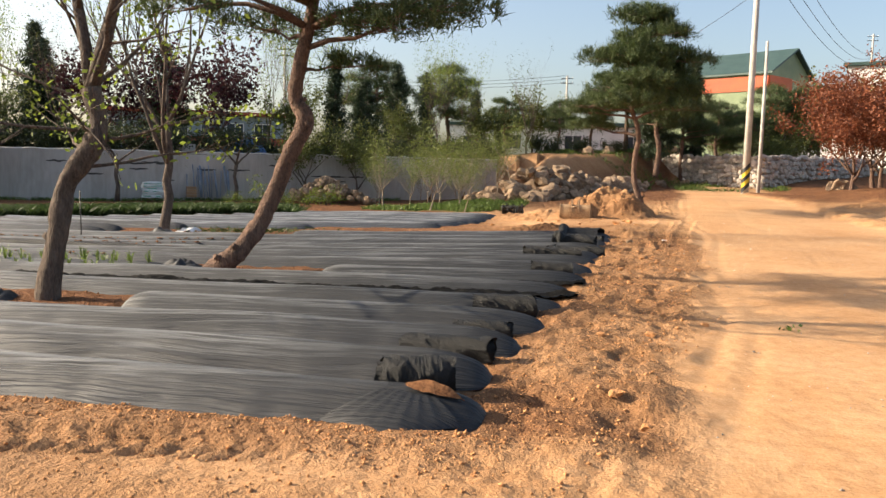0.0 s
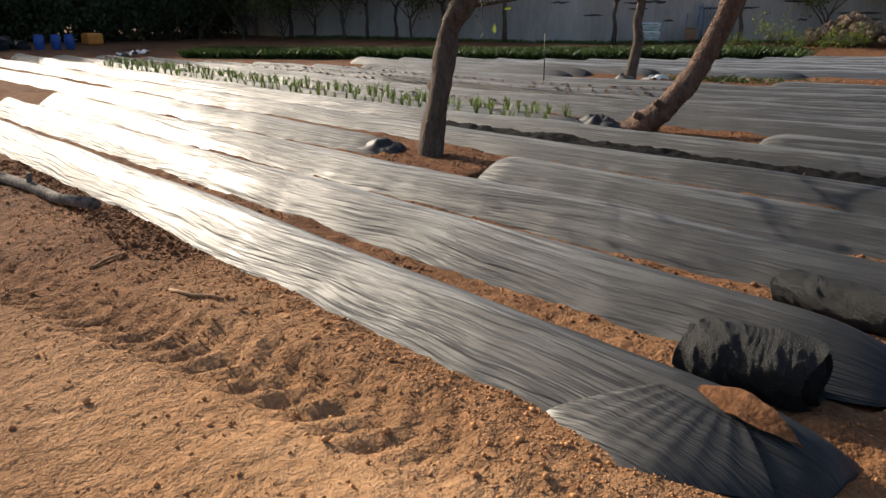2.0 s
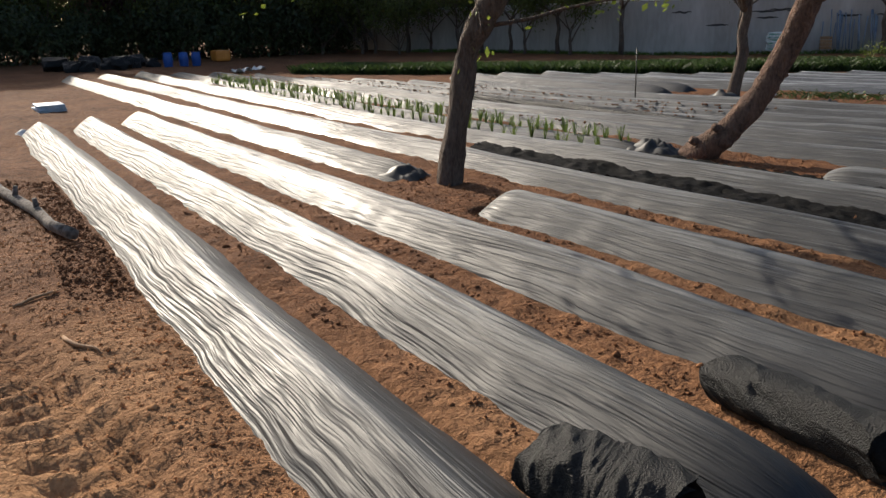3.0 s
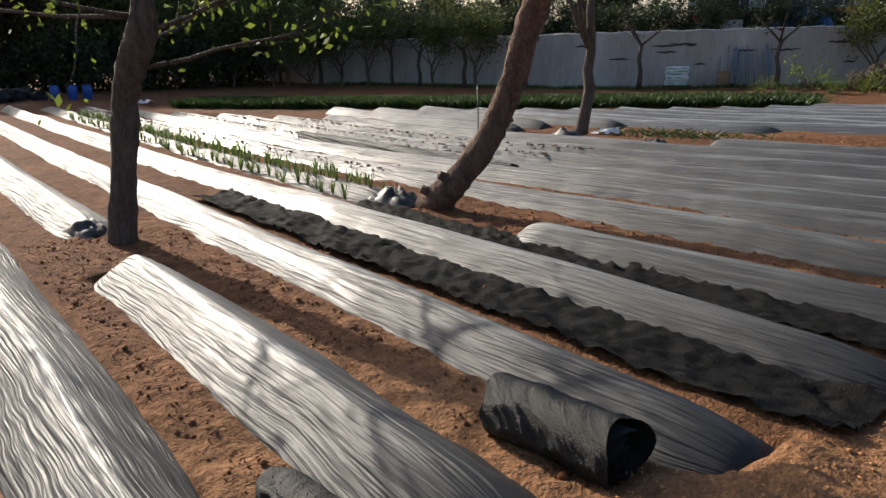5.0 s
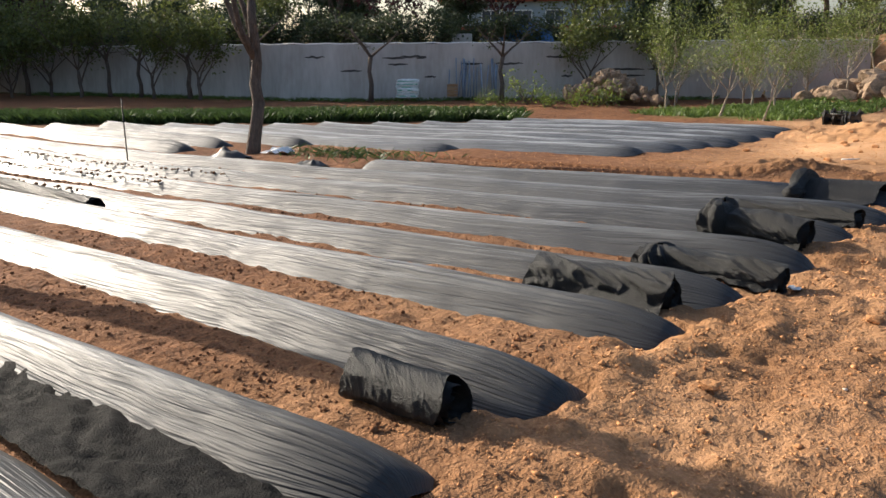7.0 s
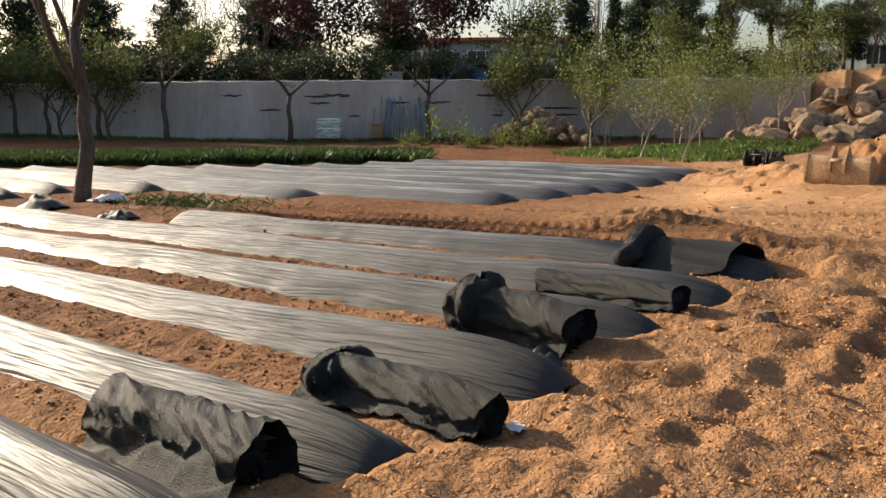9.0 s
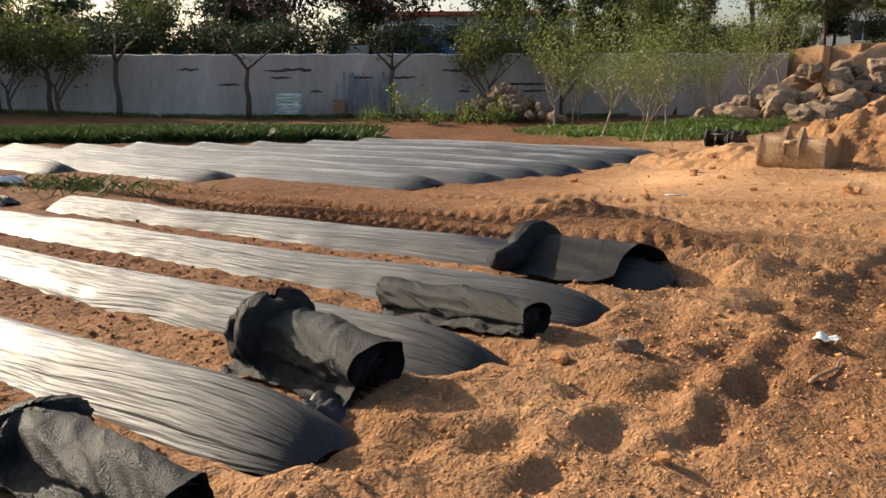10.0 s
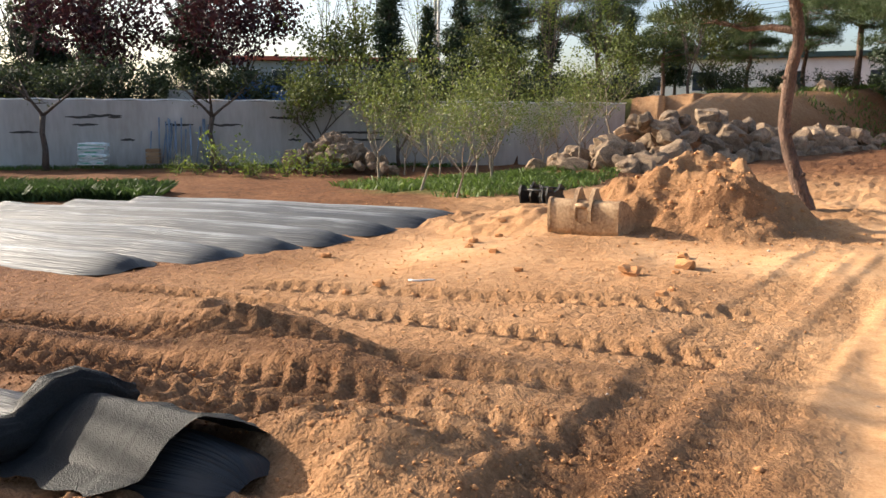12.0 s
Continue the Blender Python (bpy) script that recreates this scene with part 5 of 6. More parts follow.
for k in range(14):
    x = -24 + 1.1 * k
    y = float(np.interp(x, [p[0] for p in WALL], [p[1] for p in WALL])) + wr.uniform(4.5, 9.0)
    spread_copy(hedge, x, y, wr.uniform(0.7, 1.0), wr.uniform(0, 6), wr.uniform(0.6, 0.8))
# tall shelter trees that shade the field's far corner
for k in range(11):
    spread_copy((fir_a, plum, fir_b, pine_far)[k % 4], -49 - wr.uniform(0, 6), 16.5 + 1.0 * k, wr.uniform(1.6, 1.9), wr.uniform(0, 6), 1.05, z=0.0)
for k in range(16):
    spread_copy(hedge, -40 - wr.uniform(0, 4), -10 + 2.0 * k, wr.uniform(1.3, 1.8), wr.uniform(0, 6), 1.1, z=-0.25)
for x, y in ((-14.0, 43.0), (-11.8, 44.6), (-10.0, 46.0), (-16.4, 42.0), (-8.6, 47.6), (-5.8, 51.5), (-3.6, 53.0), (-1.6, 54.0)):
    spread_copy(hedge, x, y, wr.uniform(0.6, 0.9), wr.uniform(0, 6), 0.9)

maple = leafy_tree("red_maple", (10.2, 41.6, 0.15), "red-leaved maple with dense spreading crown", 321, 5.4, 0.15, MAPLE, 12000, 0.14, fork=0.26, levels=2, kids=5, spread=0.75, group="red maples", clump=0.2, bark=PINE_BARK)
spread_copy(maple, 12.0, 44.8, 0.95, 2.0)
spread_copy(maple, 12.9, 46.6, 1.0, 4.0)
spread_copy(maple, 14.2, 42.2, 1.05, 1.0)


# ---- stones ----
def stone_mesh(name, seed, mat, cuts=2, rough=0.28):
    bm = bmesh.new()
    bmesh.ops.create_icosphere(bm, subdivisions=cuts, radius=1.0)
    for v in bm.verts:
        k = noise.noise(v.co * 1.1 + Vector((seed * 7.1, 0, 0))) * rough * 1.6 + noise.noise(v.co * 2.6 + Vector((0, seed * 3.3, 0))) * rough * 0.5
        v.co *= 1 + k
        for axis in range(3):
            v.co[axis] = max(-0.80, min(0.80, v.co[axis]))
    me = bpy.data.meshes.new(name)
    bm.to_mesh(me)
    bm.free()
    me.materials.append(mat)
    return me


stones = [stone_mesh("boulder", 40 + k, STONE, 3, 0.36) for k in range(7)]
br = random.Random(77)


def boulder(x, y, z, s, k):
    ob = new("boulder", stones[k % 7])
    ob.matrix_world = Matrix.Translation((x, y, z)) @ Euler((br.uniform(-0.6, 0.6), br.uniform(-0.6, 0.6), br.uniform(0, 6.28))).to_matrix().to_4x4() @ Matrix.Diagonal((s * br.uniform(0.85, 1.4), s * br.uniform(0.8, 1.1), s * br.uniform(0.6, 0.9), 1))
    return tagged(ob, "rough tan-grey boulder in the bank's dry-stacked edging", "boulder", "boulders on the bank")


k = 0
for row in range(5):
    t = 0.13
    while t < 1.0:
        yy = 34.2 + 12.5 * t
        xx = float(np.interp(yy, [p[1] for p in BANK], [p[0] for p in BANK])) + 0.30
        back = 0.36 * row
        x, y = xx - back * 0.85 + br.uniform(-0.2, 0.2), yy + back * 0.4 + br.uniform(-0.2, 0.2)
        high = (5 if t < 0.4 else 4 if t < 0.6 else 3)
        if row < high and br.random() > 0.06:
            s = br.uniform(0.26, 0.50)
            boulder(x, y, 0.10 + 0.29 * row + br.uniform(-0.06, 0.1), s, k)
            k += 1
        t += br.uniform(0.045, 0.08)
for x, y, s in ((-4.0, 35.3, 0.24), (-4.3, 35.9, 0.2), (-3.4, 53.0, 0.5), (-0.6, 46.8, 0.4), (0.6, 49.2, 0.4), (1.6, 51.8, 0.4), (3.2, 54.0, 0.35), (4.4, 54.4, 0.3), (5.2, 54.0, 0.3), (10.2, 43.2, 0.6), (-3.0, 50.5, 0.5), (-1.8, 52.0, 0.45)):
    boulder(x, y, ground_z(x, y) + 0.18 * s, s, k)
    k += 1

for q in range(30):
    x, y = br.uniform(-7.2, -3.9), br.uniform(34.2, 37.6)
    s = br.uniform(0.28, 0.5)
    boulder(x, y, ground_z(x, y) + 0.25 * s, s, k)
    k += 1

small = [stone_mesh("rubble_stone", 60 + q, STONE, 1, 0.35) for q in range(5)]
for q in range(170):
    a, r = br.uniform(0, 6.28), abs(br.gauss(0, 0.6))
    x, y = -14.3 + 1.75 * r * math.cos(a), 34.6 + r * math.sin(a) * 1.1
    h = max(0.0, 1.05 * (1 - r / 1.4))
    ob = new("rubble_stone", small[q % 5])
    s = br.uniform(0.12, 0.25)
    ob.matrix_world = Matrix.Translation((x, y, -0.28 + h * br.uniform(0.5, 1.0))) @ Euler((br.uniform(0, 3), br.uniform(0, 3), br.uniform(0, 3))).to_matrix().to_4x4() @ Matrix.Diagonal((s * 1.3, s, s * 0.9, 1))
    tagged(ob, "fist-sized grey field stone on a heap by the wall", "stone", "heap of field stones")

ICO_V = np.array([(1, 0, 0), (-1, 0, 0), (0, 1, 0), (0, -1, 0), (0, 0, 1), (0, 0, -1)], float)
ICO_F = np.array([(0, 2, 4), (2, 1, 4), (1, 3, 4), (3, 0, 4), (2, 0, 5), (1, 2, 5), (3, 1, 5), (0, 3, 5)])


def lumps(name, xs, ys, sizes, mat, label, category, seed, sink=0.3):
    """Many small irregular lumps on the ground, joined."""
    nr = np.random.default_rng(seed)
    n = len(xs)
    base = ICO_V[None] * nr.uniform(0.55, 1.2, (n, len(ICO_V), 1)) * nr.uniform(0.7, 1.3, (n, 1, 3))
    v = base * sizes[:, None, None]
    v[:, :, 2] *= 0.8
    v[:, :, 0] += xs[:, None]
    v[:, :, 1] += ys[:, None]
    v[:, :, 2] += (height(xs, ys) + sizes * (0.6 - sink))[:, None]
    f = (ICO_F[None] + (np.arange(n) * len(ICO_V))[:, None, None]).reshape(-1)
    me = bpy.data.meshes.new(name)
    me.vertices.add(n * len(ICO_V))
    me.vertices.foreach_set("co", v.astype(np.float32).ravel())
    me.loops.add(len(f))
    me.loops.foreach_set("vertex_index", f.astype(np.int32))
    me.polygons.add(len(f) // 3)
    me.polygons.foreach_set("loop_start", np.arange(0, len(f), 3, dtype=np.int32))
    me.polygons.foreach_set("loop_total", np.full(len(f) // 3, 3, dtype=np.int32))
    me.update(calc_edges=True)
    me.materials.append(mat)
    ob = new(name, me)
    return tagged(ob, label, category, kind="stuff")


def scatter_clods():
    nr = np.random.default_rng(5)
    n = 110000
    x = np.concatenate([nr.uniform(-6.5, 1.2, n // 2), nr.uniform(-1.0, 1.0, n // 4), nr.uniform(-7, 1.5, n // 4)])
    y = np.concatenate([nr.uniform(2.2, 18, n // 2), nr.uniform(3.6, 18, n // 4), nr.uniform(16.8, 27, n // 4)])
    keep = (bed_mask(x, y, 0.05) < 0.2) & (x < road_edge(y) + nr.exponential(0.12, len(x))) & (nr.random(len(x)) < 0.35 + 0.65 * vnoise(x * 1.4, y * 1.4, 9))
    x, y = x[keep], y[keep]
    m = 9000
    x = np.concatenate([x, nr.uniform(-9, -0.6, m)])
    y = np.concatenate([y, 3.78 - nr.exponential(0.35, m) + 0.027 * (x[-m:] + 1)])
    s = np.clip(nr.lognormal(-4.95, 0.5, len(x)), 0.004, 0.032)
    pale = (x > -0.95) | (y > 17.2) | ((y < 3.3) & (x > -7)) | ((y < 4.0) & (x > -4.5))
    s = np.where(pale, s * 0.8, s)
    some = ~pale | (nr.random(len(x)) < 0.6)
    x, y, s, pale = x[some], y[some], s[some], pale[some]
    lumps("soil_clods", x[~pale], y[~pale], s[~pale], CLOD, "crumbled lumps of red-brown soil", "soil", 6)
    lumps("sandy_clods", x[pale], y[pale], s[pale], SAND_CLOD, "crumbled lumps of pale sandy soil", "soil", 8)
    # crumbled lumps on and round the spoil heap
    m = 1100
    x, y = nr.normal(-0.7, 0.85, m), nr.normal(25.1, 0.75, m)
    lumps("heap_clods", x, y, np.clip(nr.lognormal(-4.4, 0.5, m), 0.006, 0.045), SAND_CLOD, "broken crumbs of orange soil on the spoil heap", "soil", 18)
    m = 900
    x, y = nr.uniform(0.2, 6.0, m), nr.uniform(3, 24, m)
    lumps("road_grit", x, y, np.clip(nr.lognormal(-5.0, 0.4, m), 0.004, 0.02), RUBBLE, "loose grit and pebbles on the dirt road", "grit", 7)


scatter_clods()


# ---- turf, weeds and onions ----
def blades(name, x, y, z, tall, mat, label, category, seed, width=0.006, lean=0.4):
    nr = np.random.default_rng(seed)
    n = len(x)
    p = np.stack([x, y, z], -1)
    a = nr.normal(0, lean, (n, 3))
    a[:, 2] = 1
    b = nr.normal(0, 1, (n, 3))
    b[:, 2] = 0
    b /= np.linalg.norm(b, axis=1)[:, None] + 1e-9
    h = (tall * nr.uniform(0.5, 1.2, n))[:, None]
    w = width
    q = np.stack([p - b * w, p + b * w, p + a * h * 0.6 + b * w * 0.8, p + a * h * np.array([1.35, 1.35, 0.95])], 1).reshape(-1, 3)
    return tagged(quads_mesh(name, q, mat), label, category, kind="stuff")


def turf_patches():
    nr = np.random.default_rng(8)
    # orchard turf
    n = 26000
    x, y = nr.uniform(-12, -4.2, n), nr.uniform(27.6, 38.5, n)
    keep = (y > 28.0 + np.clip(-5.6 - x, -2, 9) * 0.42) & (y < 37.5 + np.clip(-4.6 - x, 0, 9) * -0.45) & (vnoise(x * 0.9, y * 0.9, 3) > 0.25) & (bank_side(x, y) < -0.2) & (np.hypot((x + 7.6) / 3.3, (y - 31.4 - 0.25 * (x + 7.6)) / 3.6) < 1)
    x, y = x[keep], y[keep]
    blades("orchard_grass", x, y, height(x, y), 0.16, GRASS, "bright green rough grass under the young trees", "grass", 9, 0.016)
    # strip of green crop at the far side of the field
    n = 44000
    t, off = nr.uniform(-0.6, 1.0, n), nr.uniform(0.3, 2.3, n)
    x, y = -20.4 + 9.3 * t - 0.65 * off, 16.9 + 8.0 * t + 0.76 * off
    blades("crop_strip", x, y, height(x, y), 0.30, CROP, "green grassy crop strip along the film beds", "grass", 10, 0.013)
    # weeds at the wall's foot
    n = 5000
    t = nr.uniform(0, 1, n)
    x = -38 + 26 * t
    y = np.interp(x, [p[0] for p in WALL], [p[1] for p in WALL]) - nr.exponential(0.35, n) - 0.05
    blades("wall_weeds", x, y, height(x, y), 0.16, GRASS, "low weeds at the foot of the concrete wall", "weeds", 11, 0.014)
    # on the plateau's rim
    n = 9000
    x, y = nr.uniform(-6, 9, n), nr.uniform(48, 60, n)
    keep = vnoise(x * 0.6, y * 0.6, 13) > 0.5
    x, y = x[keep], y[keep]
    blades("bank_grass", x, y, height(x, y), 0.22, GRASS, "rough green grass on the bank below the pines", "grass", 12, 0.02)
    # weeds by the tree in the field
    n = 420
    x, y = nr.normal(-9.2, 0.9, n), nr.normal(17.2, 0.35, n)
    blades("field_weeds", x, y, height(x, y), 0.12, CROP, "dry weeds on the bare strip by the field tree", "weeds", 14, 0.008, 0.8)


turf_patches()


def onion_plant(seed):
    nr = np.random.default_rng(seed)
    n = 9
    a = nr.uniform(0, 6.28, n)
    q = []
    for i in range(n):
        d = np.array([math.cos(a[i]), math.sin(a[i]), 0])
        s = np.array([-d[1], d[0], 0]) * 0.008
        h, r = nr.uniform(0.14, 0.30), nr.uniform(0.04, 0.18)
        p0, p1, p2 = d * 0.008, d * r * 0.45 + np.array([0, 0, h * 0.7]), d * r + np.array([0, 0, h * nr.uniform(0.6, 1.0)])
        q += [p0 - s, p0 + s, p1 + s, p1 - s, p1 - s, p1 + s, p2 + s * 0.2, p2 - s * 0.2]
    return np.array(q)


def plant_rows():
    kinds = [quads_mesh("onion_plant", onion_plant(900 + q), ONION) for q in range(4)]
    nr = np.random.default_rng(33)
    count = 0
    xl, yl, xr, yr, hw, h = BEDS[7]
    for off in (-0.24, 0.0, 0.22):
        x = xl + 5.0
        while x < xr - 0.35:
            yc = yl + (yr - yl) * (x - xl) / (xr - xl)
            y = yc + off + nr.uniform(-0.04, 0.04)
            ob = kinds[count] if count < 4 else new("onion_plant", kinds[count % 4].data)
            s = nr.uniform(0.65, 1.15)
            ob.matrix_world = Matrix.Translation((x, y, bed_top(7, x, y) - 0.01)) @ Matrix.Rotation(nr.uniform(0, 6.28), 4, 'Z') @ Matrix.Diagonal((s, s, s, 1))
            tagged(ob, "young green onion plant growing through the black film", "onion plant", "onion plants in the bed")
            count += 1
            x += nr.uniform(0.17, 0.34)
    # soil thrown over the edges of the planted beds
    for k in (9, 11, 12, 13):
        x = nr.uniform(BEDS[k][0] + 1, -8.0, 420)
        yc = BEDS[k][1] + (BEDS[k][3] - BEDS[k][1]) * (x - BEDS[k][0]) / (BEDS[k][2] - BEDS[k][0])
        x = np.round(x / 0.28) * 0.28 + nr.normal(0, 0.035, len(x))
        y = yc + np.sign(nr.normal(0, 1, len(x))) * 0.13 + nr.normal(0, 0.03, len(x))
        s = nr.uniform(0.01, 0.032, len(x))
        ob = lumps("planting_soil", x, y, s, CLOD, "small mounds of soil at planting holes in the film", "soil", 40 + k)
        ob.location.z = BEDS[k][5] + 0.02


plant_rows()

weed = shrub("broadleaf_weed", (-15.6, 31.4, -0.28), "light green broad-leaved weed clump by the stone heap", 341, 0.8, 0.9, SPRING, 300, 0.10, 6, "weed", group="broad-leaved weeds")
for k, (x, y) in enumerate(((-16.6, 31.2), (-15.0, 31.9), (-14.2, 32.2), (-13.6, 32.6), (-17.2, 30.8), (-14.6, 31.2), (-13.4, 33.4))):
    spread_copy(weed, x, y, 0.55 + 0.1 * (k % 4), k * 1.1)


# ---- things along the wall ----
def on_wall(x):
    """Point on the wall's third stretch and its turn."""
    (ax, ay), (bx, by) = WALL[2], WALL[3]
    t = (x - ax) / (bx - ax)
    return ay + (by - ay) * t, math.atan2(by - ay, bx - ax)


def sacks():
    y, turn = on_wall(-21.2)
    for k in range(6):
        bm = bmesh.new()
        bmesh.ops.create_cube(bm, size=1.0)
        bmesh.ops.subdivide_edges(bm, edges=bm.edges[:], cuts=4, use_grid_fill=True)
        for v in bm.verts:
            e = (1 - (2 * v.co.x) ** 4 * 0.5) * (1 - (2 * v.co.y) ** 4 * 0.4)
            v.co.z *= 0.35 + 0.65 * e
            v.co += Vector((noise.noise(v.co * 3 + Vector((k, 0, 0))), noise.noise(v.co * 3 + Vector((0, k, 0))), noise.noise(v.co * 4))) * 0.05
            v.co = Vector((v.co.x * 0.85, v.co.y * 0.5, v.co.z * 0.16))
        ob = smooth(part("fertiliser_sack", bm, SACK))
        ob.matrix_world = Matrix.Translation((-21.05 + 0.03 * (k % 3), y - 1.15 + 0.02 * (k % 2), -0.2 + 0.115 * k)) @ Matrix.Rotation(turn + 0.06 * ((k * 5) % 3 - 1), 4, 'Z')
        tagged(ob, "white and green plastic sack in a low stack", "sack", "stack of sacks by the wall")
        bm = bmesh.new()
        box(bm, (0.78, 0.006, 0.045), (0, -0.245, 0.0), bevel=0.002)
        part("printed_band", bm, GREEN_SACK, ob, "green printed band")


sacks()


def leaning_pipes():
    rng = random.Random(91)
    y, turn = on_wall(-19.7)
    d = Vector((math.cos(turn), math.sin(turn), 0))
    out = Vector((math.sin(turn), -math.cos(turn), 0))
    for k in range(22):
        t = rng.uniform(-1.15, 1.05)
        if 0.55 < t < 0.75:
            t += 0.25
        foot = Vector((-19.7, y, -0.27)) + d * t + out * rng.uniform(0.35, 0.6)
        top = Vector((-19.7, y, 0)) + d * (t + rng.uniform(-0.12, 0.12)) + out * 0.06 + Vector((0, 0, rng.uniform(0.7, 1.25)))
        s = Soup()
        s.add(*tube_data([foot, top], [0.024, 0.024], 8))
        ob = s.make("steel_pipe", PIPE)
        tagged(ob, "thin grey steel pipe leaning against the concrete wall", "pipe", "pipes leaning on the wall")
    bm = bmesh.new()
    ob = thing("wooden_crate", (-19.95, y - 0.95, -0.27), "small orange-brown wooden crate by the wall", "crate")
    ob.rotation_euler.z = turn
    for i in range(4):
        for sx, sy, ln, tn in ((0, -0.2, 0.42, 0), (0, 0.2, 0.42, 0), (-0.2, 0, 0.38, 1), (0.2, 0, 0.38, 1)):
            b2 = bmesh.new()
            box(b2, (ln, 0.02, 0.10), (sx, sy, 0.07 + 0.125 * i), Matrix.Rotation(math.pi / 2 * tn, 4, 'Z'), 0.004)
            part("slat", b2, WOOD, ob)
    bm.free()


leaning_pipes()


def wall_marks():
    """Cracks and holes with dark ends of timber in the wall's face."""
    rng = random.Random(17)
    for k in range(16):
        x = rng.uniform(-25.2, -12.5)
        (ax, ay), (bx, by) = (WALL[2], WALL[3]) if x < -17 else (WALL[3], WALL[4])
        t = (x - ax) / (bx - ax)
        turn = math.atan2(by - ay, bx - ax)
        y = ay + (by - ay) * t
        bm = bmesh.new()
        ln = rng.uniform(0.35, 1.3)
        bmesh.ops.create_grid(bm, x_segments=12, y_segments=2, size=0.5)
        for v in bm.verts:
            e = v.co.x + 0.5
            v.co = Vector((v.co.x * ln, -0.004, v.co.y * 0.06 * (0.4 + math.sin(math.pi * e)) + 0.05 * noise.noise(Vector((e * 4, k, 0)))))
        ob = part("crack", bm, STAIN, bpy.data.objects["wall_retaining"])
        ob.matrix_world = Matrix.Translation((x, y, rng.choice((0.5, 0.75, 1.0, 1.25, 1.3)))) @ Matrix.Rotation(turn, 4, 'Z')
    # barbed line along the top
    for (ax, ay), (bx, by) in zip(WALL[1:], WALL[2:]):
        n = 24
        pts = [(ax + (bx - ax) * i / n, ay + (by - ay) * i / n + 0.1, 1.83 + 0.02 * math.sin(i * 2.1)) for i in range(n + 1)]
        s = Soup()
        s.add(*tube_data(pts, [0.022] * (n + 1), 6))
        ob = s.make("top_hose", PAPER, bpy.data.objects["wall_retaining"])


wall_marks()


# ---- excavator bucket, hitch, kerb stone ----
def bucket():
    ob = thing("excavator_bucket", (-1.72, 23.95, ground_z(-1.72, 23.6) - 0.06), "rusty worn excavator bucket lying on the sand", "excavator bucket")
    ob.rotation_euler.z = radians(-2)
    w = 0.84
    prof = [(-0.25, 0.0), (-0.33, 0.05), (-0.36, 0.14), (-0.37, 0.40), (-0.345, 0.47), (-0.29, 0.49), (-0.10, 0.45), (0.20, 0.27), (0.38, 0.10), (0.42, 0.02)]
    inner = [(x * 0.93, z * 0.93 + 0.01) for x, z in prof]
    bm = bmesh.new()
    rows = []
    for yy in (-w / 2, w / 2):
        rows.append([bm.verts.new((yy, p[0], p[1])) for p in prof])
        rows.append([bm.verts.new((yy * 0.97, p[0], p[1])) for p in inner])
    for i in range(len(prof) - 1):
        bm.faces.new((rows[0][i], rows[0][i + 1], rows[2][i + 1], rows[2][i]))
        bm.faces.new((rows[1][i + 1], rows[1][i], rows[3][i], rows[3][i + 1]))
    smooth(part("shell", bm, STEEL, ob))
    for sgn in (-1, 1):
        bm = bmesh.new()
        a = [bm.verts.new((sgn * w / 2, p[0] * 1.03, p[1] * 1.03)) for p in prof]
        b = [bm.verts.new((sgn * (w / 2 + 0.035), p[0] * 1.03, p[1] * 1.03)) for p in prof]
        bm.faces.new(a)
        bm.faces.new(b[::-1])
        for i in range(len(prof)):
            j = (i + 1) % len(prof)
            bm.faces.new((a[i], a[j], b[j], b[i]))
        part("side_plate", bm, STEEL, ob)
        bm = bmesh.new()
        ear = [(-0.20, 0.36), (-0.36, 0.50), (-0.28, 0.62), (-0.20, 0.63), (-0.14, 0.55), (-0.06, 0.48), (0.00, 0.43), (-0.41, 0.38), (-0.40, 0.24)]
        order = [8, 7, 1, 2, 3, 4, 5, 6]
        a = [bm.verts.new((sgn * 0.10 - 0.025, ear[i][0], ear[i][1])) for i in order]
        b = [bm.verts.new((sgn * 0.10 + 0.025, ear[i][0], ear[i][1])) for i in order]
        bm.faces.new(a)
        bm.faces.new(b[::-1])
        for i in range(len(a)):
            j = (i + 1) % len(a)
            bm.faces.new((a[i], a[j], b[j], b[i]))
        part("hinge_ear", bm, STEEL, ob)
    s = Soup()
    s.add(*tube_data([(-0.09, -0.36, 0.42), (0.09, -0.36, 0.42)], [0.035, 0.035], 10))
    s.make("cross_tube", STEEL, ob)
    for i in range(5):
        bm = bmesh.new()
        box(bm, (0.07, 0.16, 0.03), (-0.38 + 0.19 * i, 0.45, 0.02), bevel=0.008)
        part("tooth", bm, STEEL, ob)


bucket()


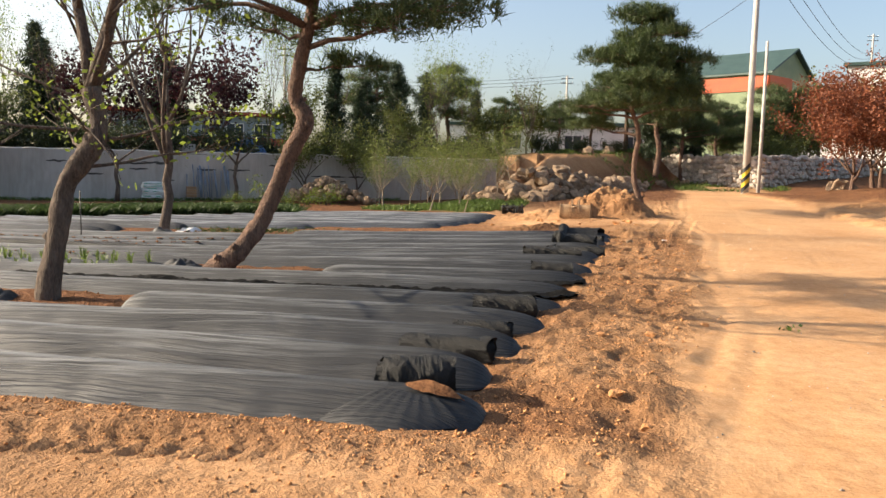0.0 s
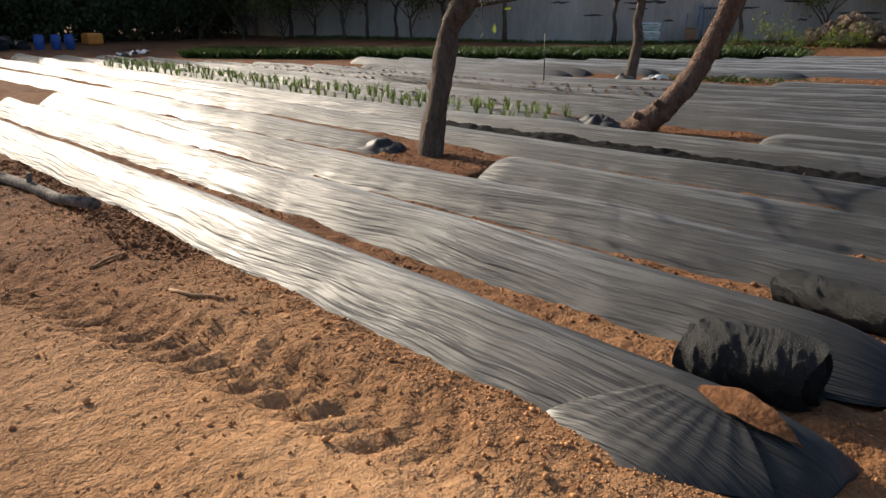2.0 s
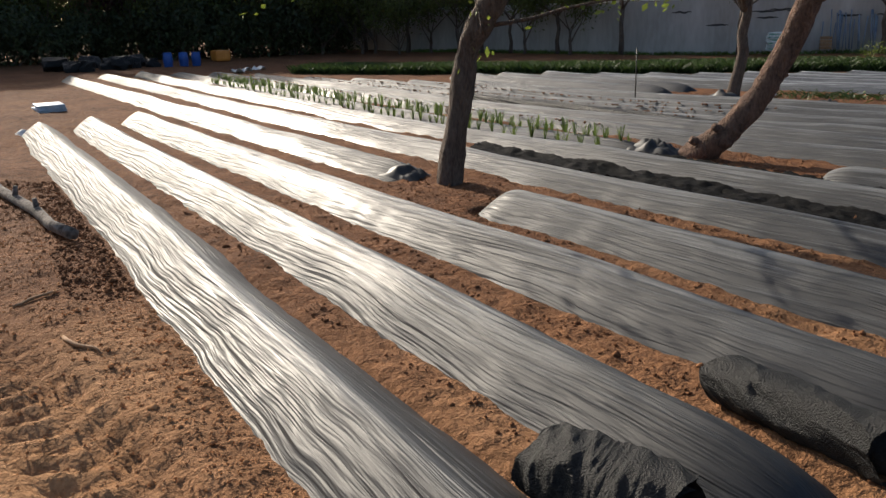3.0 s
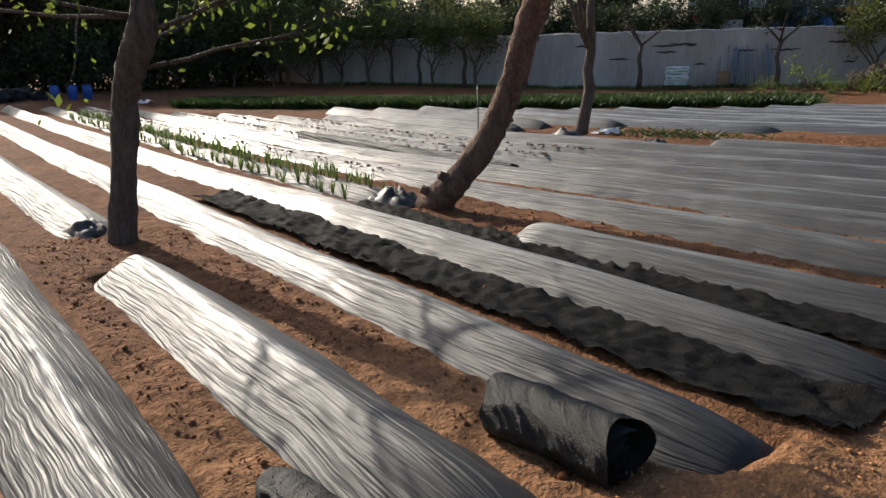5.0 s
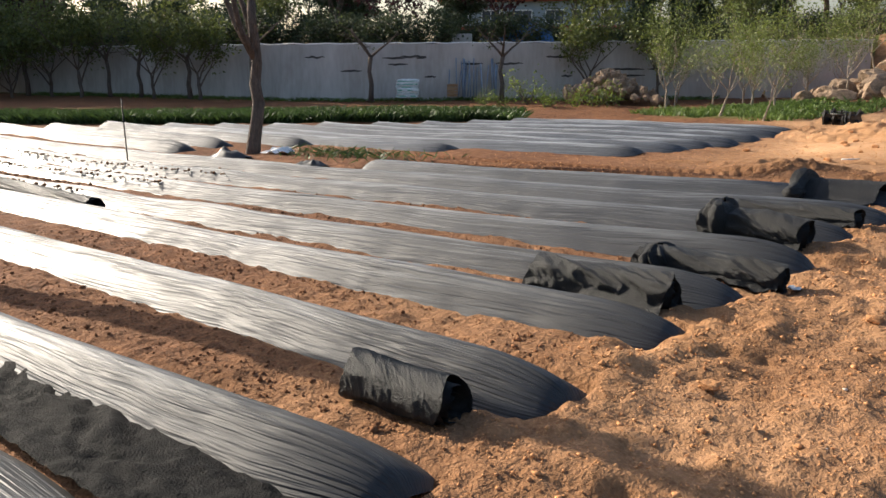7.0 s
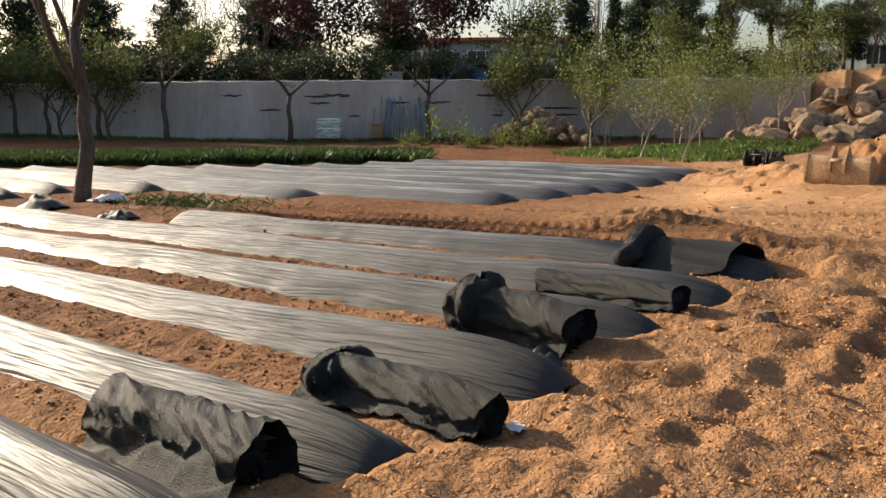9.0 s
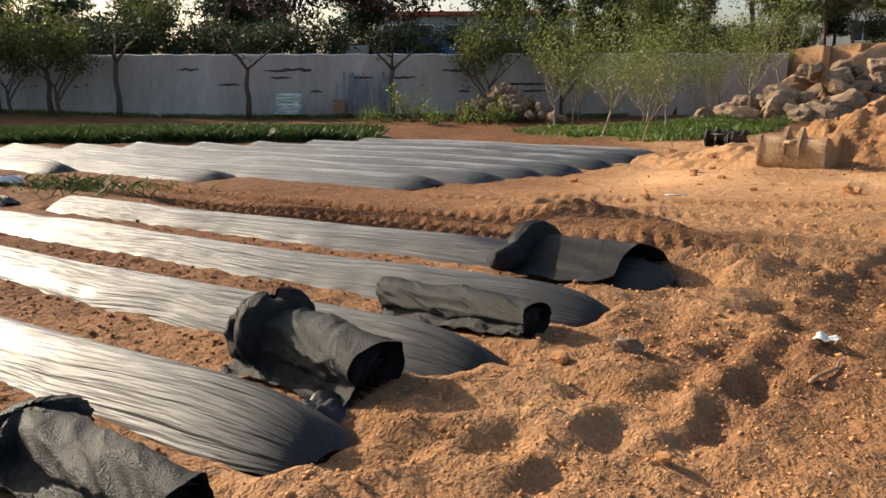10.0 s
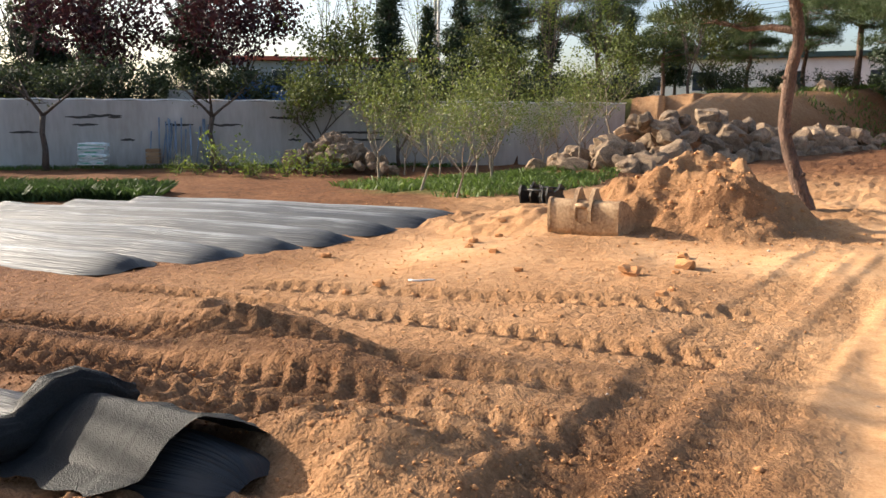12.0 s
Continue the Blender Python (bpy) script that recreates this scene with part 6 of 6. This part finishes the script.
def hitch():
    """Quick-hitch of a digger: two hooked cheek plates, pins between them, a ram and a hose."""
    ob = thing("machine_hitch", (-4.35, 28.4, ground_z(-4.35, 28.4)), "black steel machine attachment lying by the grass", "machine part")
    ob.rotation_euler.z = radians(-12)
    ob.scale = (0.85, 0.85, 0.72)
    cheek = [(-0.30, 0.02), (0.30, 0.02), (0.36, 0.16), (0.26, 0.30), (0.30, 0.46), (0.18, 0.55), (0.08, 0.40), (-0.06, 0.34), (-0.16, 0.48), (-0.30, 0.50), (-0.36, 0.28)]
    for sx in (-0.36, -0.12, 0.14, 0.36):
        bm = bmesh.new()
        k = 1.0 if abs(sx) > 0.3 else 0.8
        a = [bm.verts.new((sx - 0.025, y * k, z * k)) for y, z in cheek]
        b = [bm.verts.new((sx + 0.025, y * k, z * k)) for y, z in cheek]
        bm.faces.new(a)
        bm.faces.new(b[::-1])
        for i in range(len(a)):
            j = (i + 1) % len(a)
            bm.faces.new((a[i], a[j], b[j], b[i]))
        part("cheek_plate", bm, DARK_STEEL, ob)
    for y, z, r in ((0.20, 0.42, 0.035), (-0.24, 0.38, 0.035), (0.0, 0.16, 0.06)):
        s = Soup()
        s.add(*tube_data([(-0.46, y, z), (0.46, y, z)], [r, r], 12))
        s.make("pin", DARK_STEEL, ob)
    s = Soup()
    s.add(*tube_data([(0.0, -0.22, 0.36), (0.0, 0.02, 0.30), (0.0, 0.06, 0.29), (0.0, 0.2, 0.26)], [0.05, 0.05, 0.025, 0.025], 12))
    s.make("ram", DARK_STEEL, ob)
    s = Soup()
    s.add(*tube_data([(0.05, -0.2, 0.4), (0.12, -0.28, 0.55), (0.24, -0.3, 0.5), (0.3, -0.42, 0.2), (0.42, -0.5, 0.03)], [0.016] * 5, 8))
    s.make("hose", DARK_STEEL, ob)


hitch()


def slab_stone(x, y, size, turn, name="kerb_stone"):
    bm = bmesh.new()
    box(bm, size, (0, 0, size[2] * 0.3), bevel=0.03)
    bmesh.ops.subdivide_edges(bm, edges=bm.edges[:], cuts=2, use_grid_fill=True)
    for v in bm.verts:
        v.co += Vector((noise.noise(v.co * 5), noise.noise(v.co * 5 + Vector((3, 0, 0))), noise.noise(v.co * 4 + Vector((0, 5, 0))))) * 0.02
    ob = part(name, bm, SANDSTONE)
    ob.matrix_world = Matrix.Translation((x, y, ground_z(x, y))) @ Matrix.Rotation(turn, 4, 'Z')
    return tagged(ob, "sand-coloured rough stone slab half sunk in soil", "stone slab")


SANDSTONE = material("sandstone", (0.42, 0.27, 0.14), (0.62, 0.44, 0.26), 4, 0.9, 0.5, 30, depth=0.02)


def clod_thing(x, y, s, seed, mat=None, label="large clod of dry orange soil on the sand", name="soil_clod", category="clod"):
    ob = new(name, stone_mesh(name, seed, mat or SAND_CLOD, 2, 0.5))
    ob.matrix_world = Matrix.Translation((x, y, ground_z(x, y) + s * 0.35)) @ Matrix.Diagonal((s * 1.2, s, s * 0.75, 1))
    return tagged(ob, label, category)


clod_thing(-0.05, 15.25, 0.075, 1, STONE, "small pale stone on the loose soil", "field_stone", "stone")
clod_thing(-0.12, 22.0, 0.10, 2)
clod_thing(-0.45, 21.4, 0.10, 3)
for q in range(26):
    x, y = br.uniform(-0.4, 0.8), br.uniform(4.2, 17.5)
    clod_thing(x, y, br.uniform(0.022, 0.05), 10 + q)
for q in range(16):
    x, y = br.uniform(-4.0, 0.5), br.uniform(19.5, 24)
    clod_thing(x, y, br.uniform(0.03, 0.06), 40 + q)


def fallen_log():
    rng = random.Random(3)
    ob = thing("fallen_log", (0, 0, 0), "lichen-spotted bare log lying on the soil", "log")
    pts = [(-9.6 + 0.75 * i * 0.8, 2.86 + 0.105 * i + 0.03 * math.sin(i * 2), 0) for i in range(7)]
    pts = [(x, y, ground_z(x, y) + 0.05) for x, y, _ in pts]
    s = Soup()
    s.add(*tube_data(pts, [0.04, 0.045, 0.047, 0.044, 0.046, 0.042, 0.044], 12, 0.12, rng))
    s.make("log_body", LOG, ob)
    for i in (1, 3, 4):
        s = Soup()
        p = Vector(pts[i])
        s.add(*tube_data([p, p + Vector((rng.uniform(-0.1, 0.1), rng.uniform(-0.1, 0.1), 0.12))], [0.028, 0.02], 8, 0.1, rng))
        s.make("branch_stub", LOG, ob)


fallen_log()


def twig(x, y, ln, turn, mat=WOOD):
    s = Soup()
    d = Vector((math.cos(turn), math.sin(turn), 0))
    pts = [Vector((x, y, 0)) + d * (ln * i / 4) + Vector((0.02 * math.sin(i * 3), 0.02 * math.cos(i * 2), 0)) for i in range(5)]
    pts = [Vector((p.x, p.y, ground_z(p.x, p.y) + 0.012)) for p in pts]
    s.add(*tube_data(pts, [0.011, 0.010, 0.010, 0.008, 0.005], 6))
    return tagged(s.make("twig", mat), "dry broken twig on the soil", "twig")


twig(0.68, 15.45, 0.32, 1.4)
twig(-3.9, 3.2, 0.4, 0.4)
twig(-2.1, 20.3, 0.25, 0.5, PAPER)
twig(-4.6, 3.0, 0.3, 2.0)


def scrap(x, y, size, seed):
    bm = bmesh.new()
    bmesh.ops.create_grid(bm, x_segments=8, y_segments=8, size=size)
    for v in bm.verts:
        k = v.co.copy()
        v.co.z = abs(noise.noise(k * 9 / max(size, 0.05) * 0.1 + Vector((seed, 0, 0)))) * size * 0.9 + 0.012
        v.co.x += noise.noise(k * 12 + Vector((0, seed, 0))) * size * 0.3
    ob = smooth(part("paper_scrap", bm, PAPER))
    ob.location = (x, y, ground_z(x, y))
    return tagged(ob, "crumpled white scrap of plastic on the soil", "litter", "litter scraps")


for q in ((-10.55, 16.75, 0.22, 1), (0.62, 15.95, 0.05, 2), (-0.42, 13.32, 0.045, 3), (-13.5, 3.6, 0.2, 4), (-27.5, 11.0, 0.3, 5), (-29.5, 12.2, 0.25, 6)):
    scrap(*q)

# leafy sprig lying on the road
sprig = shrub("leaf_sprig", (1.55, 7.6, ground_z(1.55, 7.6)), "small fresh green sprig lying on the dirt road", 5, 0.22, 0.10, GRASS, 120, 0.05, 3, "sprig")

# thin marker rod in the field
s = Soup()
s.add(*tube_data([(-11.9, 14.6, -0.3), (-11.9, 14.6, 0.75)], [0.012, 0.012], 6))
tagged(s.make("marker_rod", DARK_STEEL), "thin dark steel marker rod stuck in a bed", "rod")


# ---- far end of the field: barrels and heaps ----
def barrel(x, y, turn):
    ob = thing("plastic_barrel", (x, y, float(base_height(x, y))), "blue plastic barrel at the far end of the field", "barrel", "blue barrels")
    s = Soup()
    s.add(*tube_data([(0, 0, 0), (0, 0, 0.08), (0, 0, 0.3), (0, 0, 0.34), (0, 0, 0.6), (0, 0, 0.64), (0, 0, 0.84), (0, 0, 0.9)], [0.25, 0.28, 0.29, 0.305, 0.305, 0.29, 0.28, 0.25], 18))
    s.make("drum", BARREL, ob)
    s = Soup()
    s.add(*tube_data([(0, 0, 0.9), (0, 0, 0.93)], [0.27, 0.27], 18))
    s.make("lid", BARREL, ob)
    ob.scale = (0.62, 0.62, 0.62)
    return ob


for q in ((-33.2, 9.7, 0), (-33.6, 10.4, 1), (-34.0, 11.0, 2)):
    barrel(*q)
for q in range(9):
    x, y = -31.5 - br.uniform(0, 3.5), 5.6 + q * 0.45
    clod_thing(x, y, br.uniform(0.35, 0.6), 70 + q, CLOTH, "dark heap of old film and cloth", "film_mound", "heap")
bm = bmesh.new()
box(bm, (1.1, 0.7, 0.5), (0, 0, 0.25), bevel=0.12)
ob = part("orange_bin", bm, ORANGE)
ob.location = (-38.5, 13.2, -0.28)
tagged(ob, "orange plastic bin at the field's far edge", "bin")
bm = bmesh.new()
for q in range(5):
    box(bm, (0.9 - 0.04 * q, 0.5, 0.035), (0.03 * q, 0.02 * (q % 2), 0.02 + 0.038 * q), Matrix.Rotation(0.05 * (q % 3), 4, 'Z'), 0.012)
ob = smooth(part("plastic_sheet", bm, SHEET))
ob.location = (-17.2, 4.15, -0.12)
tagged(ob, "folded stack of pale blue plastic sheets on the soil", "plastic film")


# ---- blue tarp heap and stump box behind the wall ----
bm = bmesh.new()
bmesh.ops.create_grid(bm, x_segments=16, y_segments=12, size=1.0)
for v in bm.verts:
    r = max(0.0, 1 - v.co.x ** 2) * max(0.0, 1 - v.co.y ** 2)
    v.co = Vector((v.co.x * 1.3, v.co.y * 1.0, 1.0 * r ** 0.4 + 0.2 * noise.noise(v.co * 3)))
ob = smooth(part("blue_tarpaulin", bm, TARP))
ob.matrix_world = Matrix.Translation((-20.3, 37.6, 1.65)) @ Matrix.Rotation(0.7, 4, 'Z')
tagged(ob, "heap covered with a blue tarpaulin above the wall", "tarpaulin")
bm = bmesh.new()
box(bm, (0.9, 0.6, 0.6), (0, 0, 0.3), bevel=0.03)
ob = part("concrete_block", bm, CONCRETE)
ob.matrix_world = Matrix.Translation((-22.3, 35.6, 1.65)) @ Matrix.Rotation(0.7, 4, 'Z')
tagged(ob, "grey concrete block on the bank above the wall", "block")


# ---- buildings ----
def window_on(parent, x, y, z, w, h, mat=GLASS):
    win = new("window")
    win.parent = parent
    bm = bmesh.new()
    for sx in (-1, 1):
        box(bm, (0.08, 0.10, h + 0.08), (x + sx * w / 2, y, z), bevel=0.01)
    for sz in (-1, 1):
        box(bm, (w - 0.08, 0.10, 0.08), (x, y, z + sz * h / 2), bevel=0.01)
    box(bm, (0.06, 0.08, h - 0.08), (x, y, z), bevel=0.01)
    part("frame", bm, WHITE, win)
    bm = bmesh.new()
    box(bm, (w - 0.04, 0.03, h - 0.04), (x, y + 0.01, z))
    part("pane", bm, mat, win)


def long_house():
    ob = thing("long_house", (-43.5, 71.5, 2.0), "low long house with red roof edge and white windows", "house")
    ob.rotation_euler.z = radians(37)
    bm = bmesh.new()
    box(bm, (18.0, 7.0, 4.0), (0, 3.5, 2.0), bevel=0.03)
    part("wall", bm, material("house_grey", (0.18, 0.22, 0.25), (0.30, 0.34, 0.36), 1, 0.7, 0.1, 20), ob)
    bm = bmesh.new()
    box(bm, (19.0, 8.2, 0.35), (0, 3.4, 4.2), bevel=0.05)
    part("roof", bm, ROOF_RED, ob)
    bm = bmesh.new()
    box(bm, (18.1, 0.06, 0.9), (0, -0.035, 1.35), bevel=0.02)
    part("red_band", bm, ROOF_RED, ob)
    for x in (-7.5, -4.5, -1.5, 1.5, 4.0, 6.8):
        window_on(ob, x, -0.06, 2.6, 1.7, 1.25)


long_house()


def barn():
    ob = thing("metal_barn", (9.8, 92.6, 2.0), "green metal barn with orange band and dark roof", "barn")
    ob.rotation_euler.z = radians(55)
    w, d, e, r = 9.0, 13.0, 9.6, 12.0
    bm = bmesh.new()
    f = [(-w / 2, -d / 2, 0), (w / 2, -d / 2, 0), (w / 2, -d / 2, e), (0.6, -d / 2, r), (-w / 2, -d / 2, e)]
    a = [bm.verts.new(p) for p in f]
    b = [bm.verts.new((p[0], d / 2, p[2])) for p in f]
    bm.faces.new(a)
    bm.faces.new(b[::-1])
    for i in range(5):
        j = (i + 1) % 5
        if i not in (2, 3):
            bm.faces.new((a[j], a[i], b[i], b[j]))
    part("wall", bm, GREEN_METAL, ob)
    for x0, z0, x1, z1 in ((-w / 2 - 0.4, e - 0.3, 0.6, r + 0.1), (0.6, r + 0.1, w / 2 + 0.4, e - 0.3)):
        bm = bmesh.new()
        q = [(x0, -d / 2 - 0.5, z0), (x1, -d / 2 - 0.5, z1), (x1, d / 2 + 0.5, z1), (x0, d / 2 + 0.5, z0)]
        lo = [bm.verts.new(p) for p in q]
        hi = [bm.verts.new((p[0], p[1], p[2] + 0.2)) for p in q]
        bm.faces.new(lo[::-1])
        bm.faces.new(hi)
        for i in range(4):
            j = (i + 1) % 4
            bm.faces.new((lo[i], lo[j], hi[j], hi[i]))
        part("roof_slope", bm, ROOF_GREEN, ob)
    bm = bmesh.new()
    box(bm, (0.1, d, 1.5), (-w / 2 - 0.06, 0, e - 1.2))
    box(bm, (w * 0.55, 0.1, 1.5), (-w * 0.225, -d / 2 - 0.06, e - 1.2))
    part("orange_band", bm, ORANGE_METAL, ob)
    for x in (-3.5, -1.0):
        window_on(ob, x, -d / 2 - 0.1, 3.6, 1.6, 1.4)


barn()


def white_house(x, y, z, w, d, h, turn):
    ob = thing("white_house", (x, y, z), "white rendered house with dark flat roof edge", "house", "white houses")
    ob.rotation_euler.z = radians(turn)
    bm = bmesh.new()
    box(bm, (w, d, h), (0, 0, h / 2), bevel=0.04)
    part("wall", bm, WHITE, ob)
    bm = bmesh.new()
    box(bm, (w + 0.8, d + 0.8, 0.35), (0, 0, h + 0.18), bevel=0.04)
    part("roof", bm, ROOF_GREEN, ob)
    for k in range(3):
        window_on(ob, -w / 3 + k * w / 3, -d / 2 - 0.06, h * 0.55, 1.5, 1.3)
    return ob


white_house(21.0, 78.0, 2.0, 12.0, 8.0, 6.2, -20)
white_house(28.0, 92.0, 2.0, 12.0, 9.0, 10.5, -20)
white_house(-6.0, 74.0, 1.9, 16.0, 6.0, 3.2, 8)
white_house(-14.5, 92.0, 2.0, 14.0, 8.0, 4.0, 10)


def stone_wall():
    """Dry stone wall along the road bend, each stone of its own."""
    rng = random.Random(15)
    ob = tagged(new("wall_stone"), "dry stone wall of pale field stones along the road bend", "wall", kind="structure")
    meshes = [stone_mesh("wall_stone_piece", 80 + k, RUBBLE_SOLO, 1, 0.25) for k in range(6)]
    corner = [(1.8, 56.6, 1.15), (7.6, 52.0, 0.35), (16.5, 61.0, 1.1)]
    top = 2.5
    for (ax, ay, az), (bx, by, bz) in zip(corner, corner[1:]):
        length = math.hypot(bx - ax, by - ay)
        turn = math.atan2(by - ay, bx - ax)
        bm = bmesh.new()
        box(bm, (length - 0.1, 0.5, 3.2), (length / 2, 0.32, -1.75))
        core = part("mortar_core", bm, CONCRETE, ob)
        core.matrix_world = Matrix.Translation((ax, ay, top)) @ Matrix.Rotation(turn, 4, 'Z')
        z = top - 0.12
        while z > min(az, bz) - 0.25:
            x = rng.uniform(0, 0.3)
            while x < length:
                w = rng.uniform(0.16, 0.36)
                t = x / length
                if z > az + (bz - az) * t - 0.3:
                    p = new("stone", meshes[rng.randrange(6)])
                    p.parent = ob
                    p.matrix_world = Matrix.Translation((ax + (bx - ax) * t, ay + (by - ay) * t, z + rng.uniform(-0.08, 0.08))) @ Matrix.Rotation(turn, 4, 'Z') @ Matrix.Rotation(rng.uniform(-0.5, 0.5), 4, 'Y') @ Matrix.Diagonal((w, 0.2, rng.uniform(0.15, 0.27), 1))
                x += w * 1.45
            z -= 0.30


RUBBLE_SOLO = material("pale_field_stone", (0.34, 0.29, 0.24), (0.58, 0.52, 0.45), 3, 0.9, 0.5, 22, per_object=0.25)
stone_wall()


# ---- poles and wires ----
def utility_pole(x, y, z, tall, r0, r1, marked, label):
    ob = thing("utility_pole", (x, y, z), label, "utility pole", "utility poles")
    s = Soup()
    s.add(*tube_data([(0, 0, -0.3), (0, 0, tall * 0.5), (0, 0, tall)], [r0, (r0 + r1) / 2, r1], 18))
    s.make("shaft", POLE, ob)
    if marked:
        for k in range(5):
            a, b = 0.55 + 0.24 * k, 0.55 + 0.24 * (k + 1)
            n = 18
            v, f = [], []
            for i in range(n):
                ang = 2 * math.pi * i / n
                tilt = 0.20 * math.cos(ang)
                for zz in (a, b):
                    v.append(((r0 + 0.006) * math.cos(ang), (r0 + 0.006) * math.sin(ang), zz + tilt))
            for i in range(n):
                j = (i + 1) % n
                f.append((2 * i, 2 * j, 2 * j + 1, 2 * i + 1))
            raw("warning_band", v, f, YELLOW if k % 2 else BLACK, ob)
    for zz in ((tall - 0.4, tall - 1.1) if tall > 9 else ()):
        bm = bmesh.new()
        box(bm, (1.8, 0.09, 0.09), (0, r1 + 0.05, zz), bevel=0.01)
        arm = part("crossarm", bm, DARK_STEEL, ob)
        for q in (-0.8, -0.3, 0.3, 0.8):
            s = Soup()
            s.add(*tube_data([(q, r1 + 0.05, zz + 0.05), (q, r1 + 0.05, zz + 0.12), (q, r1 + 0.05, zz + 0.22)], [0.035, 0.06, 0.03], 8))
            s.make("insulator", WHITE, arm)
    return ob


utility_pole(5.5, 42.6, 0.02, 13.5, 0.19, 0.12, True, "tall concrete utility pole with yellow and black warning band")
utility_pole(6.05, 42.0, 0.02, 7.9, 0.10, 0.07, False, "thin grey pole beside the concrete utility pole")
utility_pole(-10.5, 119.0, 2.0, 13.0, 0.2, 0.13, False, "distant utility pole with crossarms above the trees")
utility_pole(39.6, 155.0, 2.0, 24.0, 0.3, 0.15, False, "distant pylon pole with crossarms above the houses")


def cable(a, b, sag, r=0.014):
    pts = [Vector(a).lerp(Vector(b), i / 16) - Vector((0, 0, sag * 4 * (i / 16) * (1 - i / 16))) for i in range(17)]
    s = Soup()
    s.add(*tube_data(pts, [r] * 17, 5))
    return tagged(s.make("power_cable", WIRE), "thin black overhead power cable", "cable", "overhead cables")


for k in range(3):
    cable((5.5, 42.5, 11.4 + 0.55 * k), (-32.0, 64.0 + 3 * k, 19.5 + 0.8 * k), 1.0)
cable((5.5, 42.5, 10.4), (-10.5, 119.0, 13.8), 1.6)
cable((5.5, 42.5, 12.8), (-2.0, 24.0, 9.6), 0.4, 0.018)
for k in range(3):
    cable((5.5 + 0.4 * k, 42.5, 12.2 + 0.5 * k), (39.6 + 0.8 * k, 155.0, 22.0 + 0.8 * k), 3.0, 0.02)
for k in range(3):
    cable((-10.5, 119.0, 14.0 + 0.5 * k), (-60.0, 118.0, 14.5 + 0.5 * k), 1.2, 0.025)
utility_pole(-37.6, 80.0, 2.0, 12.0, 0.18, 0.12, False, "utility pole behind the long house")
utility_pole(-29.5, 66.0, 2.0, 11.0, 0.16, 0.11, False, "utility pole rising among the birches")
